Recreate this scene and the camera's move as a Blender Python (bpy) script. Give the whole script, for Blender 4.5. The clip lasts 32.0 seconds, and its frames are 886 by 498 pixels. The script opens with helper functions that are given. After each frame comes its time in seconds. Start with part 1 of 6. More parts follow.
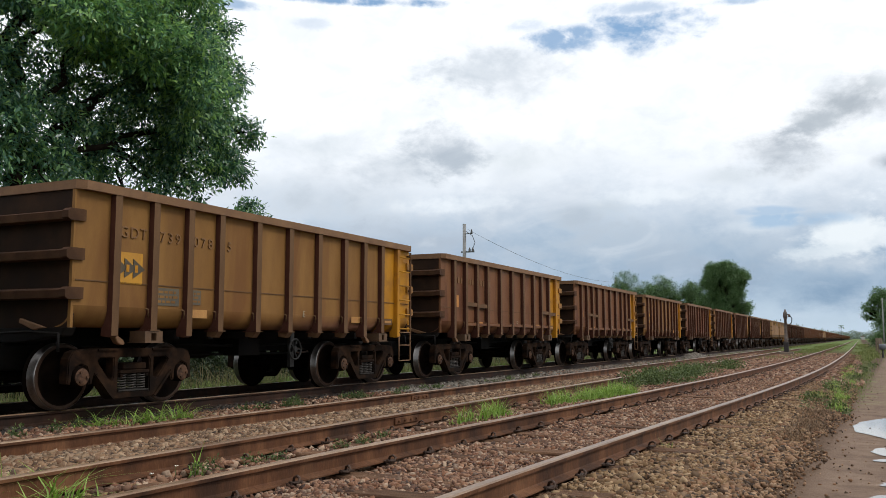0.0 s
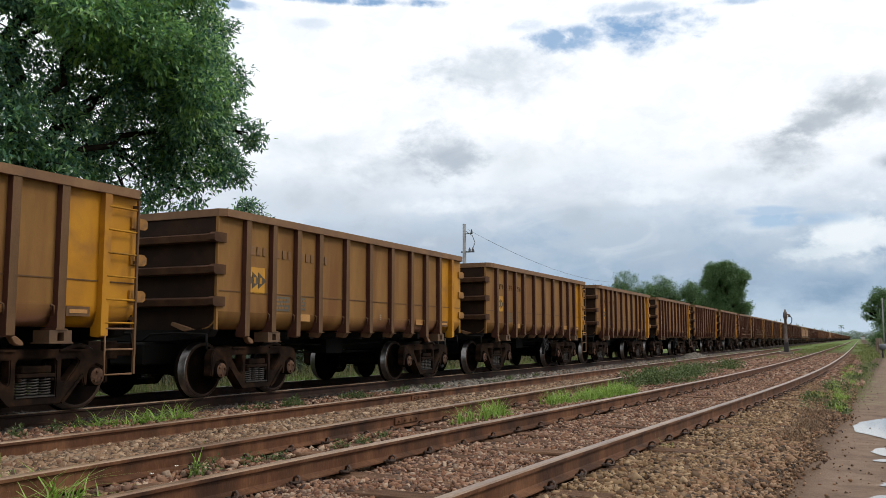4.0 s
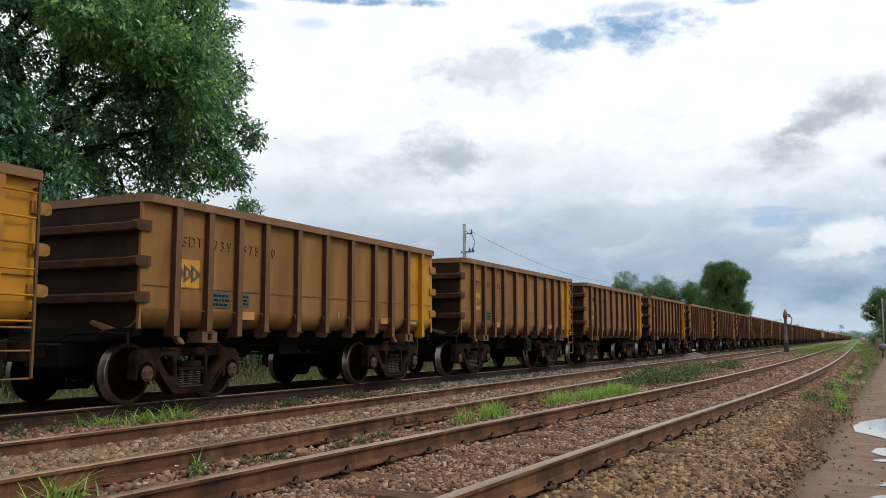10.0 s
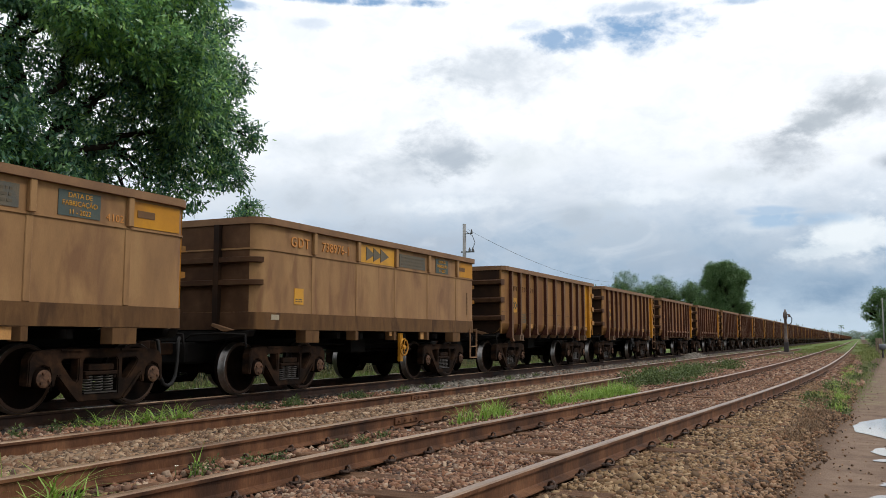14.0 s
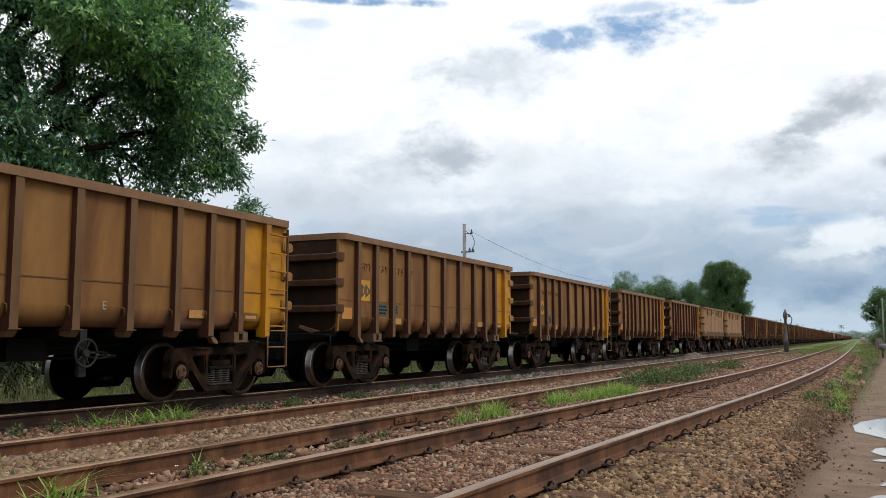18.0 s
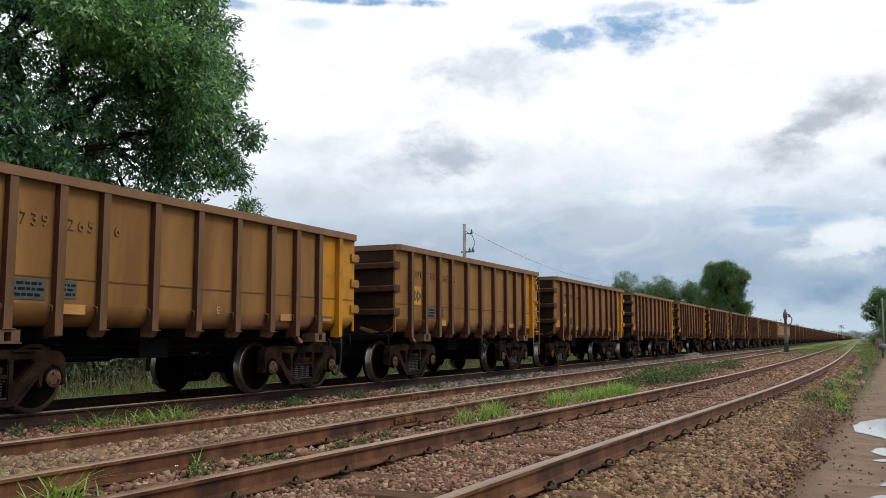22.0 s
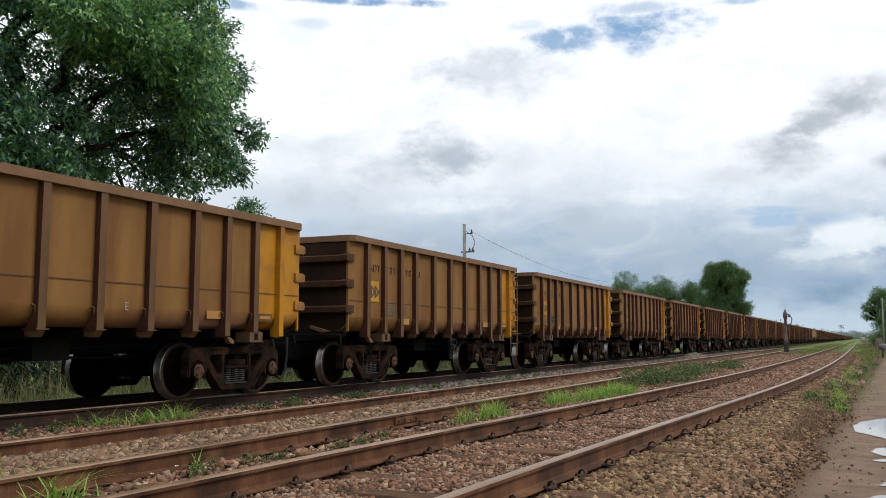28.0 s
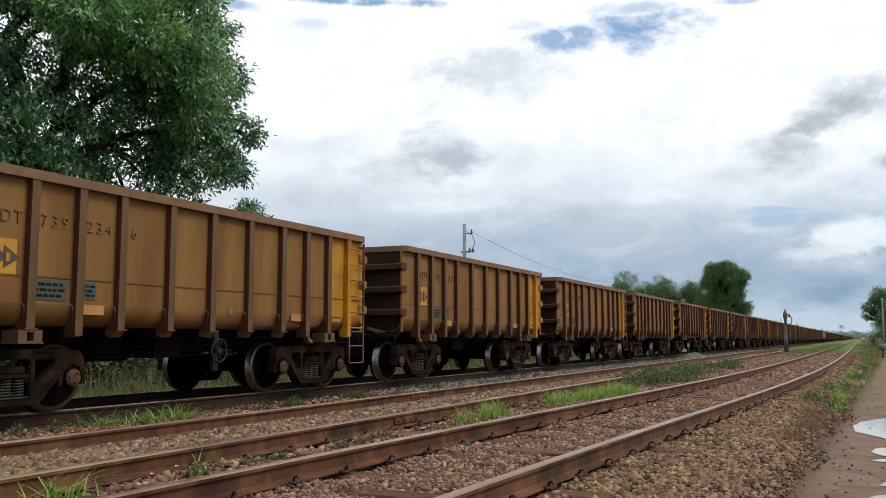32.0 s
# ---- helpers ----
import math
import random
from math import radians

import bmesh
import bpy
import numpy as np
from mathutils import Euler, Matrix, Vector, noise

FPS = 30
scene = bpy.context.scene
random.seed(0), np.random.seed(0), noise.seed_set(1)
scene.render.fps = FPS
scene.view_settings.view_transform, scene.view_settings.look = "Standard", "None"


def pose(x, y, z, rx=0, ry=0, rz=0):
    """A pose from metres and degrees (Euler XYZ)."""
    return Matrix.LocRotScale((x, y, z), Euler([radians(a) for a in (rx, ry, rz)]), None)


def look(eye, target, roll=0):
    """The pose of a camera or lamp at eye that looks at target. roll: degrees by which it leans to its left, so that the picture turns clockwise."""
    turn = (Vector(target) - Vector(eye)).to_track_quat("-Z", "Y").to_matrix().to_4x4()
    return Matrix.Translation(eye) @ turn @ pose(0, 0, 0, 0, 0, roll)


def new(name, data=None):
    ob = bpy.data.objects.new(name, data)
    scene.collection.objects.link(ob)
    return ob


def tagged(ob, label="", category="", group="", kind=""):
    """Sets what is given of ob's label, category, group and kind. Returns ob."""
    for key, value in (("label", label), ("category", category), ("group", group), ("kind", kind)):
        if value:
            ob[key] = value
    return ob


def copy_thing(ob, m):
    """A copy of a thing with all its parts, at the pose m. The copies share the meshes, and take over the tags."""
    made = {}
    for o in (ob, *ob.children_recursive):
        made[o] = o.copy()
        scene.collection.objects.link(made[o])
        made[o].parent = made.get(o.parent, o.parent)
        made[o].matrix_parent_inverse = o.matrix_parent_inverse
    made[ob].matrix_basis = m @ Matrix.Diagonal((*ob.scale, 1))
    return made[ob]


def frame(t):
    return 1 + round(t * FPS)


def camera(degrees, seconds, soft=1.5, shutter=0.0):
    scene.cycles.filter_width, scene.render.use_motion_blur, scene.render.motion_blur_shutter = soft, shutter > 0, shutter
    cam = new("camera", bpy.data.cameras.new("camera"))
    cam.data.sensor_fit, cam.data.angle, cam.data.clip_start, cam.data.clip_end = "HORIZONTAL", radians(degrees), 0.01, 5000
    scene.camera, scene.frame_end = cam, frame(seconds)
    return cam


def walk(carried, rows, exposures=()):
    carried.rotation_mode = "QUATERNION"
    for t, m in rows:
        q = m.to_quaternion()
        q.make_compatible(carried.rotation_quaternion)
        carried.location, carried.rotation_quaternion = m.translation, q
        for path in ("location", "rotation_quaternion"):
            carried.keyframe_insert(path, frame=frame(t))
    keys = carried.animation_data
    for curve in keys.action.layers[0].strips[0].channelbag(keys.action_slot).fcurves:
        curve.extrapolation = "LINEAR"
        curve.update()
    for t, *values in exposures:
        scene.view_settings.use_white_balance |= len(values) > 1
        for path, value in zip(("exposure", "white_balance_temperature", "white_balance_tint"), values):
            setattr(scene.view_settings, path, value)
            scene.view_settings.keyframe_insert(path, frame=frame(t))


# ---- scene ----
# ---------------- camera ----------------
cam = camera(53.66, 32.0, soft=0.5)
EYE = (0.0, 0.0, 1.032)


def aim(yaw, tilt, roll=0.0):
    return pose(*EYE, 0, 0, yaw - 90) @ pose(0, 0, 0, 90 + tilt, 0, 0) @ pose(0, 0, 0, 0, 0, roll)


YAW, TILT = 25.343, 5.832
PATH = [
    (0.0, aim(YAW, TILT)), (5.8, aim(YAW, TILT)), (5.9, aim(YAW, TILT)),
    (6.0, aim(YAW - 0.57, TILT + 0.54)),
    (6.1, aim(YAW, TILT)), (6.2, aim(YAW, TILT)),
    (25.0, aim(YAW, TILT)), (25.2, aim(YAW - 0.02, TILT)), (25.3, aim(YAW - 0.13, TILT)), (25.4, aim(YAW - 0.2, TILT)),
    (25.5, aim(YAW - 0.29, TILT)), (26.2, aim(YAW - 0.1, TILT)), (27.0, aim(YAW, TILT)), (32.0, aim(YAW, TILT)),
]
walk(cam, PATH, exposures=[(0.0, 0.0), (32.0, 0.0)])

# ---------------- sky and sun ----------------
SUN_AZ, SUN_EL = -72.0, 46.0    # degrees: azimuth counted from +x towards +y
world = bpy.data.worlds.new("sky")
scene.world = world
world.use_nodes = True


def build_sky():
    nt = world.node_tree
    nt.nodes.clear()
    N, K = nt.nodes.new, nt.links.new

    def math_(op, a, b=None, c=None, clamp=False):
        n = N("ShaderNodeMath")
        n.operation, n.use_clamp = op, clamp
        for i, v in enumerate((a, b, c)):
            if v is None:
                continue
            if isinstance(v, (int, float)):
                n.inputs[i].default_value = v
            else:
                K(v, n.inputs[i])
        return n.outputs[0]

    def noise_(vec, scale, detail=6.0, rough=0.55, dist=0.0):
        n = N("ShaderNodeTexNoise")
        K(vec, n.inputs["Vector"])
        n.inputs["Scale"].default_value, n.inputs["Detail"].default_value = scale, detail
        n.inputs["Roughness"].default_value, n.inputs["Distortion"].default_value = rough, dist
        return n.outputs["Fac"]

    def smooth(v, lo, hi):
        n = N("ShaderNodeMapRange")
        n.interpolation_type = "SMOOTHSTEP"
        K(v, n.inputs["Value"])
        n.inputs["From Min"].default_value, n.inputs["From Max"].default_value = lo, hi
        return n.outputs["Result"]

    def mix(fac, a, b):
        n = N("ShaderNodeMix")
        n.data_type = "RGBA"
        if isinstance(fac, (int, float)):
            n.inputs["Factor"].default_value = fac
        else:
            K(fac, n.inputs["Factor"])
        for key, v in (("A", a), ("B", b)):
            s = [i for i in n.inputs if i.name == key and i.type == "RGBA"][0]
            if isinstance(v, tuple):
                s.default_value = (*v, 1)
            else:
                K(v, s)
        return [o for o in n.outputs if o.type == "RGBA"][0]

    tc = N("ShaderNodeTexCoord")
    sep = N("ShaderNodeSeparateXYZ")
    K(tc.outputs["Generated"], sep.inputs[0])
    X, Y, Z = sep.outputs
    az = math_("MULTIPLY", math_("ARCTAN2", Y, X), 57.2958)
    el = math_("MULTIPLY", math_("ARCSINE", Z), 57.2958)
    # cloud-deck coordinates: the direction met with a flat layer
    zz = math_("ADD", math_("MAXIMUM", Z, 0.0), 0.13)
    comb = N("ShaderNodeCombineXYZ")
    K(math_("DIVIDE", X, zz), comb.inputs[0])
    K(math_("DIVIDE", Y, zz), comb.inputs[1])
    deck = comb.outputs[0]
    flat = N("ShaderNodeCombineXYZ")
    K(math_("MULTIPLY", az, 0.047), flat.inputs[0])
    K(math_("MULTIPLY", el, 0.075), flat.inputs[1])
    fv = flat.outputs[0]
    big = noise_(deck, 0.55, 10, 0.6, 0.3)
    mid = noise_(fv, 1.7, 10, 0.6, 0.2)
    fine = noise_(fv, 6.0, 12, 0.64, 0.15)
    edge = math_("ADD", math_("MULTIPLY", math_("SUBTRACT", mid, 0.5), 2.8), math_("MULTIPLY", math_("SUBTRACT", fine, 0.5), 2.6))
    puff = noise_(fv, 2.3, 10, 0.58, 0.1)

    def blob(a0, e0, sa, se, soft=0.6):
        u = math_("DIVIDE", math_("SUBTRACT", az, a0), sa)
        v = math_("DIVIDE", math_("SUBTRACT", el, e0), se)
        r = math_("SQRT", math_("ADD", math_("MULTIPLY", u, u), math_("MULTIPLY", v, v)))
        return smooth(math_("ADD", math_("SUBTRACT", 1.2, r), math_("MULTIPLY", edge, 1.0)), 0.0, soft)

    sky = N("ShaderNodeTexSky")
    sky.sky_type, sky.sun_disc = "NISHITA", False
    sky.sun_elevation, sky.sun_rotation = radians(SUN_EL), radians(90 - SUN_AZ)
    skyc = N("ShaderNodeVectorMath")
    skyc.operation = "SCALE"
    K(sky.outputs[0], skyc.inputs[0])
    skyc.inputs["Scale"].default_value = 0.11
    # cloud shade: white overhead, greyer and bluer low down
    hi = smooth(math_("ADD", el, math_("MULTIPLY", edge, 1.8)), 4.0, 13.0)
    low = mix(smooth(math_("ADD", el, math_("MULTIPLY", edge, 0.7)), 0.6, 3.4), (0.54, 0.66, 0.78), (0.36, 0.48, 0.62))
    base = mix(hi, low, (1.04, 1.08, 1.13))
    # faint grey undersides of the puffs
    shade = math_("MULTIPLY", smooth(puff, 0.47, 0.66), math_("SUBTRACT", 0.30, math_("MULTIPLY", smooth(el, 10.0, 19.0), 0.26)))
    base = mix(shade, base, (0.56, 0.63, 0.72))
    torn = noise_(fv, 7.0, 8, 0.6, 0.4)
    base = mix(math_("MULTIPLY", smooth(torn, 0.46, 0.66), 0.22), base, (0.66, 0.74, 0.84))
    thick = math_("ADD", 0.62, math_("MULTIPLY", smooth(noise_(fv, 2.9, 10, 0.6, 0.4), 0.35, 0.62), 0.55))
    # cloud bodies: azimuth, elevation, half sizes, strength, colour, softness
    for a0, e0, sa, se, k, col, soft in (
            (33.7, 9.3, 6.6, 1.6, 0.80, (0.57, 0.62, 0.69), 0.90), (34.4, 12.4, 5.1, 1.3, 0.70, (0.74, 0.78, 0.83), 0.90), (17.3, 11.6, 7.7, 1.4, 0.65, (0.74, 0.78, 0.82), 0.90),
            (22.5, 17.2, 4.3, 1.5, 0.95, (0.62, 0.665, 0.73), 0.60), (27.7, 11.0, 3.4, 1.0, 0.70, (0.56, 0.61, 0.68), 0.80), (25.1, 12.1, 2.3, 1.3, 0.85, (0.5, 0.55, 0.62), 0.60),
            (-0.2, 13.8, 2.5, 1.4, 0.75, (0.40, 0.44, 0.49), 0.80), (1.8, 13.0, 1.7, 0.8, 0.70, (0.5, 0.54, 0.59), 0.70), (4.3, 11.3, 2.4, 1.3, 0.90, (0.46, 0.5, 0.56), 0.60),
            (6.7, 10.1, 2.7, 0.7, 0.50, (0.62, 0.67, 0.72), 0.80), (-2.1, 10.3, 0.9, 0.5, 0.90, (0.4, 0.44, 0.5), 0.60), (26.6, 6.2, 8.1, 1.6, 0.80, (0.46, 0.52, 0.61), 0.90),
            (12.7, 6.0, 9.1, 1.7, 0.75, (0.5, 0.57, 0.66), 0.90), (17.0, 7.8, 3.1, 1.1, 0.85, (0.52, 0.58, 0.66), 0.55), (14.4, 8.5, 1.4, 0.7, 0.80, (0.6, 0.66, 0.73), 0.50),
            (8.6, 4.0, 6.4, 1.6, 0.80, (0.38, 0.46, 0.57), 0.90), (1.8, 2.7, 4.7, 1.2, 0.90, (0.25, 0.36, 0.5), 0.90), (24.0, 8.7, 4.8, 0.6, 0.75, (0.93, 0.96, 1.0), 0.70),
            (10.9, 9.0, 5.9, 0.6, 0.70, (0.92, 0.95, 0.99), 0.70), (5.8, 6.9, 3.0, 0.5, 0.50, (0.86, 0.9, 0.95), 0.70), (0.8, 4.6, 3.4, 0.8, 0.80, (0.6, 0.66, 0.74), 0.60),
            (-0.2, 6.0, 2.9, 1.2, 0.95, (0.9, 0.93, 0.96), 0.35), (2.0, 5.2, 1.9, 0.5, 0.80, (0.78, 0.83, 0.88), 0.40), (2.5, 1.0, 4.4, 0.5, 0.85, (0.5, 0.6, 0.7), 0.80),
            # unseen white cloud right of the view, added to brighten the puddles
            (-11.0, 8.0, 7.5, 7.0, 0.95, (1.0, 1.03, 1.06), 0.80)):
        body = math_("MULTIPLY", blob(a0, e0, sa * 1.15, se * 1.2, soft + 0.45), math_("MULTIPLY", thick, k))
        base = mix(body, base, (col[0] * 0.96, col[1], col[2] * 1.02))
    # billowing relief inside the cloud bodies
    relief = math_("MULTIPLY", smooth(noise_(fv, 3.6, 8, 0.55, 0.9), 0.52, 0.70), math_("SUBTRACT", 0.34, math_("MULTIPLY", hi, 0.22)))
    base = mix(relief, base, (0.86, 0.90, 0.95))
    # blue gaps, torn into streaks
    wisp = smooth(torn, 0.28, 0.52)
    gap = math_("MULTIPLY", smooth(big, 0.30, 0.22), 0.8)
    for a0, e0, sa, se, k in ((11.7, 19.4, 4.4, 1.2, 1.00), (16.6, 19.2, 3.0, 0.8, 0.88), (12.3, 20.7, 2.5, 0.5, 0.55), (31.6, 21.5, 4.8, 0.3, 0.99), (39.7, 20.9, 2.5, 0.4, 0.77), (3.0, 7.2, 3.4, 0.5, 0.72), (4.5, 7.8, 2.3, 0.3, 0.55), (33.8, 20.1, 1.5, 0.4, 0.28), (6.3, 20.6, 2.4, 0.3, 0.66), (19.8, 20.1, 1.7, 0.5, 0.33)):
        gap = math_("MAXIMUM", gap, math_("MULTIPLY", math_("MULTIPLY", blob(a0, e0, sa, se, 0.9), k), wisp))
    col = mix(gap, base, mix(0.6, skyc.outputs[0], (0.30, 0.52, 0.82)))
    bg = N("ShaderNodeBackground")
    K(col, bg.inputs["Color"])
    bg.inputs["Strength"].default_value = 1.0
    out = N("ShaderNodeOutputWorld")
    K(bg.outputs[0], out.inputs["Surface"])


build_sky()
sun = new("sun", bpy.data.lights.new("sun", "SUN"))
sun.data.energy, sun.data.angle, sun.data.color = 1.5, radians(16), (1.0, 0.96, 0.90)
_d = Vector((math.cos(radians(SUN_EL)) * math.cos(radians(SUN_AZ)), math.cos(radians(SUN_EL)) * math.sin(radians(SUN_AZ)), math.sin(radians(SUN_EL))))
sun.matrix_world = look(_d * 100, (0, 0, 0))


# ---------------- materials ----------------
def material(name, colors, rough=0.7, metal=0.0, scale=3.0, fine=40.0, bump=0.3, stretch=(1, 1, 1), spread=0.0, space="Object", stain=None, stain_scale=1.2, stain_amount=0.5, grain=0.22, gloss=0.5, dust=0.0):
    """Mottled surface: colours blended by coarse noise, darkened and lifted by grain, with an optional second stain."""
    m = bpy.data.materials.new(name)
    m.use_nodes = True
    nt = m.node_tree
    b = nt.nodes["Principled BSDF"]
    N, K = nt.nodes.new, nt.links.new
    tc, mp = N("ShaderNodeTexCoord"), N("ShaderNodeMapping")
    mp.inputs["Scale"].default_value = stretch
    if spread > 0:
        oi, ad = N("ShaderNodeObjectInfo"), N("ShaderNodeVectorMath")
        ad.operation = "MULTIPLY_ADD"
        cb = N("ShaderNodeCombineXYZ")
        for i in range(3):
            K(oi.outputs["Random"], cb.inputs[i])
        K(cb.outputs[0], ad.inputs[0])
        ad.inputs[1].default_value = (37.0, 19.0, 11.0)
        K(tc.outputs[space], ad.inputs[2])
        K(ad.outputs[0], mp.inputs[0])
    else:
        K(tc.outputs[space], mp.inputs[0])
    n1, n2 = N("ShaderNodeTexNoise"), N("ShaderNodeTexNoise")
    for n, s, d in ((n1, scale, 6), (n2, fine, 4)):
        K(mp.outputs[0], n.inputs["Vector"])
        n.inputs["Scale"].default_value, n.inputs["Detail"].default_value, n.inputs["Roughness"].default_value = s, d, 0.62
    ramp = N("ShaderNodeValToRGB")
    els = ramp.color_ramp.elements
    while len(els) < len(colors):
        els.new(0.5)
    for i, c in enumerate(colors):
        els[i].position = 0.32 + 0.36 * i / max(1, len(colors) - 1)
        els[i].color = (*c, 1)
    K(n1.outputs["Fac"], ramp.inputs[0])
    col = ramp.outputs[0]
    if stain:
        n3, mr, mx3 = N("ShaderNodeTexNoise"), N("ShaderNodeMapRange"), N("ShaderNodeMix")
        K(mp.outputs[0], n3.inputs["Vector"])
        n3.inputs["Scale"].default_value, n3.inputs["Detail"].default_value, n3.inputs["Distortion"].default_value = stain_scale, 9, 0.6
        K(n3.outputs["Fac"], mr.inputs["Value"])
        mr.inputs["From Min"].default_value, mr.inputs["From Max"].default_value = 0.5, 0.66
        mr.inputs["To Max"].default_value = stain_amount
        mx3.data_type = "RGBA"
        K(mr.outputs["Result"], mx3.inputs["Factor"])
        ins = [i for i in mx3.inputs if i.type == "RGBA"]
        K(col, ins[0])
        ins[1].default_value = (*stain, 1)
        col = [o for o in mx3.outputs if o.type == "RGBA"][0]
    hsv = N("ShaderNodeHueSaturation")
    K(col, hsv.inputs["Color"])
    vr = N("ShaderNodeMapRange")
    K(n2.outputs["Fac"], vr.inputs["Value"])
    vr.inputs["From Min"].default_value, vr.inputs["From Max"].default_value = 0.25, 0.75
    vr.inputs["To Min"].default_value, vr.inputs["To Max"].default_value = 1 - grain, 1 + grain
    val = vr.outputs["Result"]
    if spread > 0:
        oi2, mr2, mu = N("ShaderNodeObjectInfo"), N("ShaderNodeMapRange"), N("ShaderNodeMath")
        K(oi2.outputs["Random"], mr2.inputs["Value"])
        mr2.inputs["To Min"].default_value, mr2.inputs["To Max"].default_value = 1 - spread, 1 + spread
        mu.operation = "MULTIPLY"
        K(val, mu.inputs[0])
        K(mr2.outputs["Result"], mu.inputs[1])
        val = mu.outputs[0]
    K(val, hsv.inputs["Value"])
    K(hsv.outputs[0], b.inputs["Base Color"])
    rr = N("ShaderNodeMapRange")
    K(n1.outputs["Fac"], rr.inputs["Value"])
    rr.inputs["To Min"].default_value, rr.inputs["To Max"].default_value = max(0.03, rough - 0.12), min(1, rough + 0.12)
    K(rr.outputs["Result"], b.inputs["Roughness"])
    b.inputs["Metallic"].default_value = metal
    b.inputs["Specular IOR Level"].default_value = gloss
    b.inputs["Sheen Weight"].default_value, b.inputs["Sheen Roughness"].default_value = dust, 0.45
    b.inputs["Sheen Tint"].default_value = (0.62, 0.30, 0.25, 1)
    if bump:
        bp = N("ShaderNodeBump")
        bp.inputs["Strength"].default_value, bp.inputs["Distance"].default_value = bump, 0.01
        K(n2.outputs["Fac"], bp.inputs["Height"])
        K(bp.outputs[0], b.inputs["Normal"])
    return m


def island_material(name, colors, rough=0.85, translucent=0.0, fine=30.0):
    """Each loose piece of a joined mesh takes its own tone."""
    m = bpy.data.materials.new(name)
    m.use_nodes = True
    nt = m.node_tree
    b = nt.nodes["Principled BSDF"]
    N, K = nt.nodes.new, nt.links.new
    g, ramp, tc, n2 = N("ShaderNodeNewGeometry"), N("ShaderNodeValToRGB"), N("ShaderNodeTexCoord"), N("ShaderNodeTexNoise")
    els = ramp.color_ramp.elements
    while len(els) < len(colors):
        els.new(0.5)
    for i, c in enumerate(colors):
        els[i].position = i / max(1, len(colors) - 1)
        els[i].color = (*c, 1)
    K(g.outputs["Random Per Island"], ramp.inputs[0])
    K(tc.outputs["Object"], n2.inputs["Vector"])
    n2.inputs["Scale"].default_value, n2.inputs["Detail"].default_value = fine, 4
    hsv, vr = N("ShaderNodeHueSaturation"), N("ShaderNodeMapRange")
    K(n2.outputs["Fac"], vr.inputs["Value"])
    vr.inputs["From Min"].default_value, vr.inputs["From Max"].default_value = 0.25, 0.75
    vr.inputs["To Min"].default_value, vr.inputs["To Max"].default_value = 0.75, 1.25
    K(ramp.outputs[0], hsv.inputs["Color"])
    K(vr.outputs["Result"], hsv.inputs["Value"])
    K(hsv.outputs[0], b.inputs["Base Color"])
    b.inputs["Roughness"].default_value = rough
    if translucent:
        tr, ms = N("ShaderNodeBsdfTranslucent"), N("ShaderNodeMixShader")
        K(hsv.outputs[0], tr.inputs["Color"])
        ms.inputs[0].default_value = translucent
        K(b.outputs[0], ms.inputs[1])
        K(tr.outputs[0], ms.inputs[2])
        K(ms.outputs[0], nt.nodes["Material Output"].inputs["Surface"])
    return m


M = {}
M["tan"] = material("dusty tan wagon paint", [(0.158, 0.073, 0.0195), (0.212, 0.104, 0.028), (0.262, 0.136, 0.040)], 0.66, 0, 0.9, 60, 0.15, (1.5, 1, 0.5), grain=0.05, gloss=0.2, stain=(0.115, 0.042, 0.013), stain_scale=0.9, stain_amount=0.65, dust=0.12)
M["brown"] = material("brown wagon paint", [(0.150, 0.068, 0.020), (0.205, 0.098, 0.0275), (0.252, 0.128, 0.039)], 0.66, 0, 1.0, 60, 0.15, (1.5, 1, 0.5), grain=0.05, gloss=0.2, stain=(0.095, 0.034, 0.012), stain_scale=0.9, stain_amount=0.8, dust=0.12)
M["rust"] = material("rusty wagon paint", [(0.115, 0.045, 0.018), (0.15, 0.060, 0.023), (0.18, 0.081, 0.033)], 0.58, 0, 1.1, 60, 0.15, (1.5, 1, 0.5), grain=0.05, gloss=0.2, stain=(0.08, 0.026, 0.011), stain_scale=1.4, stain_amount=0.7, dust=0.15)
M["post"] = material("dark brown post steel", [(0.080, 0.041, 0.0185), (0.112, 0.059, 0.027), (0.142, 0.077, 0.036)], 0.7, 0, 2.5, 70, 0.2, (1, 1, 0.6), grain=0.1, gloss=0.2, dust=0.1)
# Darker, redder copy of the post steel: shade on the post sides painted in.
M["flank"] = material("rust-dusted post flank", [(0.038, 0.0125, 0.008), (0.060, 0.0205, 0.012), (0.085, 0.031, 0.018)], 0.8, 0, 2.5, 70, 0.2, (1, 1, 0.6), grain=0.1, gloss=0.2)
M["pad"] = material("tan bracket paint", [(0.075, 0.038, 0.017), (0.115, 0.060, 0.026)], 0.75, 0, 6, 60, 0.2)
M["ladder"] = material("grimy yellow ladder", [(0.20, 0.095, 0.012), (0.36, 0.165, 0.012), (0.46, 0.21, 0.012)], 0.65, 0, 3.0, 60, 0.1, gloss=0.2)
M["rim"] = material("ore-dusted rim", [(0.122, 0.058, 0.023), (0.162, 0.080, 0.032), (0.20, 0.104, 0.044)], 0.75, 0, 3.0, 60, 0.2, grain=0.12, dust=0.1)
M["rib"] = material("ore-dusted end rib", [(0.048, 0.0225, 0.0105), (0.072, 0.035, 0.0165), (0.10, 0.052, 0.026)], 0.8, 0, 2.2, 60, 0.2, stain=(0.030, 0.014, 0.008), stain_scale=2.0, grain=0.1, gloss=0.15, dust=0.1)
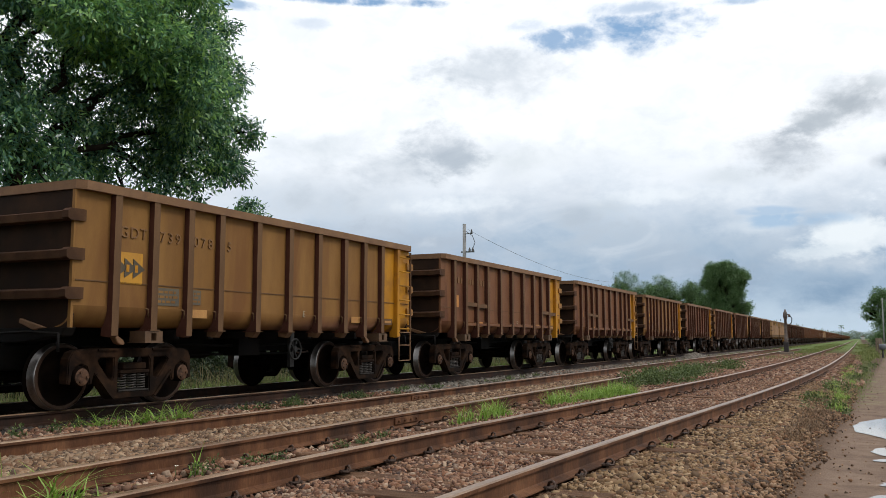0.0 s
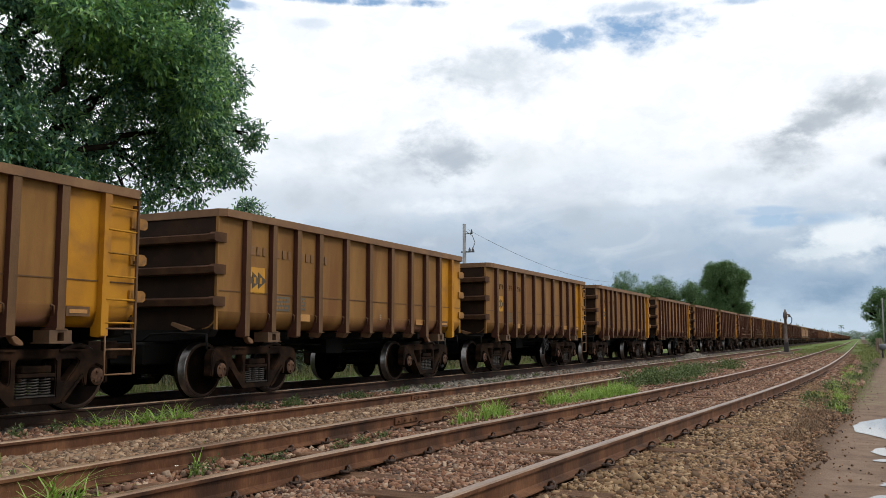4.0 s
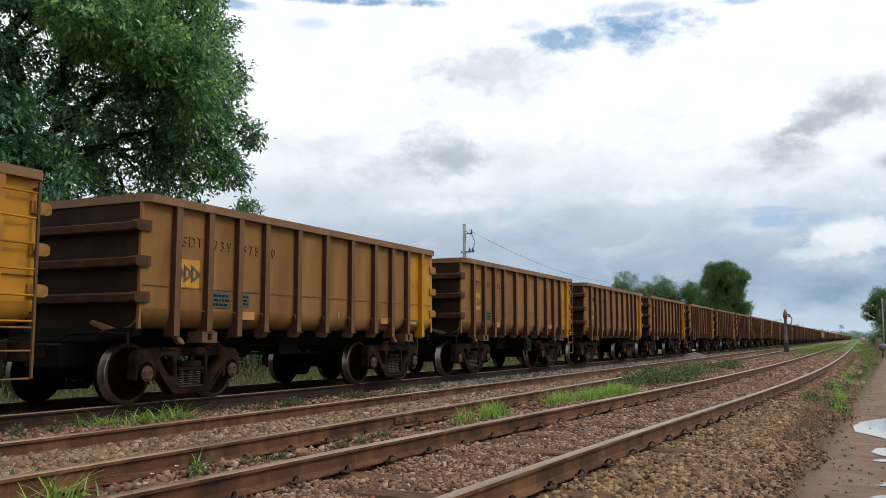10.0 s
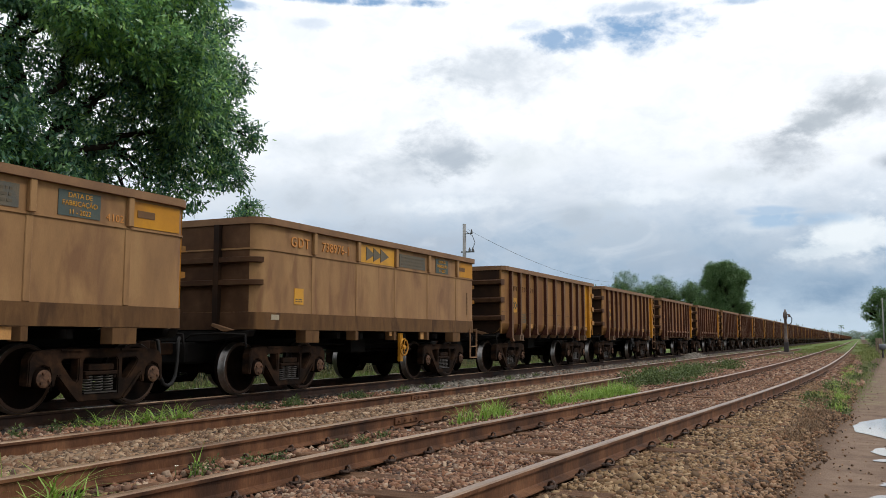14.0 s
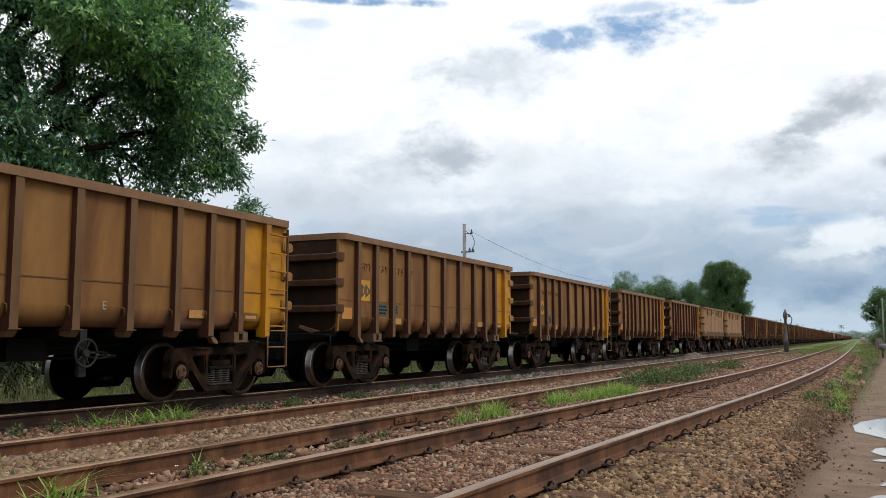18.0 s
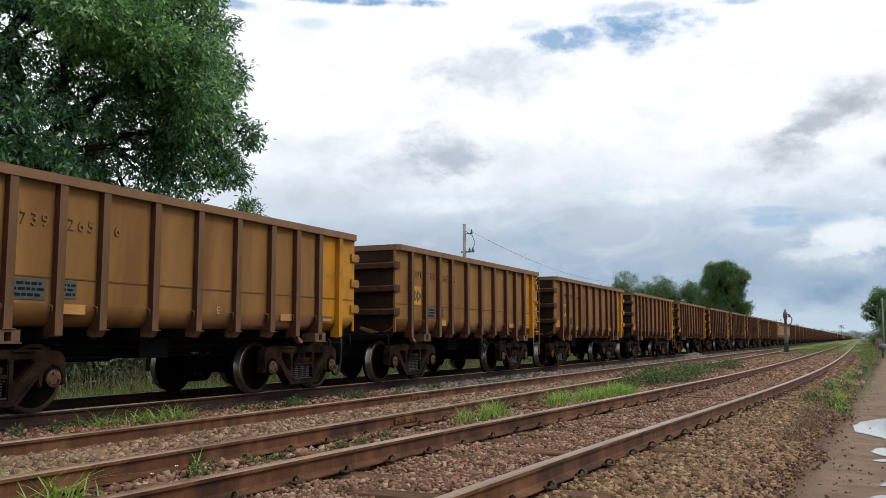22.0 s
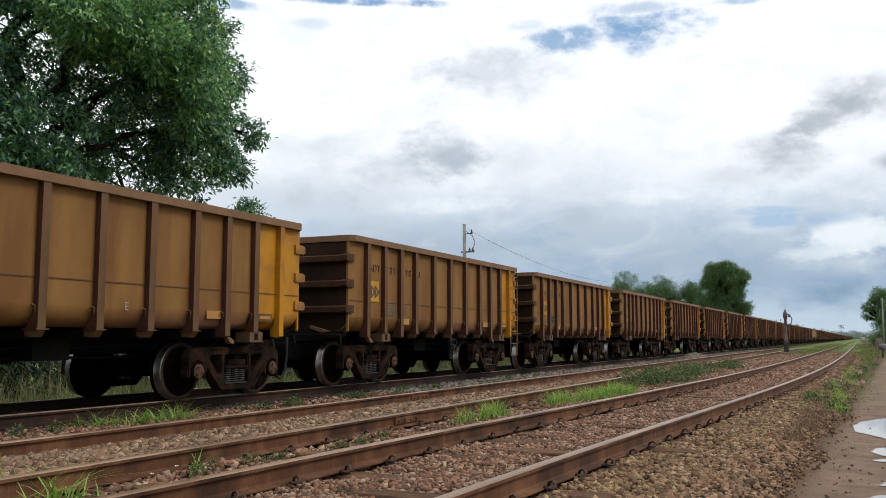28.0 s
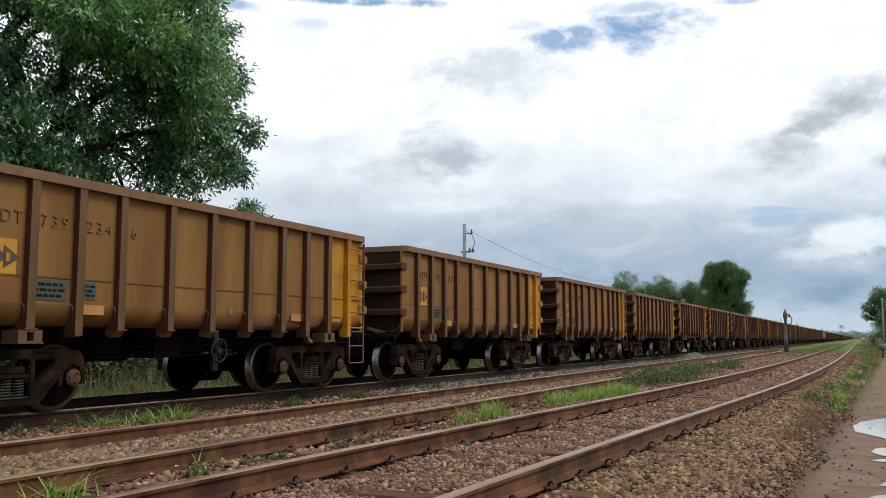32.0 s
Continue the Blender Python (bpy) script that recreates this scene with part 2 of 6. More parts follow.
# Far darker than the sides: shade of the narrow wagon gap is painted in.
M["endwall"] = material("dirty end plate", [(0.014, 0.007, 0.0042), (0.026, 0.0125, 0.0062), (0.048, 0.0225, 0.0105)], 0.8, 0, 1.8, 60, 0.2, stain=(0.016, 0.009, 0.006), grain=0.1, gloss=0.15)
M["yellow"] = material("worn yellow paint", [(0.3312, 0.138, 0.0054), (0.414, 0.1766, 0.0063), (0.46, 0.207, 0.0081)], 0.6, 0, 2.0, 60, 0.08, stain=(0.22, 0.09, 0.018), stain_scale=1.6, stain_amount=0.7, grain=0.05, gloss=0.3)
M["yellow_grimy"] = material("grimy yellow steel", [(0.15, 0.065, 0.010), (0.27, 0.115, 0.010), (0.38, 0.165, 0.010)], 0.65, 0, 3.0, 60, 0.12, stain=(0.07, 0.032, 0.012), stain_scale=4, stain_amount=0.8)
M["plate_yellow"] = material("yellow plate paint", [(0.45, 0.205, 0.010), (0.54, 0.26, 0.013)], 0.6, 0, 4, 60, 0.1, stain=(0.28, 0.13, 0.03), stain_scale=3, grain=0.08)
M["orange"] = material("faded orange label", [(0.42, 0.16, 0.028), (0.50, 0.21, 0.05)], 0.7, 0, 5, 60, 0.1)
M["cream"] = material("faded amber label", [(0.34, 0.155, 0.04), (0.43, 0.215, 0.062)], 0.7, 0, 5, 60, 0.1)
M["bluegrey"] = material("faded blue-grey label", [(0.036, 0.052, 0.047), (0.058, 0.078, 0.068)], 0.75, 0, 5, 60, 0.1, stain=(0.11, 0.065, 0.03), stain_scale=4, stain_amount=0.7)
M["bluegrey_faded"] = material("dust-faded grey label", [(0.085, 0.068, 0.044), (0.115, 0.09, 0.058)], 0.75, 0, 5, 60, 0.1, stain=(0.06, 0.062, 0.055), stain_scale=4, stain_amount=0.7)
M["char"] = material("dark arrow paint", [(0.058, 0.044, 0.026), (0.085, 0.062, 0.034)], 0.7, 0, 5, 60, 0.1)
M["raised"] = material("raised letter paint", [(0.15, 0.068, 0.0215), (0.205, 0.098, 0.0305)], 0.65, 0, 5, 60, 0.1)
M["white"] = material("chalky grey-white paint", [(0.25, 0.2, 0.13), (0.36, 0.31, 0.22)], 0.7, 0, 6, 60, 0.1)
# Underframe, bogie and wheel colours are lowered to include the shade below the wagons.
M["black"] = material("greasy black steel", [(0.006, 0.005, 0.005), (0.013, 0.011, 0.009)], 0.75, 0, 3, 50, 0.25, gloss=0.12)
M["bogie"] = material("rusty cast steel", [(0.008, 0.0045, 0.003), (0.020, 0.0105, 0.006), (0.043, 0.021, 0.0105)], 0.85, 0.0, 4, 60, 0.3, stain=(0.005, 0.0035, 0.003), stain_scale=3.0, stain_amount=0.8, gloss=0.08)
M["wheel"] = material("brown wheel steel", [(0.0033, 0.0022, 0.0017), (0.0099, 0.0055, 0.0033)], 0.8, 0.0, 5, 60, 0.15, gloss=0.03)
M["wheel_rim"] = material("rust-brown wheel rim", [(0.026, 0.0145, 0.0095), (0.052, 0.029, 0.018)], 0.7, 0.0, 6, 60, 0.15, gloss=0.15)
M["tread"] = material("polished wheel tread", [(0.17, 0.155, 0.145), (0.30, 0.28, 0.265)], 0.34, 0.95, 9, 70, 0.05)
M["cap"] = material("rusty bearing cap", [(0.06, 0.030, 0.017), (0.13, 0.066, 0.037)], 0.75, 0.0, 14, 60, 0.3, stain=(0.012, 0.008, 0.006), stain_scale=9, stain_amount=0.85, gloss=0.2)
M["spring"] = material("spring steel", [(0.026, 0.021, 0.017), (0.052, 0.043, 0.036)], 0.55, 0.3, 8, 60, 0.1)
M["hose"] = material("dark rubber hose", [(0.009, 0.0085, 0.008), (0.0175, 0.016, 0.015)], 0.7, 0, 8, 60, 0.1, gloss=0.25)
M["rail"] = material("rusty rail side", [(0.0492, 0.021, 0.0105), (0.109, 0.0457, 0.0205), (0.19, 0.0893, 0.0432)], 0.75, 0.0, 2.2, 45, 0.3, (1.6, 1, 0.5), stain=(0.026, 0.013, 0.008), stain_scale=1.3, stain_amount=0.7, gloss=0.2)
# Rails under the train: darker red-brown, with its shade in the colour.
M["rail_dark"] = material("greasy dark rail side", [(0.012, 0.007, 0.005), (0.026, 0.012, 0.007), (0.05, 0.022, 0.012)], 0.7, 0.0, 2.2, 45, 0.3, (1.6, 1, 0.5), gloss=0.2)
M["railtop"] = material("worn rail head", [(0.15, 0.082, 0.044), (0.24, 0.15, 0.09), (0.34, 0.235, 0.155)], 0.36, 0.3, 1.5, 60, 0.06, (0.5, 1, 1), stain=(0.10, 0.048, 0.024), stain_scale=2.0, stain_amount=0.5, gloss=0.45)
M["sleeper"] = material("weathered wooden sleeper", [(0.0578, 0.02911, 0.01657), (0.1088, 0.05658, 0.03145), (0.17, 0.09676, 0.0561)], 0.9, 0, 3, 40, 0.6, (6, 1, 3), spread=0.3, gloss=0.15)
M["clip"] = material("black spring clip", [(0.0256, 0.0135, 0.0084), (0.064, 0.0315, 0.0168)], 0.6, 0.2, 8, 60, 0.2)
M["wood_pole"] = material("grey concrete pole", [(0.20, 0.195, 0.19), (0.28, 0.275, 0.27)], 0.85, 0, 2, 40, 0.2)
M["wire"] = material("dark cable", [(0.05, 0.05, 0.055), (0.07, 0.07, 0.075)], 0.6, 0, 8, 60, 0)
M["insulator"] = material("glazed insulator", [(0.05, 0.045, 0.045), (0.09, 0.085, 0.085)], 0.25, 0, 8, 60, 0)
M["signal"] = material("weathered signal post", [(0.07, 0.052, 0.042), (0.13, 0.10, 0.085), (0.2, 0.165, 0.14)], 0.8, 0, 3, 40, 0.3)
M["signal_base"] = material("tarred signal base", [(0.02, 0.018, 0.018), (0.045, 0.038, 0.034)], 0.8, 0, 4, 40, 0.3)
M["concrete"] = material("stained concrete", [(0.13, 0.095, 0.07), (0.22, 0.165, 0.12)], 0.9, 0, 4, 40, 0.4)
M["bark"] = material("dark tree bark", [(0.008, 0.006, 0.0045), (0.02, 0.014, 0.01)], 0.95, 0, 6, 40, 0.6, (1, 1, 0.4), gloss=0.05)
M["leaf"] = island_material("glossy green leaves", [(0.0294, 0.0813, 0.054), (0.0607, 0.149, 0.0799), (0.12, 0.245, 0.105), (0.175, 0.304, 0.0918), (0.092, 0.191, 0.14), (0.046, 0.113, 0.0886)], 0.24, 0.36)
# Yellower, brighter leaves: the light on the upper crown is painted in with them.
M["leaf_young_lit"] = island_material("yellow-green young leaves", [(0.123, 0.275, 0.127), (0.213, 0.408, 0.138), (0.328, 0.513, 0.115), (0.197, 0.38, 0.23)], 0.28, 0.4)
M["leaf_dark"] = island_material("dark scrub leaves", [(0.012, 0.024, 0.01), (0.02, 0.04, 0.014), (0.035, 0.06, 0.02)], 0.6, 0.15)
M["leaf_far"] = island_material("mid green leaves", [(0.0612, 0.126, 0.0475), (0.104, 0.194, 0.0665), (0.162, 0.257, 0.0874)], 0.55, 0.35)
# Paler and bluer than the nearer leaves: distance haze put into the colour.
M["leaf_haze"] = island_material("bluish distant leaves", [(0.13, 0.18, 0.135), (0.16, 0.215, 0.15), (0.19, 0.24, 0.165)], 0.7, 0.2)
M["grass"] = island_material("fresh grass blades", [(0.1372, 0.2379, 0.0315), (0.2009, 0.3355, 0.0468), (0.2793, 0.4209, 0.0765), (0.3332, 0.4392, 0.117)], 0.55, 0.35)
M["fieldgrass"] = island_material("yellow-green field grass", [(0.095, 0.125, 0.030), (0.14, 0.175, 0.042), (0.20, 0.215, 0.065)], 0.65, 0.35)
M["weed"] = island_material("low weeds", [(0.05, 0.08, 0.024), (0.085, 0.125, 0.036), (0.14, 0.175, 0.052)], 0.65, 0.3)
M["drygrass"] = island_material("dry grass stalks", [(0.16, 0.13, 0.065), (0.24, 0.19, 0.10), (0.20, 0.20, 0.08), (0.15, 0.17, 0.06)], 0.8, 0.25)
M["deadweed"] = island_material("dead brown weeds", [(0.10, 0.062, 0.035), (0.17, 0.10, 0.055), (0.22, 0.15, 0.085)], 0.85, 0.15)
M["stone"] = island_material("ballast stones", [(0.0378, 0.0202, 0.0087), (0.0918, 0.0494, 0.0217), (0.162, 0.0928, 0.0416), (0.2376, 0.1462, 0.0694), (0.1296, 0.0555, 0.0225), (0.3564, 0.2472, 0.1387), (0.2052, 0.111, 0.0459), (0.0648, 0.0404, 0.0225)], 0.9)
M["stone_mid"] = island_material("brown broken stones", [(0.0373, 0.0197, 0.00967), (0.0987, 0.0521, 0.0255), (0.165, 0.0926, 0.0469), (0.241, 0.143, 0.0754), (0.132, 0.0617, 0.0295), (0.373, 0.261, 0.163), (0.0657, 0.0383, 0.0214), (0.285, 0.181, 0.102)])
M["stone_red"] = island_material("rust-dusted ballast", [(0.0327, 0.0148, 0.00864), (0.125, 0.0529, 0.0274), (0.206, 0.0979, 0.0516), (0.278, 0.152, 0.0873), (0.0767, 0.0379, 0.0231), (0.383, 0.27, 0.184), (0.177, 0.0739, 0.0358), (0.0499, 0.0269, 0.0179)], 0.88)
M["stone_dark"] = island_material("grey-brown shoulder stones", [(0.0487, 0.0253, 0.0118), (0.1094, 0.0576, 0.0278), (0.1823, 0.1012, 0.0505), (0.2552, 0.1467, 0.0758), (0.158, 0.0668, 0.0286), (0.3404, 0.2125, 0.1221), (0.0668, 0.0405, 0.0211), (0.0273, 0.0143, 0.0076)], 0.9)
# Far-track stones carry the shade under the train in their colour.
M["stone_shaded"] = island_material("oil-blackened ballast", [(0.012, 0.009, 0.007), (0.026, 0.018, 0.013), (0.045, 0.03, 0.02)], 0.85)
M["greystone"] = island_material("grey crushed stone", [(0.075, 0.062, 0.048), (0.115, 0.098, 0.078), (0.17, 0.148, 0.12), (0.24, 0.215, 0.18)], 0.9)
M["flower"] = material("white petals", [(0.7, 0.68, 0.6), (0.8, 0.78, 0.72)], 0.6, 0, 8, 60, 0)
M["distant"] = material("hazy distant wall", [(0.45, 0.44, 0.42), (0.55, 0.54, 0.52)], 0.8, 0, 3, 30, 0.1)
M["sign_dark"] = material("dull metal", [(0.10, 0.11, 0.12), (0.17, 0.18, 0.2)], 0.5, 0.4, 5, 50, 0.1)


def water_material():
    m = bpy.data.materials.new("puddle water")
    m.use_nodes = True
    b = m.node_tree.nodes["Principled BSDF"]
    b.inputs["Base Color"].default_value = (0.30, 0.27, 0.24, 1)
    b.inputs["Roughness"].default_value = 0.03
    b.inputs["IOR"].default_value = 1.33
    return m


M["water"] = water_material()


def ground_material():
    """Soil, gravel and turf laid out by place: muddy lane, ballast bed, grassy verge and field."""
    m = bpy.data.materials.new("ground soil and turf")
    m.use_nodes = True
    nt = m.node_tree
    b = nt.nodes["Principled BSDF"]
    N, K = nt.nodes.new, nt.links.new
    tc = N("ShaderNodeTexCoord")
    sep = N("ShaderNodeSeparateXYZ")
    K(tc.outputs["Object"], sep.inputs[0])

    def noise_(scale, detail=6):
        n = N("ShaderNodeTexNoise")
        K(tc.outputs["Object"], n.inputs["Vector"])
        n.inputs["Scale"].default_value, n.inputs["Detail"].default_value, n.inputs["Roughness"].default_value = scale, detail, 0.65
        return n.outputs["Fac"]

    def math_(op, a, bb):
        n = N("ShaderNodeMath")
        n.operation = op
        for i, v in enumerate((a, bb)):
            if isinstance(v, (int, float)):
                n.inputs[i].default_value = v
            else:
                K(v, n.inputs[i])
        return n.outputs[0]

    def step(v, lo, hi):
        n = N("ShaderNodeMapRange")
        n.interpolation_type = "SMOOTHSTEP"
        K(v, n.inputs["Value"])
        n.inputs["From Min"].default_value, n.inputs["From Max"].default_value = lo, hi
        return n.outputs["Result"]

    def ramp(f, cols):
        r = N("ShaderNodeValToRGB")
        e = r.color_ramp.elements
        while len(e) < len(cols):
            e.new(0.5)
        for i, c in enumerate(cols):
            e[i].position, e[i].color = 0.3 + 0.4 * i / (len(cols) - 1), (*c, 1)
        K(f, r.inputs[0])
        return r.outputs[0]

    def mix(f, a, bb):
        n = N("ShaderNodeMix")
        n.data_type = "RGBA"
        K(f, n.inputs["Factor"])
        i = [s for s in n.inputs if s.type == "RGBA"]
        K(a, i[0])
        K(bb, i[1])
        return [o for o in n.outputs if o.type == "RGBA"][0]

    n_big, n_mid, n_fine = noise_(0.35), noise_(3.0), noise_(28.0, 4)
    mud = ramp(n_mid, [(0.11, 0.070, 0.047), (0.17, 0.113, 0.079), (0.235, 0.163, 0.117)])
    gravel = ramp(n_fine, [(0.03, 0.017, 0.009), (0.07, 0.038, 0.02), (0.125, 0.073, 0.04)])
    turf = ramp(n_mid, [(0.07, 0.095, 0.028), (0.11, 0.155, 0.042), (0.17, 0.20, 0.07)])
    wob = math_("MULTIPLY", math_("SUBTRACT", n_big, 0.5), 1.6)
    wob2 = math_("MULTIPLY", math_("SUBTRACT", n_mid, 0.5), 0.9)
    y = math_("ADD", math_("ADD", sep.outputs[1], wob2), 0.0)
    yy = math_("ADD", sep.outputs[1], math_("ADD", wob, wob2))
    x = sep.outputs[0]
    edge_y = math_("ADD", math_("ADD", sep.outputs[1], math_("MULTIPLY", wob2, 0.6)), math_("MULTIPLY", math_("SUBTRACT", x, 8.0), 0.034))
    col = mix(step(edge_y, 0.28, 0.62), mud, gravel)
    # near-black strip along the far track: shade under the train, painted on
    train_shade = ramp(n_fine, [(0.010, 0.008, 0.006), (0.03, 0.02, 0.014)])
    col = mix(math_("MULTIPLY", step(sep.outputs[1], 8.6, 8.9), math_("SUBTRACT", 1.0, step(sep.outputs[1], 10.6, 11.3))), col, train_shade)
    # turf takes over far along the line, beyond the far track, and beyond the lane
    far = step(math_("ADD", x, math_("MULTIPLY", wob2, 40.0)), 55.0, 110.0)
    patch = step(math_("ADD", n_big, math_("MULTIPLY", n_mid, 0.3)), 0.60, 0.70)
    nott = math_("SUBTRACT", 1.0, step(sep.outputs[1], 7.2, 8.6))
    col = mix(math_("MULTIPLY", math_("MULTIPLY", far, nott), step(y, -0.9, 0.3)), col, turf)
    near_v = math_("MULTIPLY", step(x, 14.0, 24.0), math_("MULTIPLY", step(y, -0.55, 0.0), math_("SUBTRACT", 1.0, step(y, 0.5, 1.0))))
    col = mix(math_("MULTIPLY", near_v, step(n_mid, 0.50, 0.62)), col, turf)
    col = mix(step(yy, 11.3, 12.0), col, turf)
    col = mix(math_("SUBTRACT", 1.0, step(yy, -4.2, -3.2)), col, turf)
    K(col, b.inputs["Base Color"])
    damp = N("ShaderNodeMapRange")
    K(y, damp.inputs["Value"])
    damp.inputs["From Min"].default_value, damp.inputs["From Max"].default_value = -0.3, 0.8
    damp.inputs["To Min"].default_value, damp.inputs["To Max"].default_value = 0.85, 0.95
    b.inputs["Specular IOR Level"].default_value = 0.15
    K(damp.outputs["Result"], b.inputs["Roughness"])
    bp = N("ShaderNodeBump")
    bp.inputs["Strength"].default_value, bp.inputs["Distance"].default_value = 0.6, 0.03
    K(n_fine, bp.inputs["Height"])
    K(bp.outputs[0], b.inputs["Normal"])
    return m


M["ground"] = ground_material()


# ---------------- mesh helpers ----------------
def part(name, bm, material, parent=None, label=""):
    """Links a bmesh as one mesh object, under a thing or a part where one is given."""
    me = bpy.data.meshes.new(name)
    bm.to_mesh(me)
    bm.free()
    for m in material if isinstance(material, (list, tuple)) else (material,):
        me.materials.append(m)
    ob = new(name, me)
    if parent:
        ob.parent = parent
    if label:
        tagged(ob, label)
    return ob


def like(ob, m, parent=None):
    """Another object on the same mesh."""
    o = new(ob.name.split(".")[0], ob.data)
    o.parent = parent or ob.parent
    o.matrix_basis = m
    if "label" in ob:
        o["label"] = ob["label"]
    return o


def box(bm, x0, x1, y0, y1, z0, z1, mat=0):
    v = [bm.verts.new((x, y, z)) for x in (x0, x1) for y in (y0, y1) for z in (z0, z1)]
    for f in ((0, 1, 3, 2), (4, 6, 7, 5), (0, 4, 5, 1), (2, 3, 7, 6), (0, 2, 6, 4), (1, 5, 7, 3)):
        bm.faces.new([v[i] for i in f]).material_index = mat
    return v


def prism(bm, poly, a0, a1, axis="y", mat=0):
    """A polygon pushed along an axis. The polygon lies in xz (axis y), yz (axis x) or xy (axis z)."""
    def at(p, a):
        return {"y": (p[0], a, p[1]), "x": (a, p[0], p[1]), "z": (p[0], p[1], a)}[axis]
    lo, hi = [bm.verts.new(at(p, a0)) for p in poly], [bm.verts.new(at(p, a1)) for p in poly]
    n = len(poly)
    fs = [bm.faces.new(lo), bm.faces.new(hi[::-1])]
    fs += [bm.faces.new((lo[i], hi[i], hi[(i + 1) % n], lo[(i + 1) % n])) for i in range(n)]
    for f in fs:
        f.material_index = mat
    bmesh.ops.recalc_face_normals(bm, faces=fs)


def lathe(bm, profile, seg=28, mats=None, center=(0, 0, 0), axis="y"):
    """Turns (radius, place along the axis) rows round an axis; the ends are closed."""
    rings = []
    for r, a in profile:
        ring = []
        for i in range(seg):
            t = 2 * math.pi * i / seg
            c, s = r * math.cos(t), r * math.sin(t)
            p = {"y": (c, a, s), "z": (c, s, a), "x": (a, c, s)}[axis]
            ring.append(bm.verts.new(Vector(p) + Vector(center)))
        rings.append(ring)
    fs = []
    for k in range(len(rings) - 1):
        for i in range(seg):
            j = (i + 1) % seg
            f = bm.faces.new((rings[k][i], rings[k][j], rings[k + 1][j], rings[k + 1][i]))
            f.material_index, f.smooth = (mats[k] if mats else 0), True
            fs.append(f)
    for ring in (rings[0][::-1], rings[-1]):
        f = bm.faces.new(ring)
        f.material_index = mats[0 if ring is not rings[-1] else -1] if mats else 0
        fs.append(f)
    bmesh.ops.recalc_face_normals(bm, faces=fs)


def tube(bm, pts, r, seg=6, mat=0, taper=None):
    """A round bar along points."""
    rings = []
    for k, p in enumerate(pts):
        p = Vector(p)
        d = (Vector(pts[min(k + 1, len(pts) - 1)]) - Vector(pts[max(k - 1, 0)])).normalized()
        u = d.orthogonal().normalized() if k == 0 else (u - d * u.dot(d)).normalized()
        w = d.cross(u)
        rr = r if taper is None else r + (taper - r) * k / (len(pts) - 1)
        rings.append([bm.verts.new(p + rr * (math.cos(2 * math.pi * i / seg) * u + math.sin(2 * math.pi * i / seg) * w)) for i in range(seg)])
    for k in range(len(rings) - 1):
        for i in range(seg):
            j = (i + 1) % seg
            f = bm.faces.new((rings[k][i], rings[k][j], rings[k + 1][j], rings[k + 1][i]))
            f.material_index, f.smooth = mat, True
    bm.faces.new(rings[0][::-1]).material_index = mat
    bm.faces.new(rings[-1]).material_index = mat


def bevelled(bm, width, segments=1):
    bmesh.ops.bevel(bm, geom=bm.edges[:], offset=width, segments=segments, affect="EDGES", clamp_overlap=True)
    return bm


def fan_mesh(name, verts, faces, mats, mat_index=None, smooth=False):
    me = bpy.data.meshes.new(name)
    verts, faces = np.asarray(verts, np.float32), np.asarray(faces, np.int32)
    me.vertices.add(len(verts))
    me.vertices.foreach_set("co", verts.ravel())
    k = faces.shape[1]
    me.loops.add(faces.size)
    me.loops.foreach_set("vertex_index", faces.ravel())
    me.polygons.add(len(faces))
    me.polygons.foreach_set("loop_start", np.arange(0, faces.size, k, dtype=np.int32))
    me.polygons.foreach_set("loop_total", np.full(len(faces), k, dtype=np.int32))
    for m in mats:
        me.materials.append(m)
    if mat_index is not None:
        me.polygons.foreach_set("material_index", np.asarray(mat_index, np.int32))
    if smooth:
        me.polygons.foreach_set("use_smooth", np.ones(len(faces), dtype=bool))
    me.update(calc_edges=True)
    return me


def lettering(text, size, depth, material_, parent, m, name="lettering", spacing=1.0):
    cu = bpy.data.curves.new(name, "FONT")
    cu.body, cu.size, cu.extrude, cu.align_x, cu.space_character = text, size, depth, "CENTER", spacing
    tmp = bpy.data.objects.new(name, cu)
    scene.collection.objects.link(tmp)
    me = bpy.data.meshes.new_from_object(tmp)
    bpy.data.objects.remove(tmp)
    bpy.data.curves.remove(cu)
    me.materials.append(material_)
    ob = new(name, me)
    ob.parent, ob.matrix_basis = parent, m
    return ob


# ---------------- ground and tracks ----------------
RAIL = 0.16            # rail head above the sleepers
HALF = 0.835           # half the distance between rail centres


def near_line(x):
    return 1.52 + 1.52 / (1 + (max(x, 0.0) / 17.0) ** 2.2)


def middle_line(x):
    return 5.76


def far_line(x):
    return 9.718


def lerp_step(v, lo, hi):
    t = np.clip((v - lo) / (hi - lo), 0, 1)
    return t * t * (3 - 2 * t)


def ground_z(x, y):
    x, y = np.asarray(x, float), np.asarray(y, float)
    z = -0.045 - 0.085 * (1 - lerp_step(y, 0.15, 1.1))
    z = z + 0.085 * np.exp(-((y - 5.76) / 0.62) ** 4) * (1 - lerp_step(x, 13, 22))
    z = z - 0.25 * lerp_step(y, 11.0, 13.0)
    wave = 0.016 * (np.sin(x * 2.3 + 1.3 * np.sin(y * 1.7)) * np.sin(y * 2.9 + 0.6) + 0.6 * np.sin(x * 5.1 + y * 3.3))
    return z + wave * lerp_step(y, 0.1, 0.6)


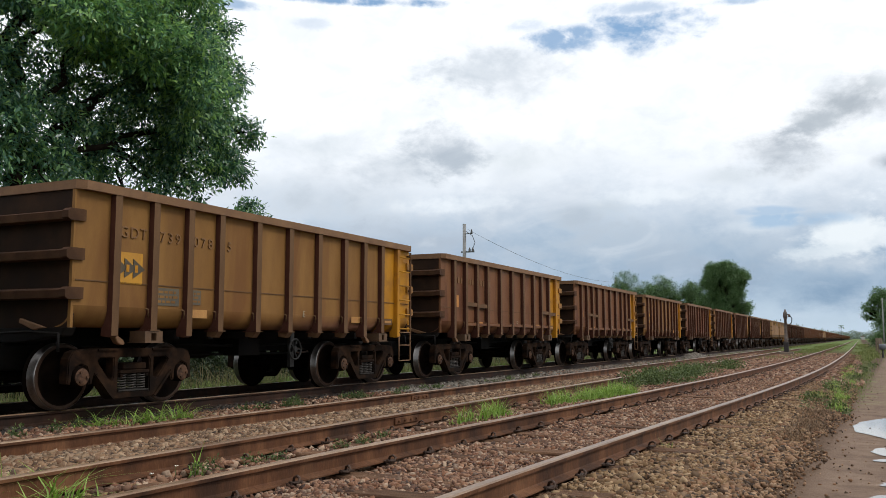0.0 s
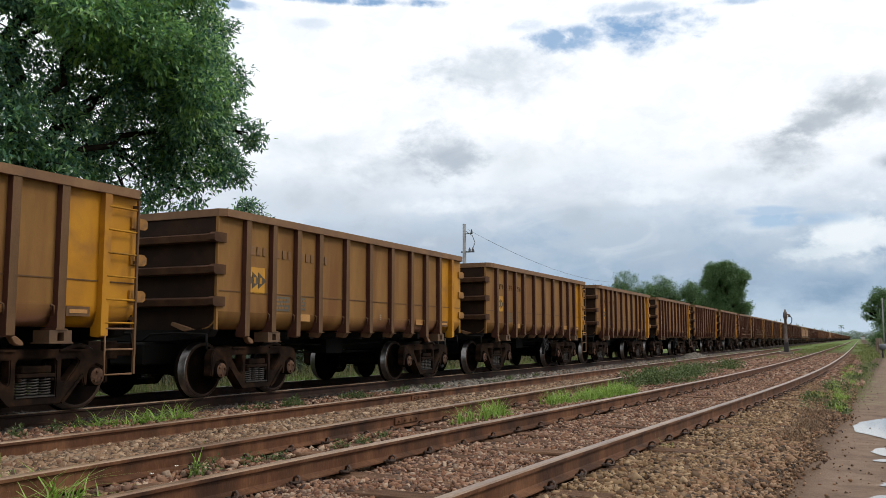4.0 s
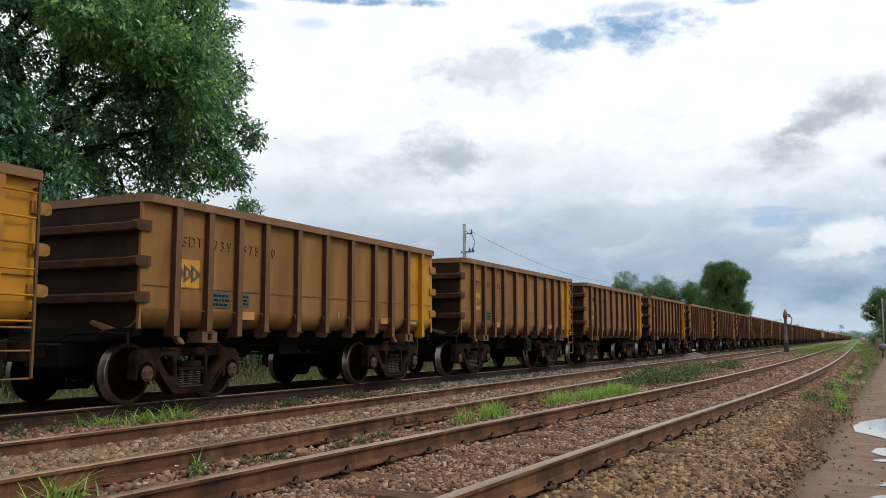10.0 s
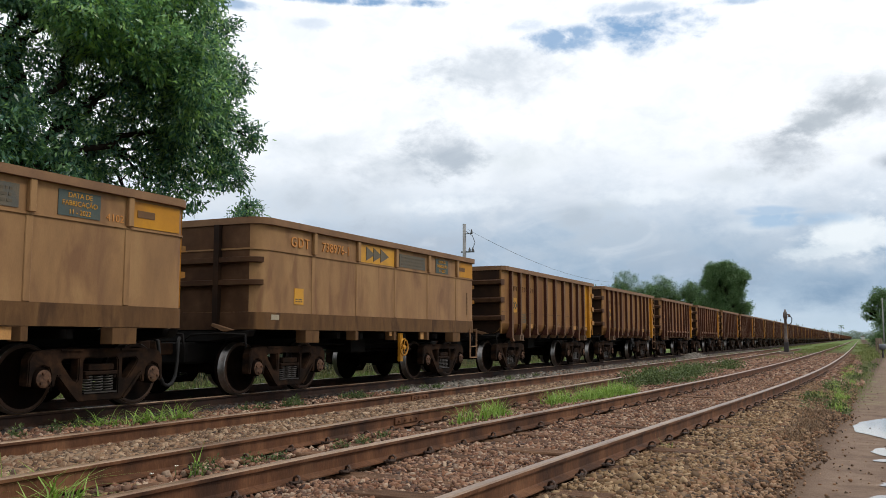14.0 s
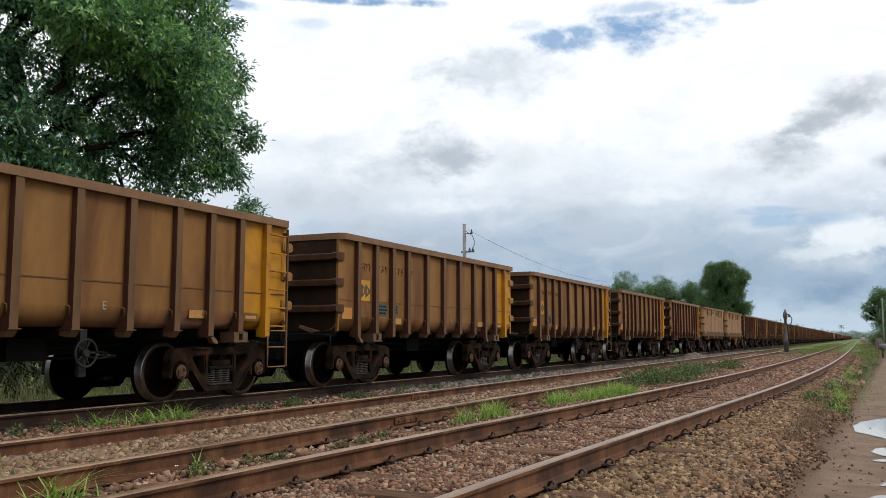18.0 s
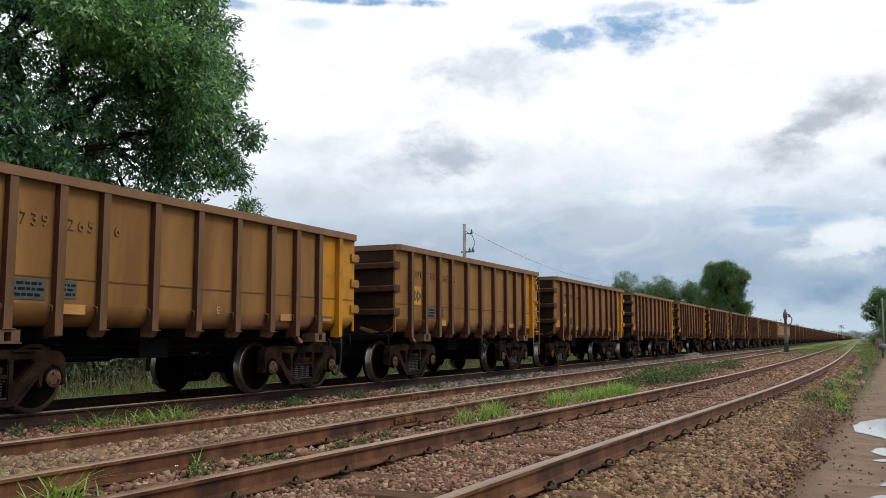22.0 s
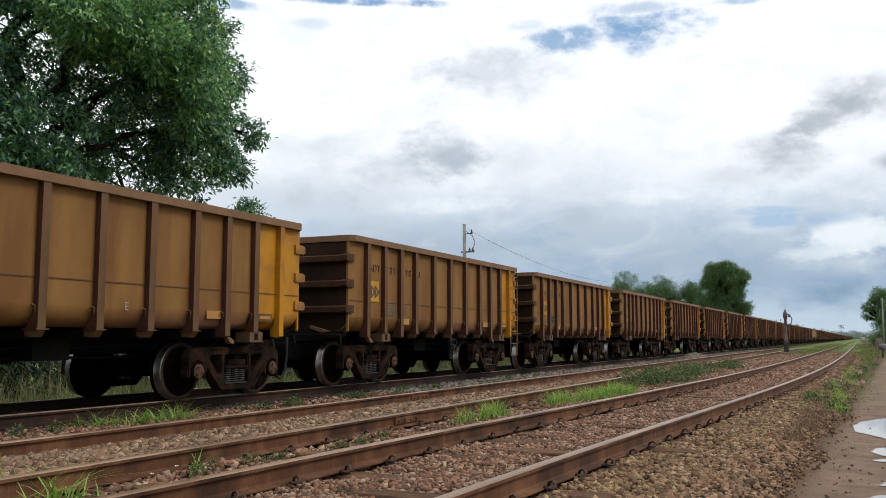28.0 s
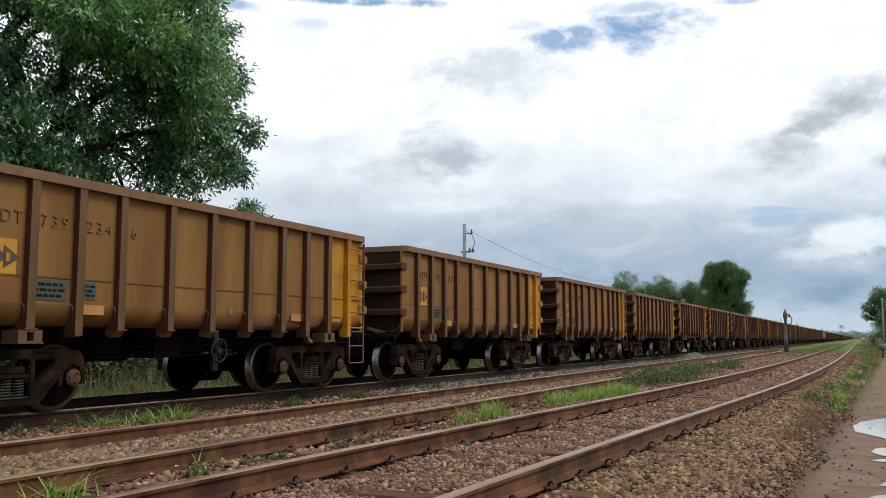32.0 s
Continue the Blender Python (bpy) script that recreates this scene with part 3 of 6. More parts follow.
def build_ground():
    def axis(parts):
        return np.unique(np.concatenate([np.linspace(a, b, n) for a, b, n in parts]))
    xs = axis([(-2500, -60, 18), (-60, 2, 40), (2, 34, 215), (34, 90, 90), (90, 400, 60), (400, 4500, 30)])
    ys = axis([(-2500, -30, 14), (-30, -1, 30), (-1, 12, 105), (12, 40, 60), (40, 150, 30), (150, 3500, 24)])
    gx, gy = np.meshgrid(xs, ys, indexing="ij")
    v = np.stack([gx, gy, ground_z(gx, gy)], -1).reshape(-1, 3)
    n = len(ys)
    i, j = np.meshgrid(np.arange(len(xs) - 1), np.arange(n - 1), indexing="ij")
    a = (i * n + j).ravel()
    f = np.stack([a, a + n, a + n + 1, a + 1], -1)
    ob = new("ground", fan_mesh("ground", v, f, [M["ground"]], smooth=True))
    return tagged(ob, "brown ballast bed, muddy lane and green turf", "ground", kind="structure")


ground = build_ground()


def rail_mesh(bm, line, off, stations):
    prof = [(-0.068, 0.0), (0.068, 0.0), (0.068, 0.010), (0.020, 0.024), (0.009, 0.034), (0.009, 0.118), (0.035, 0.128),
            (0.036, 0.150), (0.028, RAIL), (-0.028, RAIL), (-0.036, 0.150), (-0.035, 0.128), (-0.009, 0.118), (-0.009, 0.034), (-0.020, 0.024), (-0.068, 0.010)]
    rings = []
    for x in stations:
        slope = (line(x + 0.05) - line(x - 0.05)) / 0.1
        nx, ny = -slope / math.hypot(1, slope), 1 / math.hypot(1, slope)
        rings.append([bm.verts.new((x + nx * (off + w), line(x) + ny * (off + w), z)) for w, z in prof])
    n = len(prof)
    for k in range(len(rings) - 1):
        for i in range(n):
            f = bm.faces.new((rings[k][i], rings[k][(i + 1) % n], rings[k + 1][(i + 1) % n], rings[k + 1][i]))
            f.material_index = 1 if i in (7, 8, 9) else 0
    bm.faces.new(rings[0][::-1])
    bm.faces.new(rings[-1])
    bmesh.ops.recalc_face_normals(bm, faces=bm.faces[:])


def stations_for(x1):
    s = [-30 + 2 * k for k in range(15)] + [0.5 * k for k in range(81)]
    x = 40.0
    while x < x1:
        s.append(x)
        x += 4 if x < 150 else 20
    return sorted(set(v for v in s if v < x1)) + [x1]


TRACKS = []


def build_track(line, x1, label, side="rail"):
    track = new("railway_track")
    tagged(track, label, "railway track", "parallel railway tracks", "structure")
    for off in (-HALF, HALF):
        bm = bmesh.new()
        rail_mesh(bm, line, off, stations_for(x1))
        part("rail", bm, [M[side], M["railtop"]], track)
    TRACKS.append(track)
    return track


near_track = build_track(near_line, 420.0, "rusty rails on weathered wooden sleepers with black spring clips")
middle_track = build_track(middle_line, 86.0, "rusty disused rails half buried in pale ballast")
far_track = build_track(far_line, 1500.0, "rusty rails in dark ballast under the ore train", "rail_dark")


def sleeper_mesh():
    bm = bmesh.new()
    box(bm, -0.12, 0.12, -1.35, 1.35, -0.15, 0.0)
    bevelled(bm, 0.012)
    return bm


def build_sleepers():
    proto = part("sleeper", sleeper_mesh(), M["sleeper"], near_track)
    bm = bmesh.new()
    pts = [(0.0, 0.0, 0.0), (0.01, 0.02, 0.045), (0.02, 0.055, 0.058), (0.03, 0.085, 0.04), (0.045, 0.085, 0.008), (0.07, 0.06, 0.006), (0.09, 0.02, 0.018)]
    tube(bm, pts, 0.0115, 6)
    box(bm, -0.06, 0.10, -0.03, 0.05, -0.002, 0.012)
    clip = part("rail_clip", bm, M["clip"], near_track)
    first = True
    rnd = random.Random(4)
    x = 2.05
    while x < 62:
        slope = (near_line(x + 0.05) - near_line(x - 0.05)) / 0.1
        ang = math.degrees(math.atan(slope))
        m = pose(x + rnd.uniform(-0.02, 0.02), near_line(x), -0.008 + rnd.uniform(-0.014, 0.0), 0, 0, ang + rnd.uniform(-1, 1))
        if first:
            proto.matrix_basis = m
        else:
            like(proto, m)
        if x < 30:
            for off in (-HALF, HALF):
                for s in (-1, 1):
                    mm = pose(x, near_line(x), 0.004, 0, 0, ang) @ pose(-0.03 + rnd.uniform(-0.03, 0.03), off + s * 0.062, 0.0, rnd.uniform(-8, 8), 0, (0 if s > 0 else 180) + rnd.uniform(-12, 12)) @ Matrix.Diagonal((0.9, 0.9, 0.85, 1))
                    if first and off < 0 and s < 0:
                        clip.matrix_basis = mm
                    else:
                        like(clip, mm)
        first = False
        x += 0.655
    for track, line, z, x1 in ((middle_track, middle_line, -0.012, 40), (far_track, far_line, -0.004, 60)):
        x = 2.3
        while x < x1:
            like(proto, pose(x, line(x), z, 0, 0, rnd.uniform(-1, 1)), track)
            if track is middle_track and 5.0 < x < 22:
                like(clip, pose(x + rnd.uniform(-0.06, 0.06), line(x) - HALF - 0.062, -0.004, rnd.uniform(-8, 8), 0, 180 + rnd.uniform(-14, 14)) @ Matrix.Diagonal((0.9, 0.9, 0.85, 1)), track)
            x += 0.66


def build_joint():
    """Bolted joint bars of the middle track."""
    for x, off in ((9.35, -HALF), (13.0, HALF)):
        for s in (-1, 1):
            bm = bmesh.new()
            y = middle_line(x) + off + s * 0.02
            box(bm, x - 0.3, x + 0.3, y - 0.012, y + 0.012, 0.035, 0.115)
            bevelled(bm, 0.006)
            for k in (-0.22, -0.08, 0.08, 0.22):
                lathe(bm, [(0.016, y - s * 0.002), (0.016, y + s * 0.035)], 8, center=(x + k, 0, 0.075))
            part("joint_bar", bm, M["rail"], middle_track, "bolted steel joint bar")


# ---------------- wagons ----------------
LB, PITCH, WHEEL_R = 8.46, 9.986, 0.41
HX = LB / 2
POSTS = [-3.625, -2.973, -2.315, -1.672, -0.811, 0.018, 0.853, 1.685, 2.359, 3.009, 3.645]
SIDE = [(1.47, 2.63), (1.47, 1.26)] + [(1.21 + 0.26 * math.cos(radians(a)), 1.265 - 0.26 * math.sin(radians(a))) for a in range(10, 91, 10)]
RIBS = ((2.25, 2.385), (1.79, 1.925), (1.33, 1.48))


def side_sheet(bm, x0, x1, s):
    outer = [(s * y, z) for y, z in SIDE]
    inner = [(s * (y - 0.025), z + (0.0 if i == 0 else 0.012)) for i, (y, z) in enumerate(SIDE)][::-1]
    prism(bm, outer + inner, x0, x1, "x")
    for f in bm.faces:
        f.smooth = len(f.verts) == 4 and f.calc_center_median().z < 1.27


def post_bm(kind):
    """One stiffening post of the camera-facing side, its base at x = 0; kind: long, foot or pad."""
    bm = bmesh.new()
    w = 0.055
    if kind == "long":
        prism(bm, [(-1.466, 2.63), (-1.555, 2.63), (-1.555, 0.905), (-1.50, 0.885), (-1.38, 0.90), (-1.38, 1.0), (-1.43, 1.06), (-1.466, 1.2)], -w, w, "x")
    else:
        prism(bm, [(-1.466, 2.63), (-1.555, 2.63), (-1.555, 0.985), (-1.36, 0.985), (-1.43, 1.06), (-1.466, 1.2)], -w, w, "x")
        box(bm, -w - 0.028, w + 0.028, -1.575, -1.33, 0.968, 0.984)
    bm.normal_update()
    # side faces take the second, darker material, which paints their shade
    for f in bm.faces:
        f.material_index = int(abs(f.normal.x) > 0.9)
    if kind != "long":
        if kind == "foot":
            prism(bm, [(-1.553, 0.967), (-1.36, 0.967), (-1.36, 0.90), (-1.49, 0.885)], -w - 0.006, w + 0.006, "x")
    return bm


def hook_bm():
    """Small bent tie-down hook welded to a post's flank."""
    bm = bmesh.new()
    tube(bm, [(-0.05, -1.50, 1.13), (-0.068, -1.515, 1.20), (-0.075, -1.52, 1.235), (-0.10, -1.515, 1.25), (-0.118, -1.51, 1.235)], 0.011, 5)
    return bm


def lug_bm():
    """Worn towing lug bent out below a post."""
    bm = bmesh.new()
    prism(bm, [(0.03, 0.885), (0.09, 0.90), (0.17, 0.85), (0.20, 0.80), (0.15, 0.79), (0.08, 0.815)], -1.53, -1.44)
    return bevelled(bm, 0.008)


def pad_bm():
    """Jacking pad under a post: a plate box with a square hole."""
    bm = bmesh.new()
    o = [(-0.155, 0.83), (0.155, 0.83), (0.155, 0.965), (-0.155, 0.965)]
    i = [(-0.045, 0.845), (0.045, 0.845), (0.045, 0.94), (-0.045, 0.94)]
    rows = [[bm.verts.new((x, y, z)) for x, z in q] for q, y in ((o, -1.30), (o, -1.56), (i, -1.56), (i, -1.34))]
    for k in range(3):
        for j in range(4):
            bm.faces.new((rows[k][j], rows[k][(j + 1) % 4], rows[k + 1][(j + 1) % 4], rows[k + 1][j]))
    bm.faces.new(rows[3])
    bm.faces.new(rows[0])
    bmesh.ops.recalc_face_normals(bm, faces=bm.faces[:])
    box(bm, -0.165, 0.165, -1.575, -1.28, 0.815, 0.829)
    return bm


def frame_ring(bm, hx, hy, t, ch, z0, z1):
    o = [(-hx + ch, -hy), (hx - ch, -hy), (hx, -hy + ch), (hx, hy - ch), (hx - ch, hy), (-hx + ch, hy), (-hx, hy - ch), (-hx, -hy + ch)]
    i = [(x * (hx - t) / hx, y * (hy - t) / hy) for x, y in o]
    rows = [[bm.verts.new((*p, z)) for p in q] for q, z in ((o, z0), (o, z1), (i, z1), (i, z0))]
    for k in range(4):
        a, b = rows[k], rows[(k + 1) % 4]
        for j in range(8):
            bm.faces.new((a[j], a[(j + 1) % 8], b[(j + 1) % 8], b[j]))
    bmesh.ops.recalc_face_normals(bm, faces=bm.faces[:])


def holed_plate(outer, holes, y0, y1, edge):
    """A cast plate standing in xz with openings through it and softened edges."""
    bm = bmesh.new()
    edges = []
    for loop in [outer] + holes:
        vs = [bm.verts.new((x, y0, z)) for x, z in loop]
        edges += [bm.edges.new((vs[i], vs[(i + 1) % len(vs)])) for i in range(len(vs))]
    faces = [f for f in bmesh.ops.triangle_fill(bm, use_beauty=True, use_dissolve=False, edges=edges)["geom"] if isinstance(f, bmesh.types.BMFace)]
    grown = bmesh.ops.extrude_face_region(bm, geom=faces)["geom"]
    bmesh.ops.translate(bm, vec=(0, y1 - y0, 0), verts=[v for v in grown if isinstance(v, bmesh.types.BMVert)])
    bmesh.ops.recalc_face_normals(bm, faces=bm.faces[:])
    bm.normal_update()
    rims = [e for e in bm.edges if len(e.link_faces) == 2 and e.calc_face_angle() > 1.2 and abs(e.verts[0].co.y - e.verts[1].co.y) < 1e-5]
    bmesh.ops.bevel(bm, geom=rims, offset=edge, segments=2, affect="EDGES", clamp_overlap=True)
    return bm


def bogie_meshes():
    """Side frame, spring nest, bolster, wheelset and brake beam of a three-piece bogie."""
    out = {}
    half = [(0.62, 0.748), (0.90, 0.738), (1.00, 0.705), (1.05, 0.63), (1.06, 0.34), (1.005, 0.325), (0.985, 0.45), (0.955, 0.525), (0.8635, 0.56), (0.772, 0.525),
            (0.745, 0.45), (0.735, 0.315), (0.685, 0.315), (0.655, 0.43), (0.42, 0.165), (0.35, 0.112)]
    gap = [(0.35, 0.625), (0.56, 0.632), (0.60, 0.60), (0.575, 0.555), (0.425, 0.375), (0.375, 0.355), (0.35, 0.385)]
    window = [(-0.27, 0.205), (0.27, 0.205), (0.27, 0.60), (0.24, 0.635), (-0.24, 0.635), (-0.27, 0.60)]
    bm = holed_plate(half + [(-x, z) for x, z in half[::-1]], [window, gap, [(-x, z) for x, z in gap[::-1]]], -1.235, -1.085, 0.014)
    for s in (-1, 1):
        # bearing adapter over the axle box and the cast lip along the lower arm
        a = [(s * 0.735, 0.52), (s * 0.80, 0.575), (s * 0.93, 0.575), (s * 0.99, 0.52), (s * 0.985, 0.43), (s * 0.74, 0.43)]
        prism(bm, a if s > 0 else a[::-1], -1.205, -1.105)
        lip = [(s * 0.36, 0.118), (s * 0.42, 0.17), (s * 0.652, 0.425), (s * 0.625, 0.445), (s * 0.40, 0.20), (s * 0.34, 0.135)]
        prism(bm, lip if s > 0 else lip[::-1], -1.262, -1.236)
        box(bm, *sorted((s * 0.30, s * 0.62)), -1.258, -1.236, 0.722, 0.742)
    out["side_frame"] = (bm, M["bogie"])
    bm = bmesh.new()
    for k in (-0.165, 0.0, 0.165):
        pts = [(k + 0.07 * math.cos(a), -1.16 + 0.07 * math.sin(a), 0.222 + 0.19 * a / (2 * math.pi * 6)) for a in [2 * math.pi * 6 * i / 72 for i in range(73)]]
        tube(bm, pts, 0.0105, 5)
    box(bm, -0.26, 0.26, -1.24, -1.08, 0.207, 0.222)
    out["spring_nest"] = (bm, M["spring"])
    bm = bmesh.new()
    box(bm, -0.255, 0.255, -1.25, 1.25, 0.425, 0.475)
    box(bm, -0.20, 0.20, -1.245, 1.245, 0.48, 0.56)
    for s in (-1, 1):
        for k in (-0.235, 0.2):
            box(bm, k, k + 0.05, s * 1.19 - 0.05, s * 1.19 + 0.05, 0.38, 0.424)
    box(bm, -0.24, 0.24, -0.55, 0.55, 0.565, 0.76)
    bevelled(bm, 0.01)
    out["bolster"] = (bm, M["bogie"])
    bm = bmesh.new()
    for s in (-1, 1):
        prof = [(0.10, 0.70), (0.14, 0.74), (0.33, 0.735), (0.365, 0.755), (0.435, 0.758), (0.437, 0.785), (0.412, 0.80), (0.408, 0.91), (0.398, 0.922), (0.352, 0.924),
                (0.335, 0.885), (0.17, 0.865), (0.135, 0.90), (0.10, 0.905), (0.082, 0.93), (0.082, 1.06)]
        mats = [0, 0, 0, 0, 0, 0, 1, 1, 3, 0, 0, 0, 0, 0, 0]
        lathe(bm, [(r, s * y) for r, y in prof], 36, mats)
        cap = [(0.115, 1.07), (0.122, 1.10), (0.122, 1.235), (0.105, 1.262), (0.06, 1.268)]
        lathe(bm, [(r, s * y) for r, y in cap], 20, [0, 0, 0, 2])
        for k in range(3):
            a = 2 * math.pi * k / 3
            lathe(bm, [(0.019, s * 1.26), (0.019, s * 1.29)], 6, [2], center=(0.065 * math.cos(a), 0, 0.065 * math.sin(a)))
    lathe(bm, [(0.085, -0.72), (0.085, 0.72)], 14, [0])
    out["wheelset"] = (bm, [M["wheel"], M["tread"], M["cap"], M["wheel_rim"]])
    bm = bmesh.new()
    for s in (-1, 1):
        tube(bm, [(s * 0.40, -0.75, 0.36), (s * 0.36, 0, 0.40), (s * 0.40, 0.75, 0.36)], 0.035, 6)
        for y in (-0.80, 0.80):
            box(bm, s * 0.42 - 0.03, s * 0.42 + 0.03, y - 0.05, y + 0.05, 0.24, 0.46)
    tube(bm, [(-0.5, -0.3, 0.56), (0.0, -0.32, 0.50), (0.5, -0.3, 0.56)], 0.02, 6)
    out["brake_beam"] = (bm, M["black"])
    bm = bmesh.new()
    for s in (-1, 1):
        box(bm, -0.06, 0.06, s * 1.11 - 0.02, s * 1.11 + 0.02, 0.62, 0.66)
    out["side_bearer"] = (bm, M["black"])
    return {k: (lambda o: (o.data, bpy.data.objects.remove(o))[0])(part(k, *v)) for k, v in out.items()}


BOGIE = bogie_meshes()


def add_bogie(wagon, x):
    bogie = new("bogie")
    bogie.parent, bogie.matrix_basis = wagon, pose(x, 0, 0)
    for name, ms in (("side_frame", [pose(0, 0, 0), pose(0, 0, 0, 0, 0, 180)]), ("spring_nest", [pose(0, 0, 0), pose(0, 0, 0, 0, 0, 180)]), ("bolster", [pose(0, 0, 0)]),
                     ("brake_beam", [pose(0, 0, 0)]), ("wheelset", [pose(-0.8635, 0, WHEEL_R), pose(0.8635, 0, WHEEL_R)])):
        for m in ms:
            o = new(name, BOGIE[name])
            o.parent, o.matrix_basis = bogie, m
    return bogie


CACHE = {}


def shared(wagon, key, make, mat, m=None, name=None, label=""):
    """A part whose mesh is made once for all wagons."""
    name = name or key
    k = (key, mat if isinstance(mat, str) else tuple(mat))
    if k not in CACHE:
        bm = make()
        me = bpy.data.meshes.new(name)
        bm.to_mesh(me)
        bm.free()
        for q in (mat,) if isinstance(mat, str) else mat:
            me.materials.append(M[q])
        CACHE[k] = me
    o = new(name, CACHE[k])
    o.parent = wagon
    if m is not None:
        o.matrix_basis = m
    if label:
        o["label"] = label
    return o


def bm_of(fn, *a):
    def make():
        bm = bmesh.new()
        fn(bm, *a)
        return bm
    return make


FLIP = pose(0, 0, 0, 0, 0, 180)


def underframe(wagon, hosed=True):
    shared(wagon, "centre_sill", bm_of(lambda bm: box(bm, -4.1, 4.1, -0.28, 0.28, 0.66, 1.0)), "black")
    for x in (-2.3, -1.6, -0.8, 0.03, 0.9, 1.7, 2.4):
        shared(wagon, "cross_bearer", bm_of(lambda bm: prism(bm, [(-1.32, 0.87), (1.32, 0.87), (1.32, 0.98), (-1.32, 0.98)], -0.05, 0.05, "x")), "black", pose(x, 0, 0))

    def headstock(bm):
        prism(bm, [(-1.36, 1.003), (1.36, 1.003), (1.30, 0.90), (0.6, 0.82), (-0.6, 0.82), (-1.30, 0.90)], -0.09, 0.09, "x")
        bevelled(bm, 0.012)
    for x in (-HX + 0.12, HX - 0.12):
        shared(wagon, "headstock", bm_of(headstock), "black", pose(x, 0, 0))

    # unseen black block added at each end to darken the coupler gap
    def filler(bm):
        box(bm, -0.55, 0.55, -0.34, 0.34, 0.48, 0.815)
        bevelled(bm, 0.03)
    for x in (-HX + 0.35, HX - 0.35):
        shared(wagon, "draft_gear", bm_of(filler), "black", pose(x, 0, 0))

    def lever(bm):
        tube(bm, [(0.05, -1.35, 0.93), (0.10, -0.9, 0.95), (0.10, -0.35, 0.93), (0.12, -0.22, 0.84)], 0.016, 6)
        tube(bm, [(0.05, -1.35, 0.93), (0.06, -1.37, 0.72)], 0.016, 6)
    for s in (1, -1):
        shared(wagon, "uncoupling_lever", bm_of(lever), "black", pose(HX, 0, 0) if s > 0 else pose(-HX, 0, 0) @ Matrix.Diagonal((-1, 1, 1, 1)))

    def paddle(bm):
        prism(bm, [(-1.14, 1.00), (-0.72, 1.11), (-0.70, 1.06), (-0.95, 0.97)], 0.02, 0.07, "x")
        bevelled(bm, 0.008)
    for f in (pose(HX, 0, 0), pose(-HX - 0.09, 0, 0)):
        shared(wagon, "lever_handle", bm_of(paddle), "rim", f, label="worn pale lever handle")

    def tank(bm):
        lathe(bm, [(0.05, -0.55), (0.15, -0.5), (0.17, -0.42), (0.17, 0.42), (0.15, 0.5), (0.05, 0.55)], 18, axis="x", center=(0, 0.55, 0.70))
        box(bm, -0.25, 0.3, -0.75, -0.35, 0.60, 0.86)
        tube(bm, [(-2.0, -0.6, 0.80), (-0.5, -0.62, 0.76), (0.6, -0.62, 0.76), (2.0, -0.6, 0.80)], 0.018, 6)
        tube(bm, [(-2.2, -0.42, 0.62), (2.2, -0.42, 0.62)], 0.02, 6)
    shared(wagon, "brake_gear", bm_of(tank), "black")

    def coupler(bm):
        box(bm, -0.1, 0.57, -0.08, 0.08, 0.62, 0.80)
        prism(bm, [(0.55, -0.13), (0.75, -0.15), (0.81, -0.05), (0.77, 0.06), (0.69, 0.15), (0.55, 0.13)], 0.58, 0.84, "z")
        bevelled(bm, 0.012)
    for s in (1, -1):
        shared(wagon, "coupler", bm_of(coupler), "bogie", pose(HX - 0.05, 0, 0) if s > 0 else FLIP @ pose(HX - 0.05, 0, 0))

    def hose(bm):
        pts = [(0.05, -0.70, 0.88), (-0.01, -0.74, 0.84), (-0.03, -0.75, 0.70), (-0.04, -0.75, 0.50), (-0.07, -0.75, 0.33), (-0.14, -0.75, 0.23), (-0.22, -0.75, 0.20),
               (-0.30, -0.75, 0.23), (-0.37, -0.75, 0.33), (-0.40, -0.75, 0.50), (-0.41, -0.75, 0.70), (-0.43, -0.74, 0.84), (-0.49, -0.70, 0.88)]
        tube(bm, pts, 0.026, 8)
    if hosed:
        shared(wagon, "air_hose", bm_of(hose), "hose", pose(-HX - 0.80, 0, 0), label="looped grey rubber hose")
    for x in (-2.96, 2.98):
        add_bogie(wagon, x)


def hand_brake(wagon, x, paint="hose", label="spoked steel hand-brake wheel"):
    def wheel(bm):
        pts = [(0.16 * math.cos(a), -1.50, 0.70 + 0.16 * math.sin(a)) for a in [2 * math.pi * i / 24 for i in range(25)]]
        tube(bm, pts, 0.016, 6)
        for k in range(5):
            a = 2 * math.pi * k / 5
            tube(bm, [(0.02 * math.cos(a), -1.485, 0.70 + 0.02 * math.sin(a)), (0.16 * math.cos(a), -1.50, 0.70 + 0.16 * math.sin(a))], 0.012, 5)
        lathe(bm, [(0.045, -1.52), (0.045, -1.40)], 12, center=(0, 0, 0.70))
        box(bm, -0.045, 0.06, -1.44, -1.38, 0.42, 0.98)
    shared(wagon, "brake_wheel", bm_of(wheel), paint, pose(x, 0, 0), label=label)

    def rod(bm):
        tube(bm, [(0.05, -1.40, 0.66), (0.30, -1.38, 0.63), (0.62, -1.32, 0.66)], 0.016, 6)
        tube(bm, [(0.05, -1.40, 0.72), (0.45, -1.36, 0.70)], 0.012, 6)
    shared(wagon, "brake_rod", bm_of(rod), "bogie", pose(x, 0, 0))


def plate_bm(x0, x1, z0, z1, y=-1.474, t=0.006):
    bm = bmesh.new()
    box(bm, x0, x1, y - t, y, z0, z1)
    return bm


def ladder_bm():
    bm = bmesh.new()
    for k in range(6):
        tube(bm, [(3.66, -1.55, 1.06 + 0.283 * k), (4.13, -1.55, 1.06 + 0.283 * k)], 0.0125, 6)
    return bm


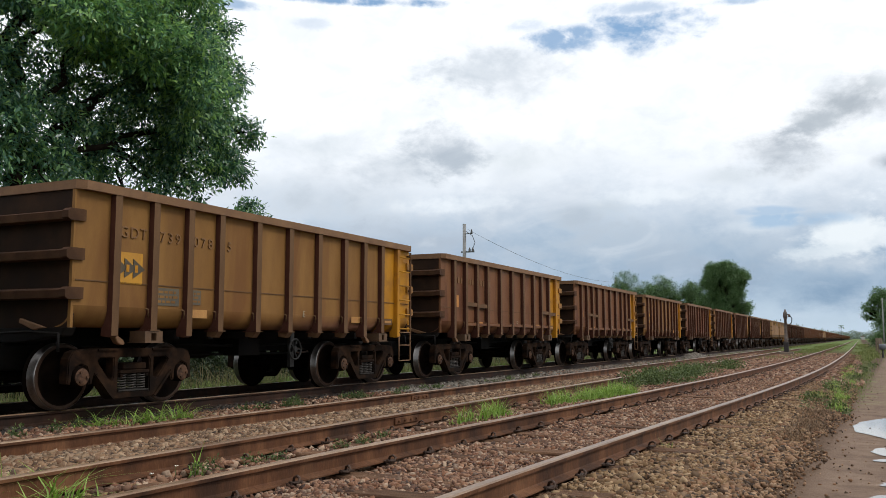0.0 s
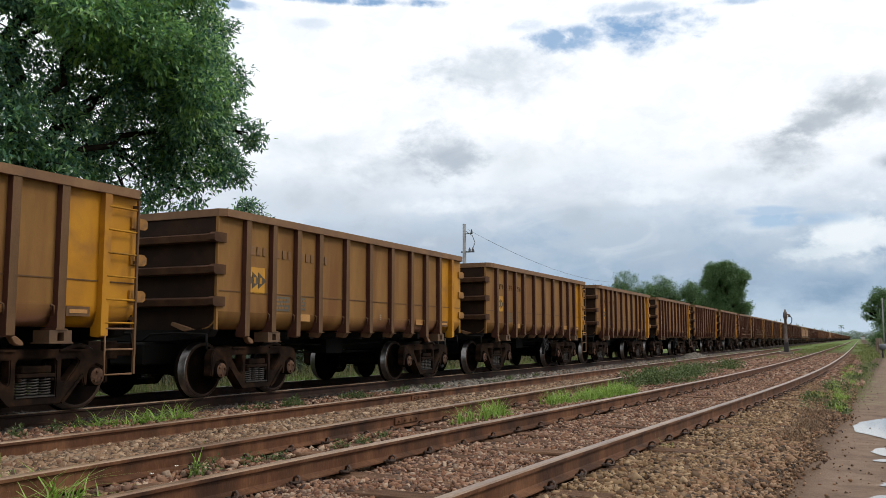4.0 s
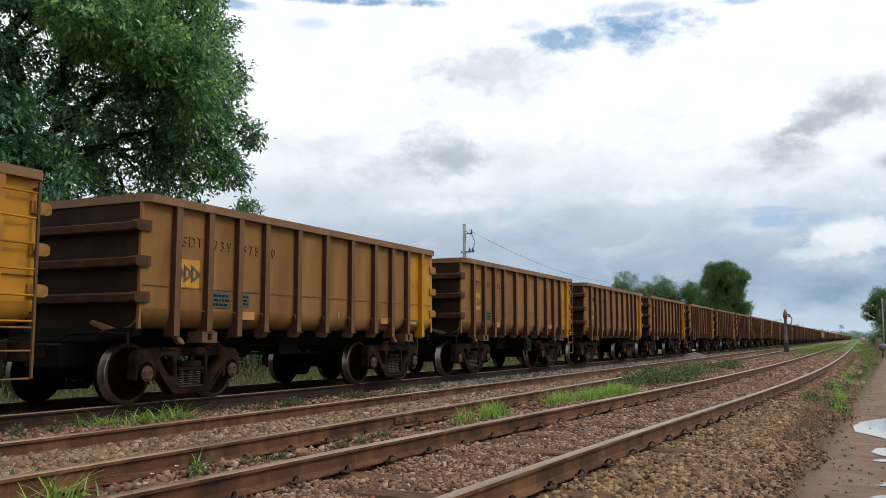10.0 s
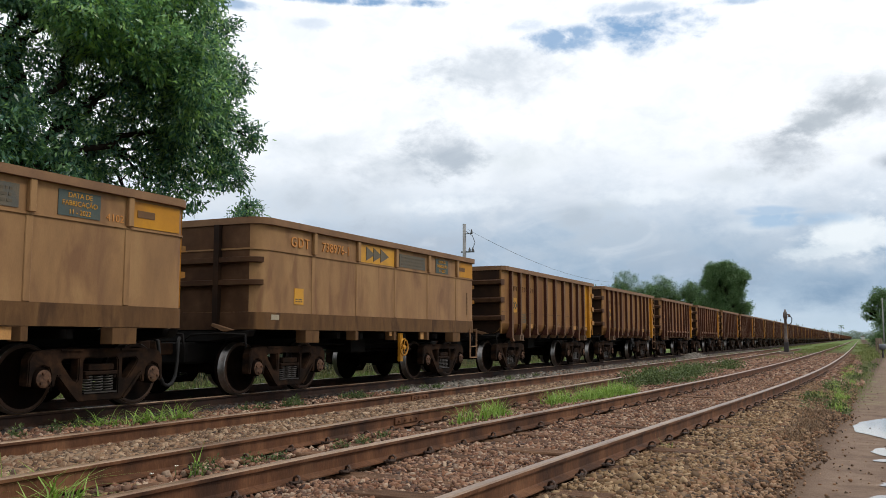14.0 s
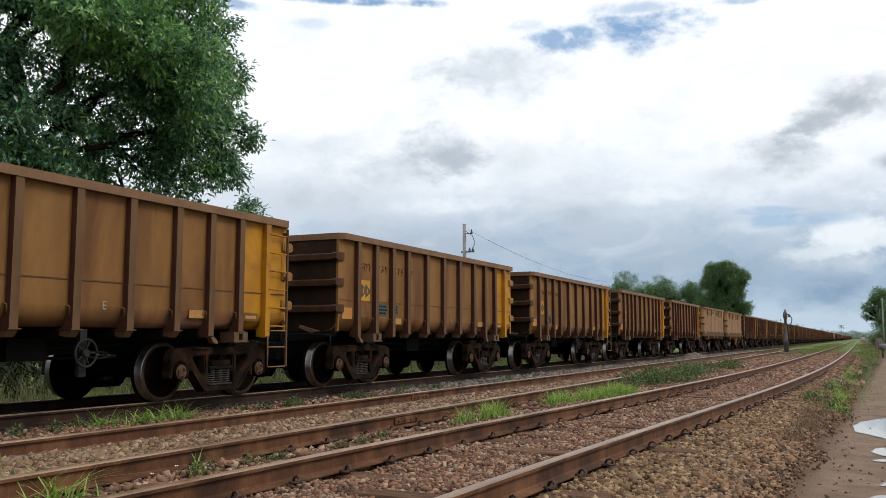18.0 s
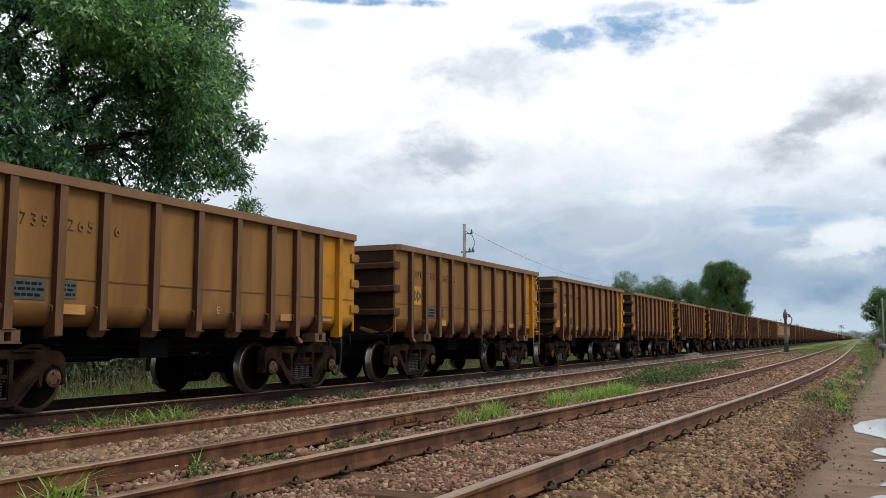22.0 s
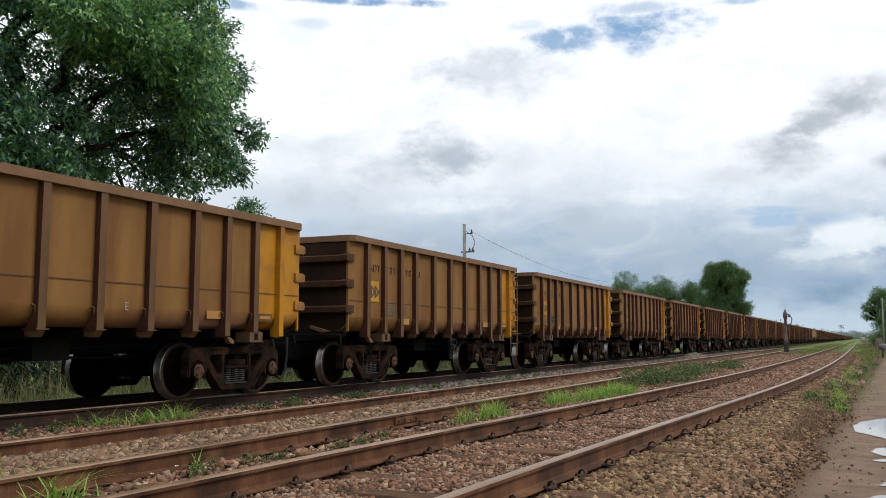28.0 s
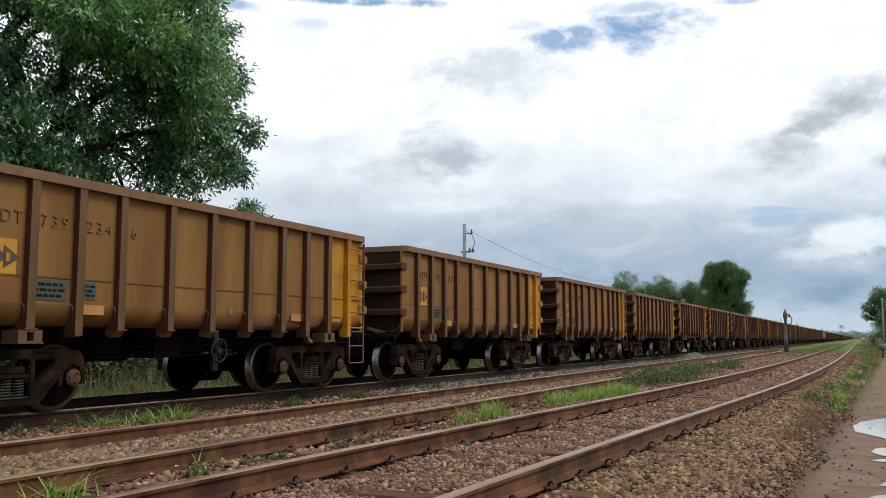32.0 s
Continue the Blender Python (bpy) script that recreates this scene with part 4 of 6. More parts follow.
def stile_bm():
    bm = bmesh.new()
    box(bm, 4.115, 4.145, -1.568, -1.538, 0.44, 2.60)
    for z in (1.10, 1.8, 2.5):
        box(bm, 4.117, 4.143, -1.537, -1.46, z, z + 0.04)
    return bm


def step_bm():
    bm = bmesh.new()
    tube(bm, [(3.665, -1.55, 0.92), (3.665, -1.55, 0.44), (4.11, -1.55, 0.44)], 0.0125, 6)
    for z in (0.74, 0.99):
        tube(bm, [(3.665, -1.55, z), (4.11, -1.55, z)], 0.012, 6)
    return bm


def arrow_bm():
    bm = bmesh.new()
    for k in range(3):
        x = -3.585 + 0.145 * k
        prism(bm, [(x, 1.62), (x + 0.20, 1.745), (x, 1.87)], -1.4885, -1.481)
    return bm


def bars_bm(x0, x1, z0, z1, rows, seed):
    """Unreadable print: short raised bars."""
    rnd = random.Random(seed)
    bm = bmesh.new()
    for r in range(rows):
        z = z0 + (z1 - z0) * (r + 0.5) / rows
        h = (z1 - z0) / rows * 0.25
        x = x0
        while x < x1 - 0.03:
            w = min(rnd.uniform(0.03, 0.10), x1 - x)
            box(bm, x, x + w, -1.4835, -1.479, z - h, z + h)
            x += w + 0.02
    return bm


def gondola(style, paint, plates="teal", extra=""):
    """Open ore gondola. style: ladder or plain, for its yellow end; paint: colour of its side sheets."""
    w = new("ore_wagon")
    YX = POSTS[9]
    shared(w, "side_wall", bm_of(lambda bm: side_sheet(bm, -HX + 0.03, YX, -1)), paint)
    shared(w, "yellow_side", bm_of(lambda bm: side_sheet(bm, YX, HX - 0.03, -1)), "yellow", name="side_wall", label="bright yellow end panel")
    shared(w, "side_wall_off", bm_of(lambda bm: side_sheet(bm, -HX + 0.03, HX - 0.03, 1)), paint, name="side_wall")
    shared(w, "weld_seam", bm_of(lambda bm: box(bm, -HX + 0.05, HX - 0.05, -1.480, -1.468, 1.552, 1.566)), "post")

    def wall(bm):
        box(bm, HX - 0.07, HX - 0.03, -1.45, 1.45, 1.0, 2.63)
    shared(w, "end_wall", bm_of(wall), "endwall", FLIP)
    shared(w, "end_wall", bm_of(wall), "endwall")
    for x, y in ((-1, -1), (-1, 1), (1, -1), (1, 1)):
        shared(w, "corner_post", bm_of(lambda bm: box(bm, -0.02, 0.02, -0.022, 0.022, 1.0, 2.625)), "yellow" if x > 0 > y else paint, pose(x * (HX - 0.024), y * 1.447, 0))
    shared(w, "floor_plate", bm_of(lambda bm: box(bm, -HX + 0.04, HX - 0.04, -1.22, 1.22, 1.008, 1.03)), "endwall")

    shared(w, "top_rim", bm_of(lambda bm: frame_ring(bm, HX, 1.565, 0.13, 0.09, 2.626, 2.735)), "rim", label="ore-dusted brown steel rim")
    for i, x in enumerate(POSTS):
        kind = "long" if i in (0, 2, 8) else "pad" if i in (1, 9) else "foot"
        if i == 10:
            shared(w, "post_long", lambda: post_bm("long"), ("yellow", "yellow"), pose(x, 0, 0), name="post", label="yellow end post")
        else:
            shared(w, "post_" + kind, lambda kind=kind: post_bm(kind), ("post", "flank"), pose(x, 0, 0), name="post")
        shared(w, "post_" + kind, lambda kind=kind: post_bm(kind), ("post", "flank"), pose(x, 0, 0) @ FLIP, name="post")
        if i not in (0, 10):
            shared(w, "tie_hook", hook_bm, "post", pose(x, 0, 0))
        if i in (0, 8):
            shared(w, "tow_lug", lug_bm, "rim", pose(x, 0, 0), label="pale worn towing lug")
        if kind == "pad":
            shared(w, "jacking_pad", pad_bm, "pad", pose(x, 0, 0))
            shared(w, "jacking_pad", pad_bm, "pad", pose(x, 0, 0) @ FLIP)

    def rib(bm):
        prism(bm, [(HX - 0.03, 0.0), (HX + 0.09, 0.012), (HX + 0.105, 0.10), (HX + 0.09, 0.112), (HX - 0.03, 0.135)], -1.47, 1.47)
        for s in (-1, 1):
            y0, y1 = sorted((s * 1.40, s * 1.505))
            prism(bm, [(HX - 0.15, 0.0), (HX + 0.07, -0.004), (HX + 0.115, 0.025), (HX + 0.115, 0.105), (HX + 0.07, 0.139), (HX - 0.15, 0.139)], y0, y1)
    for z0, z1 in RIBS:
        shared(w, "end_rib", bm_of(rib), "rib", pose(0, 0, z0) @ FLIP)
        shared(w, "end_rib", bm_of(rib), "yellow_grimy", pose(0, 0, z0), label="grimy yellow end rib")
    underframe(w, style == "ladder")
    if style == "ladder":
        shared(w, "ladder", ladder_bm, "ladder", label="grimy yellow steel ladder")
        shared(w, "ladder_stile", stile_bm, "post", label="dark brown ladder stile")
        shared(w, "step", step_bm, "rim", label="dusty steel step below the ladder")
        hand_brake(w, 0.23)
    if plates:
        shared(w, "logo_plate", lambda: plate_bm(-3.60, -3.13, 1.55, 1.945), "plate_yellow", label="yellow plate")
        shared(w, "arrow_mark", arrow_bm, "char", label="three dark triangles")
        shared(w, "arrow_bars", bm_of(lambda bm: [box(bm, q - 0.012, q + 0.012, -1.4905, -1.4886, 1.70, 1.79) for q in (-3.545, -3.40, -3.375, -3.255, -3.23)]), "yellow", name="fine_print")
        panel, print_ = ("bluegrey_faded", "tan") if plates == "faded" else ("bluegrey", "black")
        tint = "dust-faded grey data panel" if plates == "faded" else "teal blue data panel"
        shared(w, "data_plate", lambda: plate_bm(-2.95, -2.45, 1.30, 1.53), panel, label=tint)
        shared(w, "data_bars", lambda: bars_bm(-2.92, -2.48, 1.32, 1.51, 3, 3), print_, name="fine_print")
        shared(w, "data_plate_b", lambda: plate_bm(-2.29, -2.02, 1.33, 1.53), panel, name="data_plate", label=tint)
        shared(w, "data_bars_b", lambda: bars_bm(-2.27, -2.04, 1.35, 1.51, 3, 5), print_, name="fine_print")
        shared(w, "date_label", lambda: plate_bm(-2.28, -1.88, 1.15, 1.265), "cream", label="faded amber label")
    else:
        shared(w, "logo_plate_b", lambda: plate_bm(-3.59, -3.28, 1.58, 1.85), "orange", name="logo_plate", label="faded orange plate remains")
        shared(w, "date_label", lambda: plate_bm(-2.28, -1.88, 1.15, 1.265), "orange", label="faded orange label")
    shared(w, "wheel_label", lambda: plate_bm(1.99, 2.30, 1.15, 1.26), "cream", name="date_label", label="faded amber label")
    shared(w, "end_tag", lambda: plate_bm(3.12, 3.46, 1.13, 1.245, t=0.03), "post", label="framed brown builder's tag")
    shared(w, "tag_text", lambda: plate_bm(3.16, 3.42, 1.165, 1.21, t=0.036), "cream", name="fine_print")
    if paint == "brown" and plates == "teal":
        shared(w, "corner_label", lambda: plate_bm(-4.10, -3.77, 1.22, 1.42), "orange", label="faded orange label")
    if extra == "patched":
        for x0, x1, z in ((POSTS[1], POSTS[2], 1.62), (POSTS[2], POSTS[3], 1.60), (POSTS[8], POSTS[9], 1.56), (POSTS[9], POSTS[10], 1.54)):
            shared(w, "patch_bar%.1f" % x0, lambda x0=x0, x1=x1, z=z: plate_bm(x0 + 0.06, x1 - 0.06, z, z + 0.09, t=0.07), "post", name="patch_bar", label="welded brown repair bar")
        shared(w, "bottom_sill", lambda: plate_bm(POSTS[1], POSTS[9], 1.17, 1.23, t=0.05), "rust")
    if extra == "sill":
        shared(w, "bottom_sill", lambda: plate_bm(-HX + 0.3, HX - 0.2, 1.17, 1.23, t=0.05), "rust")
    return w


def round_ring(bm, hx, hy, r, z0, z1, t=0.03, n=6, mat=0, dark_ends=False):
    o = []
    for cx, cy, a0 in ((hx - r, hy - r, 0), (-hx + r, hy - r, 90), (-hx + r, -hy + r, 180), (hx - r, -hy + r, 270)):
        o += [(cx + r * math.cos(radians(a0 + 90 * k / n)), cy + r * math.sin(radians(a0 + 90 * k / n))) for k in range(n + 1)]
    i = [(x * (hx - t) / hx, y * (hy - t) / hy) for x, y in o]
    rows = [[bm.verts.new((*p, z)) for p in q] for q, z in ((o, z0), (o, z1), (i, z1), (i, z0))]
    for k in range(4):
        a, b = rows[k], rows[(k + 1) % 4]
        for j in range(len(o)):
            f = bm.faces.new((a[j], a[(j + 1) % len(o)], b[(j + 1) % len(o)], b[j]))
            f.material_index, f.smooth = mat, k in (0, 2)
            # flat outer end faces take the darker second material, painting in their shade
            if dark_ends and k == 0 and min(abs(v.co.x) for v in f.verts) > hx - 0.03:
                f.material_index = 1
    for e in bm.edges:
        e.smooth = abs(e.verts[0].co.z - e.verts[1].co.z) > 1e-4
    bmesh.ops.recalc_face_normals(bm, faces=bm.faces[:])


def corner_band(bm, s, z0, z1, a0, a1, y_far, out=0.07, back=0.02):
    """A strip bent round the body's end corner that faces the camera; s: which end; angles from the end face towards the side."""
    cx, cy, r = HX - 0.03 - 0.28, -1.49 + 0.28, 0.28
    path = [((HX - 0.03), y_far, 1.0, 0.0)] if y_far is not None else []
    for k in range(9):
        a = radians(a0 + (a1 - a0) * k / 8)
        path.append((cx + r * math.cos(a), cy - r * math.sin(a), math.cos(a), -math.sin(a)))
    rings = [[bm.verts.new((s * (x + nx * d), y + ny * d, z)) for d, z in ((-back, z0), (out, z0 + 0.012), (out, z1 - 0.012), (-back, z1))] for x, y, nx, ny in path]
    for p, q in zip(rings, rings[1:]):
        for i in range(4):
            bm.faces.new((p[i], p[(i + 1) % 4], q[(i + 1) % 4], q[i]))
    bm.faces.new(rings[0])
    bm.faces.new(rings[-1])
    bmesh.ops.recalc_face_normals(bm, faces=bm.faces[:])


SPOSTS = [-2.70, -1.27, 0.18, 1.63, 3.08]


def smooth_gondola(lead):
    """Rebuilt gondola with flush sides and a row of short posts under the rim."""
    w = new("ore_wagon")
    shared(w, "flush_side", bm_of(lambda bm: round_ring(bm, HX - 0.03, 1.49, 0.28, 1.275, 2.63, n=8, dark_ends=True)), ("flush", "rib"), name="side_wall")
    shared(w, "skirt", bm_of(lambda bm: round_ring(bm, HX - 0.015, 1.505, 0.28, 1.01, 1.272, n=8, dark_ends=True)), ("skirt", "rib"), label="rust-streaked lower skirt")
    shared(w, "belt", bm_of(lambda bm: round_ring(bm, HX - 0.015, 1.51, 0.28, 2.235, 2.26, 0.05)), "flush")
    shared(w, "top_rim_s", bm_of(lambda bm: round_ring(bm, HX, 1.565, 0.32, 2.632, 2.735, 0.10)), "rim", name="top_rim", label="ore-dusted brown steel rim")
    shared(w, "floor_plate", bm_of(lambda bm: box(bm, -HX + 0.04, HX - 0.04, -1.22, 1.22, 1.008, 1.03)), "endwall")

    def short(bm):
        box(bm, -0.045, 0.045, -1.55, -1.488, 2.262, 2.63)
        box(bm, -0.05, 0.05, -1.503, -1.486, 1.275, 2.233)
        bevelled(bm, 0.009)

    def hang(bm):
        box(bm, -0.05, 0.05, -1.50, -1.30, 0.84, 1.008)
        bevelled(bm, 0.006)

    def wide(bm):
        box(bm, -0.2, 0.2, -1.50, -1.30, 0.80, 1.008)
        bevelled(bm, 0.006)
    for x in SPOSTS:
        for f in (pose(x, 0, 0), pose(x, 0, 0) @ FLIP):
            shared(w, "short_post", bm_of(short), "flush", f, name="post")
            if x in (SPOSTS[0], SPOSTS[-1]):
                shared(w, "wide_hanger", bm_of(wide), "skirt", f, name="hanger")
            else:
                shared(w, "hanger", bm_of(hang), "skirt", f)
    for z in (2.03, 1.68):
        shared(w, "corner_rib%.1f" % z, bm_of(lambda bm, z=z: corner_band(bm, -1, z, z + 0.10, 0, 62, 1.2)), "rib", name="end_rib")
        shared(w, "corner_rib_b%.1f" % z, bm_of(lambda bm, z=z: corner_band(bm, 1, z, z + 0.10, 0, 50, 1.2)), "yellow_grimy", name="end_rib", label="grimy yellow end rib")
    shared(w, "corner_strip", bm_of(lambda bm: corner_band(bm, 1, 1.275, 2.63, 28, 52, None, 0.012)), "yellow", label="yellow painted corner strip")
    if lead:
        shared(w, "slot", lambda: plate_bm(3.66, 3.684, 1.42, 1.92, -1.492), "black", label="dark upright slot")
    for x0, x1, z0, z1 in ((0.02, 0.30, 0.92, 1.0), (1.36, 1.50, 0.86, 1.0)):
        shared(w, "low_label%.1f" % x0, lambda x0=x0, x1=x1, z0=z0, z1=z1: plate_bm(x0, x1, z0, z1, -1.45, 0.01), "cream", name="date_label", label="small faded amber label")
    shared(w, "corner_tag", lambda: plate_bm(-3.86, -3.66, 1.16, 1.24, -1.507), "white", name="corner_tag", label="small pale painted mark")
    for x in (-0.75, 0.75):
        for f in (pose(0, x, 0), pose(0, x, 0) @ FLIP):
            shared(w, "end_post", bm_of(lambda bm: box(bm, HX - 0.032, HX + 0.05, -0.05, 0.05, 1.0, 2.63)), "endwall", f)
    underframe(w, lead)
    if lead:
        hand_brake(w, 0.55, "yellow", "yellow spoked hand-brake wheel")
    y = -1.494
    shared(w, "s_logo", lambda: plate_bm(-1.20, 0.12, 2.275, 2.60, y), "plate_yellow", name="logo_plate", label="yellow plate with grey arrow marks")

    def arrows(bm):
        for k in range(3):
            x = -0.98 + 0.27 * k
            prism(bm, [(x, 2.31), (x + 0.32, 2.44), (x, 2.57)], -1.512, -1.502)
    shared(w, "s_arrow", bm_of(arrows), "bluegrey_faded", name="arrow_mark", label="three grey triangles")
    shared(w, "s_data", lambda: plate_bm(0.34, 1.48, 2.29, 2.55, y), "bluegrey_faded", name="data_plate", label="grey data panel")
    shared(w, "s_end", lambda: plate_bm(3.14, 3.98, 2.275, 2.60, y), "yellow", name="end_tag", label="bright yellow end band")
    shared(w, "s_tag", lambda: plate_bm(3.22, 3.52, 2.40, 2.49, y - 0.008), "post", name="end_tag", label="brown builder tag")
    shared(w, "s_note", lambda: plate_bm(-3.24, -2.98, 1.42, 1.68, y), "plate_yellow", name="note_label", label="yellow paper label")
    shared(w, "s_mark", lambda: plate_bm(2.0, 2.62, 2.285, 2.585, y), "bluegrey", name="date_label", label="dull teal date panel")

    def bars(bm):
        rnd = random.Random(8)
        for x0, x1, z0, z1, rows, yy in ((0.42, 1.40, 2.32, 2.52, 3, -1.5035), (-3.21, -3.02, 1.45, 1.52, 2, -1.5035)):
            for r in range(rows):
                z, h, x = z0 + (z1 - z0) * (r + 0.5) / rows, (z1 - z0) / rows * 0.25, x0
                while x < x1 - 0.03:
                    ww = min(rnd.uniform(0.03, 0.10), x1 - x)
                    box(bm, x, x + ww, yy, -1.499, z - h, z + h)
                    x += ww + 0.02
    shared(w, "s_bars", bm_of(bars), "char", name="fine_print")
    if lead:
        shared(w, "s_step", bm_of(lambda bm: [box(bm, 3.72, 3.75, -1.56, -1.53, 0.42, 1.1), box(bm, 4.09, 4.12, -1.56, -1.53, 0.42, 1.1), box(bm, 3.72, 4.12, -1.56, -1.53, 0.42, 0.45), box(bm, 3.751, 4.089, -1.555, -1.535, 0.68, 0.70)]), "rim", name="step")
    return w


M["flush"] = material("dusty flush wagon paint", [(0.17, 0.08316, 0.02755), (0.2287, 0.1168, 0.04085), (0.2802, 0.1535, 0.05795)], 0.75, 0, 1.3, 60, 0.15, (1.6, 1, 0.5), stain=(0.13, 0.055, 0.018), stain_scale=1.8, stain_amount=0.75, grain=0.08, dust=0.15)
M["skirt"] = material("rust-streaked skirt", [(0.068, 0.033, 0.013), (0.110, 0.054, 0.020), (0.155, 0.080, 0.030)], 0.8, 0, 1.6, 60, 0.2, (2.0, 1, 0.5), stain=(0.035, 0.016, 0.008), stain_scale=1.6, stain_amount=0.8, grain=0.1, gloss=0.2)


def far_gondola():
    """Wagon that stays far off: the same forms, its small pieces joined."""
    w = new("ore_wagon")

    def body(bm):
        side_sheet(bm, -HX + 0.03, POSTS[9], -1)
        side_sheet(bm, -HX + 0.03, HX - 0.03, 1)

    shared(w, "far_body", bm_of(body), "rust", name="side_wall")
    shared(w, "yellow_side", bm_of(lambda bm: side_sheet(bm, POSTS[9], HX - 0.03, -1)), "yellow", name="side_wall", label="bright yellow end panel")
    for x in POSTS[:10]:
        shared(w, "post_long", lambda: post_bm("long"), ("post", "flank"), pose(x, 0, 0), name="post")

    for f in (pose(0, 0, 0), FLIP):
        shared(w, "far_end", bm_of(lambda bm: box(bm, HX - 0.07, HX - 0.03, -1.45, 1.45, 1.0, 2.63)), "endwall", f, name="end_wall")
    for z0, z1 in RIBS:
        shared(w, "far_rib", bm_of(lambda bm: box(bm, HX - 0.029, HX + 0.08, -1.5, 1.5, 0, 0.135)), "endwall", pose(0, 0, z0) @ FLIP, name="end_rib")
    shared(w, "top_rim", bm_of(lambda bm: frame_ring(bm, HX, 1.565, 0.13, 0.09, 2.626, 2.735)), "rim", label="ore-dusted brown steel rim")

    def under(bm):
        box(bm, -4.6, 4.6, -0.28, 0.28, 0.66, 1.0)
    shared(w, "far_under", bm_of(under), "black", name="underframe")

    for x in (-2.98, 2.98):
        add_bogie(w, x)
    return w


def distant_gondola():
    """Wagon that is never more than a speck: body with its posts, rim, underframe and bogies."""
    w = new("ore_wagon")

    def body(bm):
        side_sheet(bm, -HX + 0.03, POSTS[9], -1)
        side_sheet(bm, -HX + 0.03, HX - 0.03, 1)
        for x in POSTS[:10]:
            box(bm, x - 0.055, x + 0.055, -1.555, -1.472, 0.9, 2.63)
        for x in (-HX + 0.05, HX - 0.05):
            box(bm, x - 0.02, x + 0.02, -1.44, 1.44, 1.0, 2.63)
        for z0, z1 in RIBS:
            box(bm, -HX - 0.08, -HX + 0.029, -1.5, 1.5, z0, z1)
    tagged(shared(w, "distant_body", bm_of(body), "rust", name="side_wall"), kind="stuff")
    shared(w, "yellow_side", bm_of(lambda bm: side_sheet(bm, POSTS[9], HX - 0.03, -1)), "yellow", name="side_wall", label="bright yellow end panel")
    shared(w, "top_rim", bm_of(lambda bm: frame_ring(bm, HX, 1.565, 0.13, 0.09, 2.626, 2.735)), "rim", label="ore-dusted brown steel rim")
    shared(w, "far_under", bm_of(lambda bm: box(bm, -4.6, 4.6, -0.28, 0.28, 0.66, 1.0)), "black", name="underframe")

    def bogie(bm):
        for y in (-1.16, 1.16):
            prism(bm, [(-0.98, 0.72), (0.98, 0.72), (1.05, 0.40), (0.7, 0.40), (0.4, 0.12), (-0.4, 0.12), (-0.7, 0.40), (-1.05, 0.40)], y - 0.07, y + 0.07)
            for x in (-0.8635, 0.8635):
                lathe(bm, [(WHEEL_R, y * 0.72 - 0.06), (WHEEL_R, y * 0.72 + 0.06)], 16, center=(x, 0, WHEEL_R))
    for x in (-2.96, 2.98):
        tagged(shared(w, "distant_bogie", bm_of(bogie), "bogie", pose(x, 0, 0), name="bogie"), kind="stuff")
    return w


TRAIN = []          # (wagon, its place at the start along the line, whether its wheels are keyed)
START = 15.913 - HX  # centre of the leading near wagon at the start
SPEED, SLOW = 13.0982, -0.001636
# play in the couplers: wagon, metres ahead of its even spacing
SLACK = ((-42, -0.03), (-40, 0.02), (-38, 0.03), (-36, 0.03), (-34.5, -0.06), (-33, -0.13), (-32, -0.09), (-31, -0.05), (-29, -0.035), (-27, 0.02), (-25, 0.03), (-24, 0.075), (-22, 0.11), (-20, 0.1), (-19, 0.07), (-18, 0.0),
         (-17, 0.15), (-16, -0.055), (-15, -0.11), (-14, -0.06), (-12, -0.045), (-10, -0.01), (-7, 0.0), (-4, 0.01), (-3, 0.04), (-2, 0.05), (-1, 0.01), (0, -0.12), (1, -0.15), (3, -0.1), (5, 0.0))


def gone(t):
    return SPEED * t + SLOW * t * t


def berth(k):
    """Place of a wagon's centre along the line at the start."""
    return START + k * PITCH + float(np.interp(k, *zip(*SLACK)))


NUMBERS = {0: '739 078 5', -7: '739 191 2', -8: '739 072 6', -9: '739 171 6', -16: '739 460 7', -31: '739 161 5', -39: '739 247 9', -42: '739 234 6', -12: '739 376 8', -17: '738 479 3', -25: '739 357 1', -30: '739 262 1', -28: '739 266 4', -36: '739 998 0', -1: '739 077 7', -2: '739 074 2', -3: '739 073 4', -4: '739 096 3', -10: '739 070 0', -11: '739 069 6', -13: '739 375 0', -14: '738 570 6', -15: '738 569 2', -22: '739 380 6', -23: '739 379 2', -24: '739 358 0', -26: '739 356 3', -27: '739 355 5', -29: '739 265 6', -32: '739 258 3', -33: '739 257 5', -37: '738 695 1', -38: '739 242 7', -40: '739 238 9', -41: '739 237 1'}


def number_wagon(w, k):
    words = NUMBERS.get(k, "").split()
    if words:
        for txt, i in (("GDT", 0), (words[0], 1), (words[1], 2), (words[2], 3)):
            x = (POSTS[i] + POSTS[i + 1]) / 2 - (0.19 if i == 3 else 0.0)
            lettering(txt, 0.20, 0.012, M["raised"], w, pose(x, -1.475, 2.13, 90, 0, 0), "number_lettering", 1.2 if i == 0 else 1.45)
    else:
        for i, n in enumerate((3, 3, 3, 1)):
            mid = (POSTS[i] + POSTS[i + 1]) / 2 - (0.19 if i == 3 else 0.0)
            for c in range(n):
                x = mid + (c - (n - 1) / 2) * 0.15
                shared(w, "number_bar", bm_of(lambda bm: box(bm, -0.04, 0.04, -1.486, -1.474, 2.13, 2.26)), "raised", pose(x, 0, 0))
    lettering("E", 0.15, 0.003, M["white"], w, pose(0.50, -1.475, 1.22, 90, 0, 0), "brake_letter")


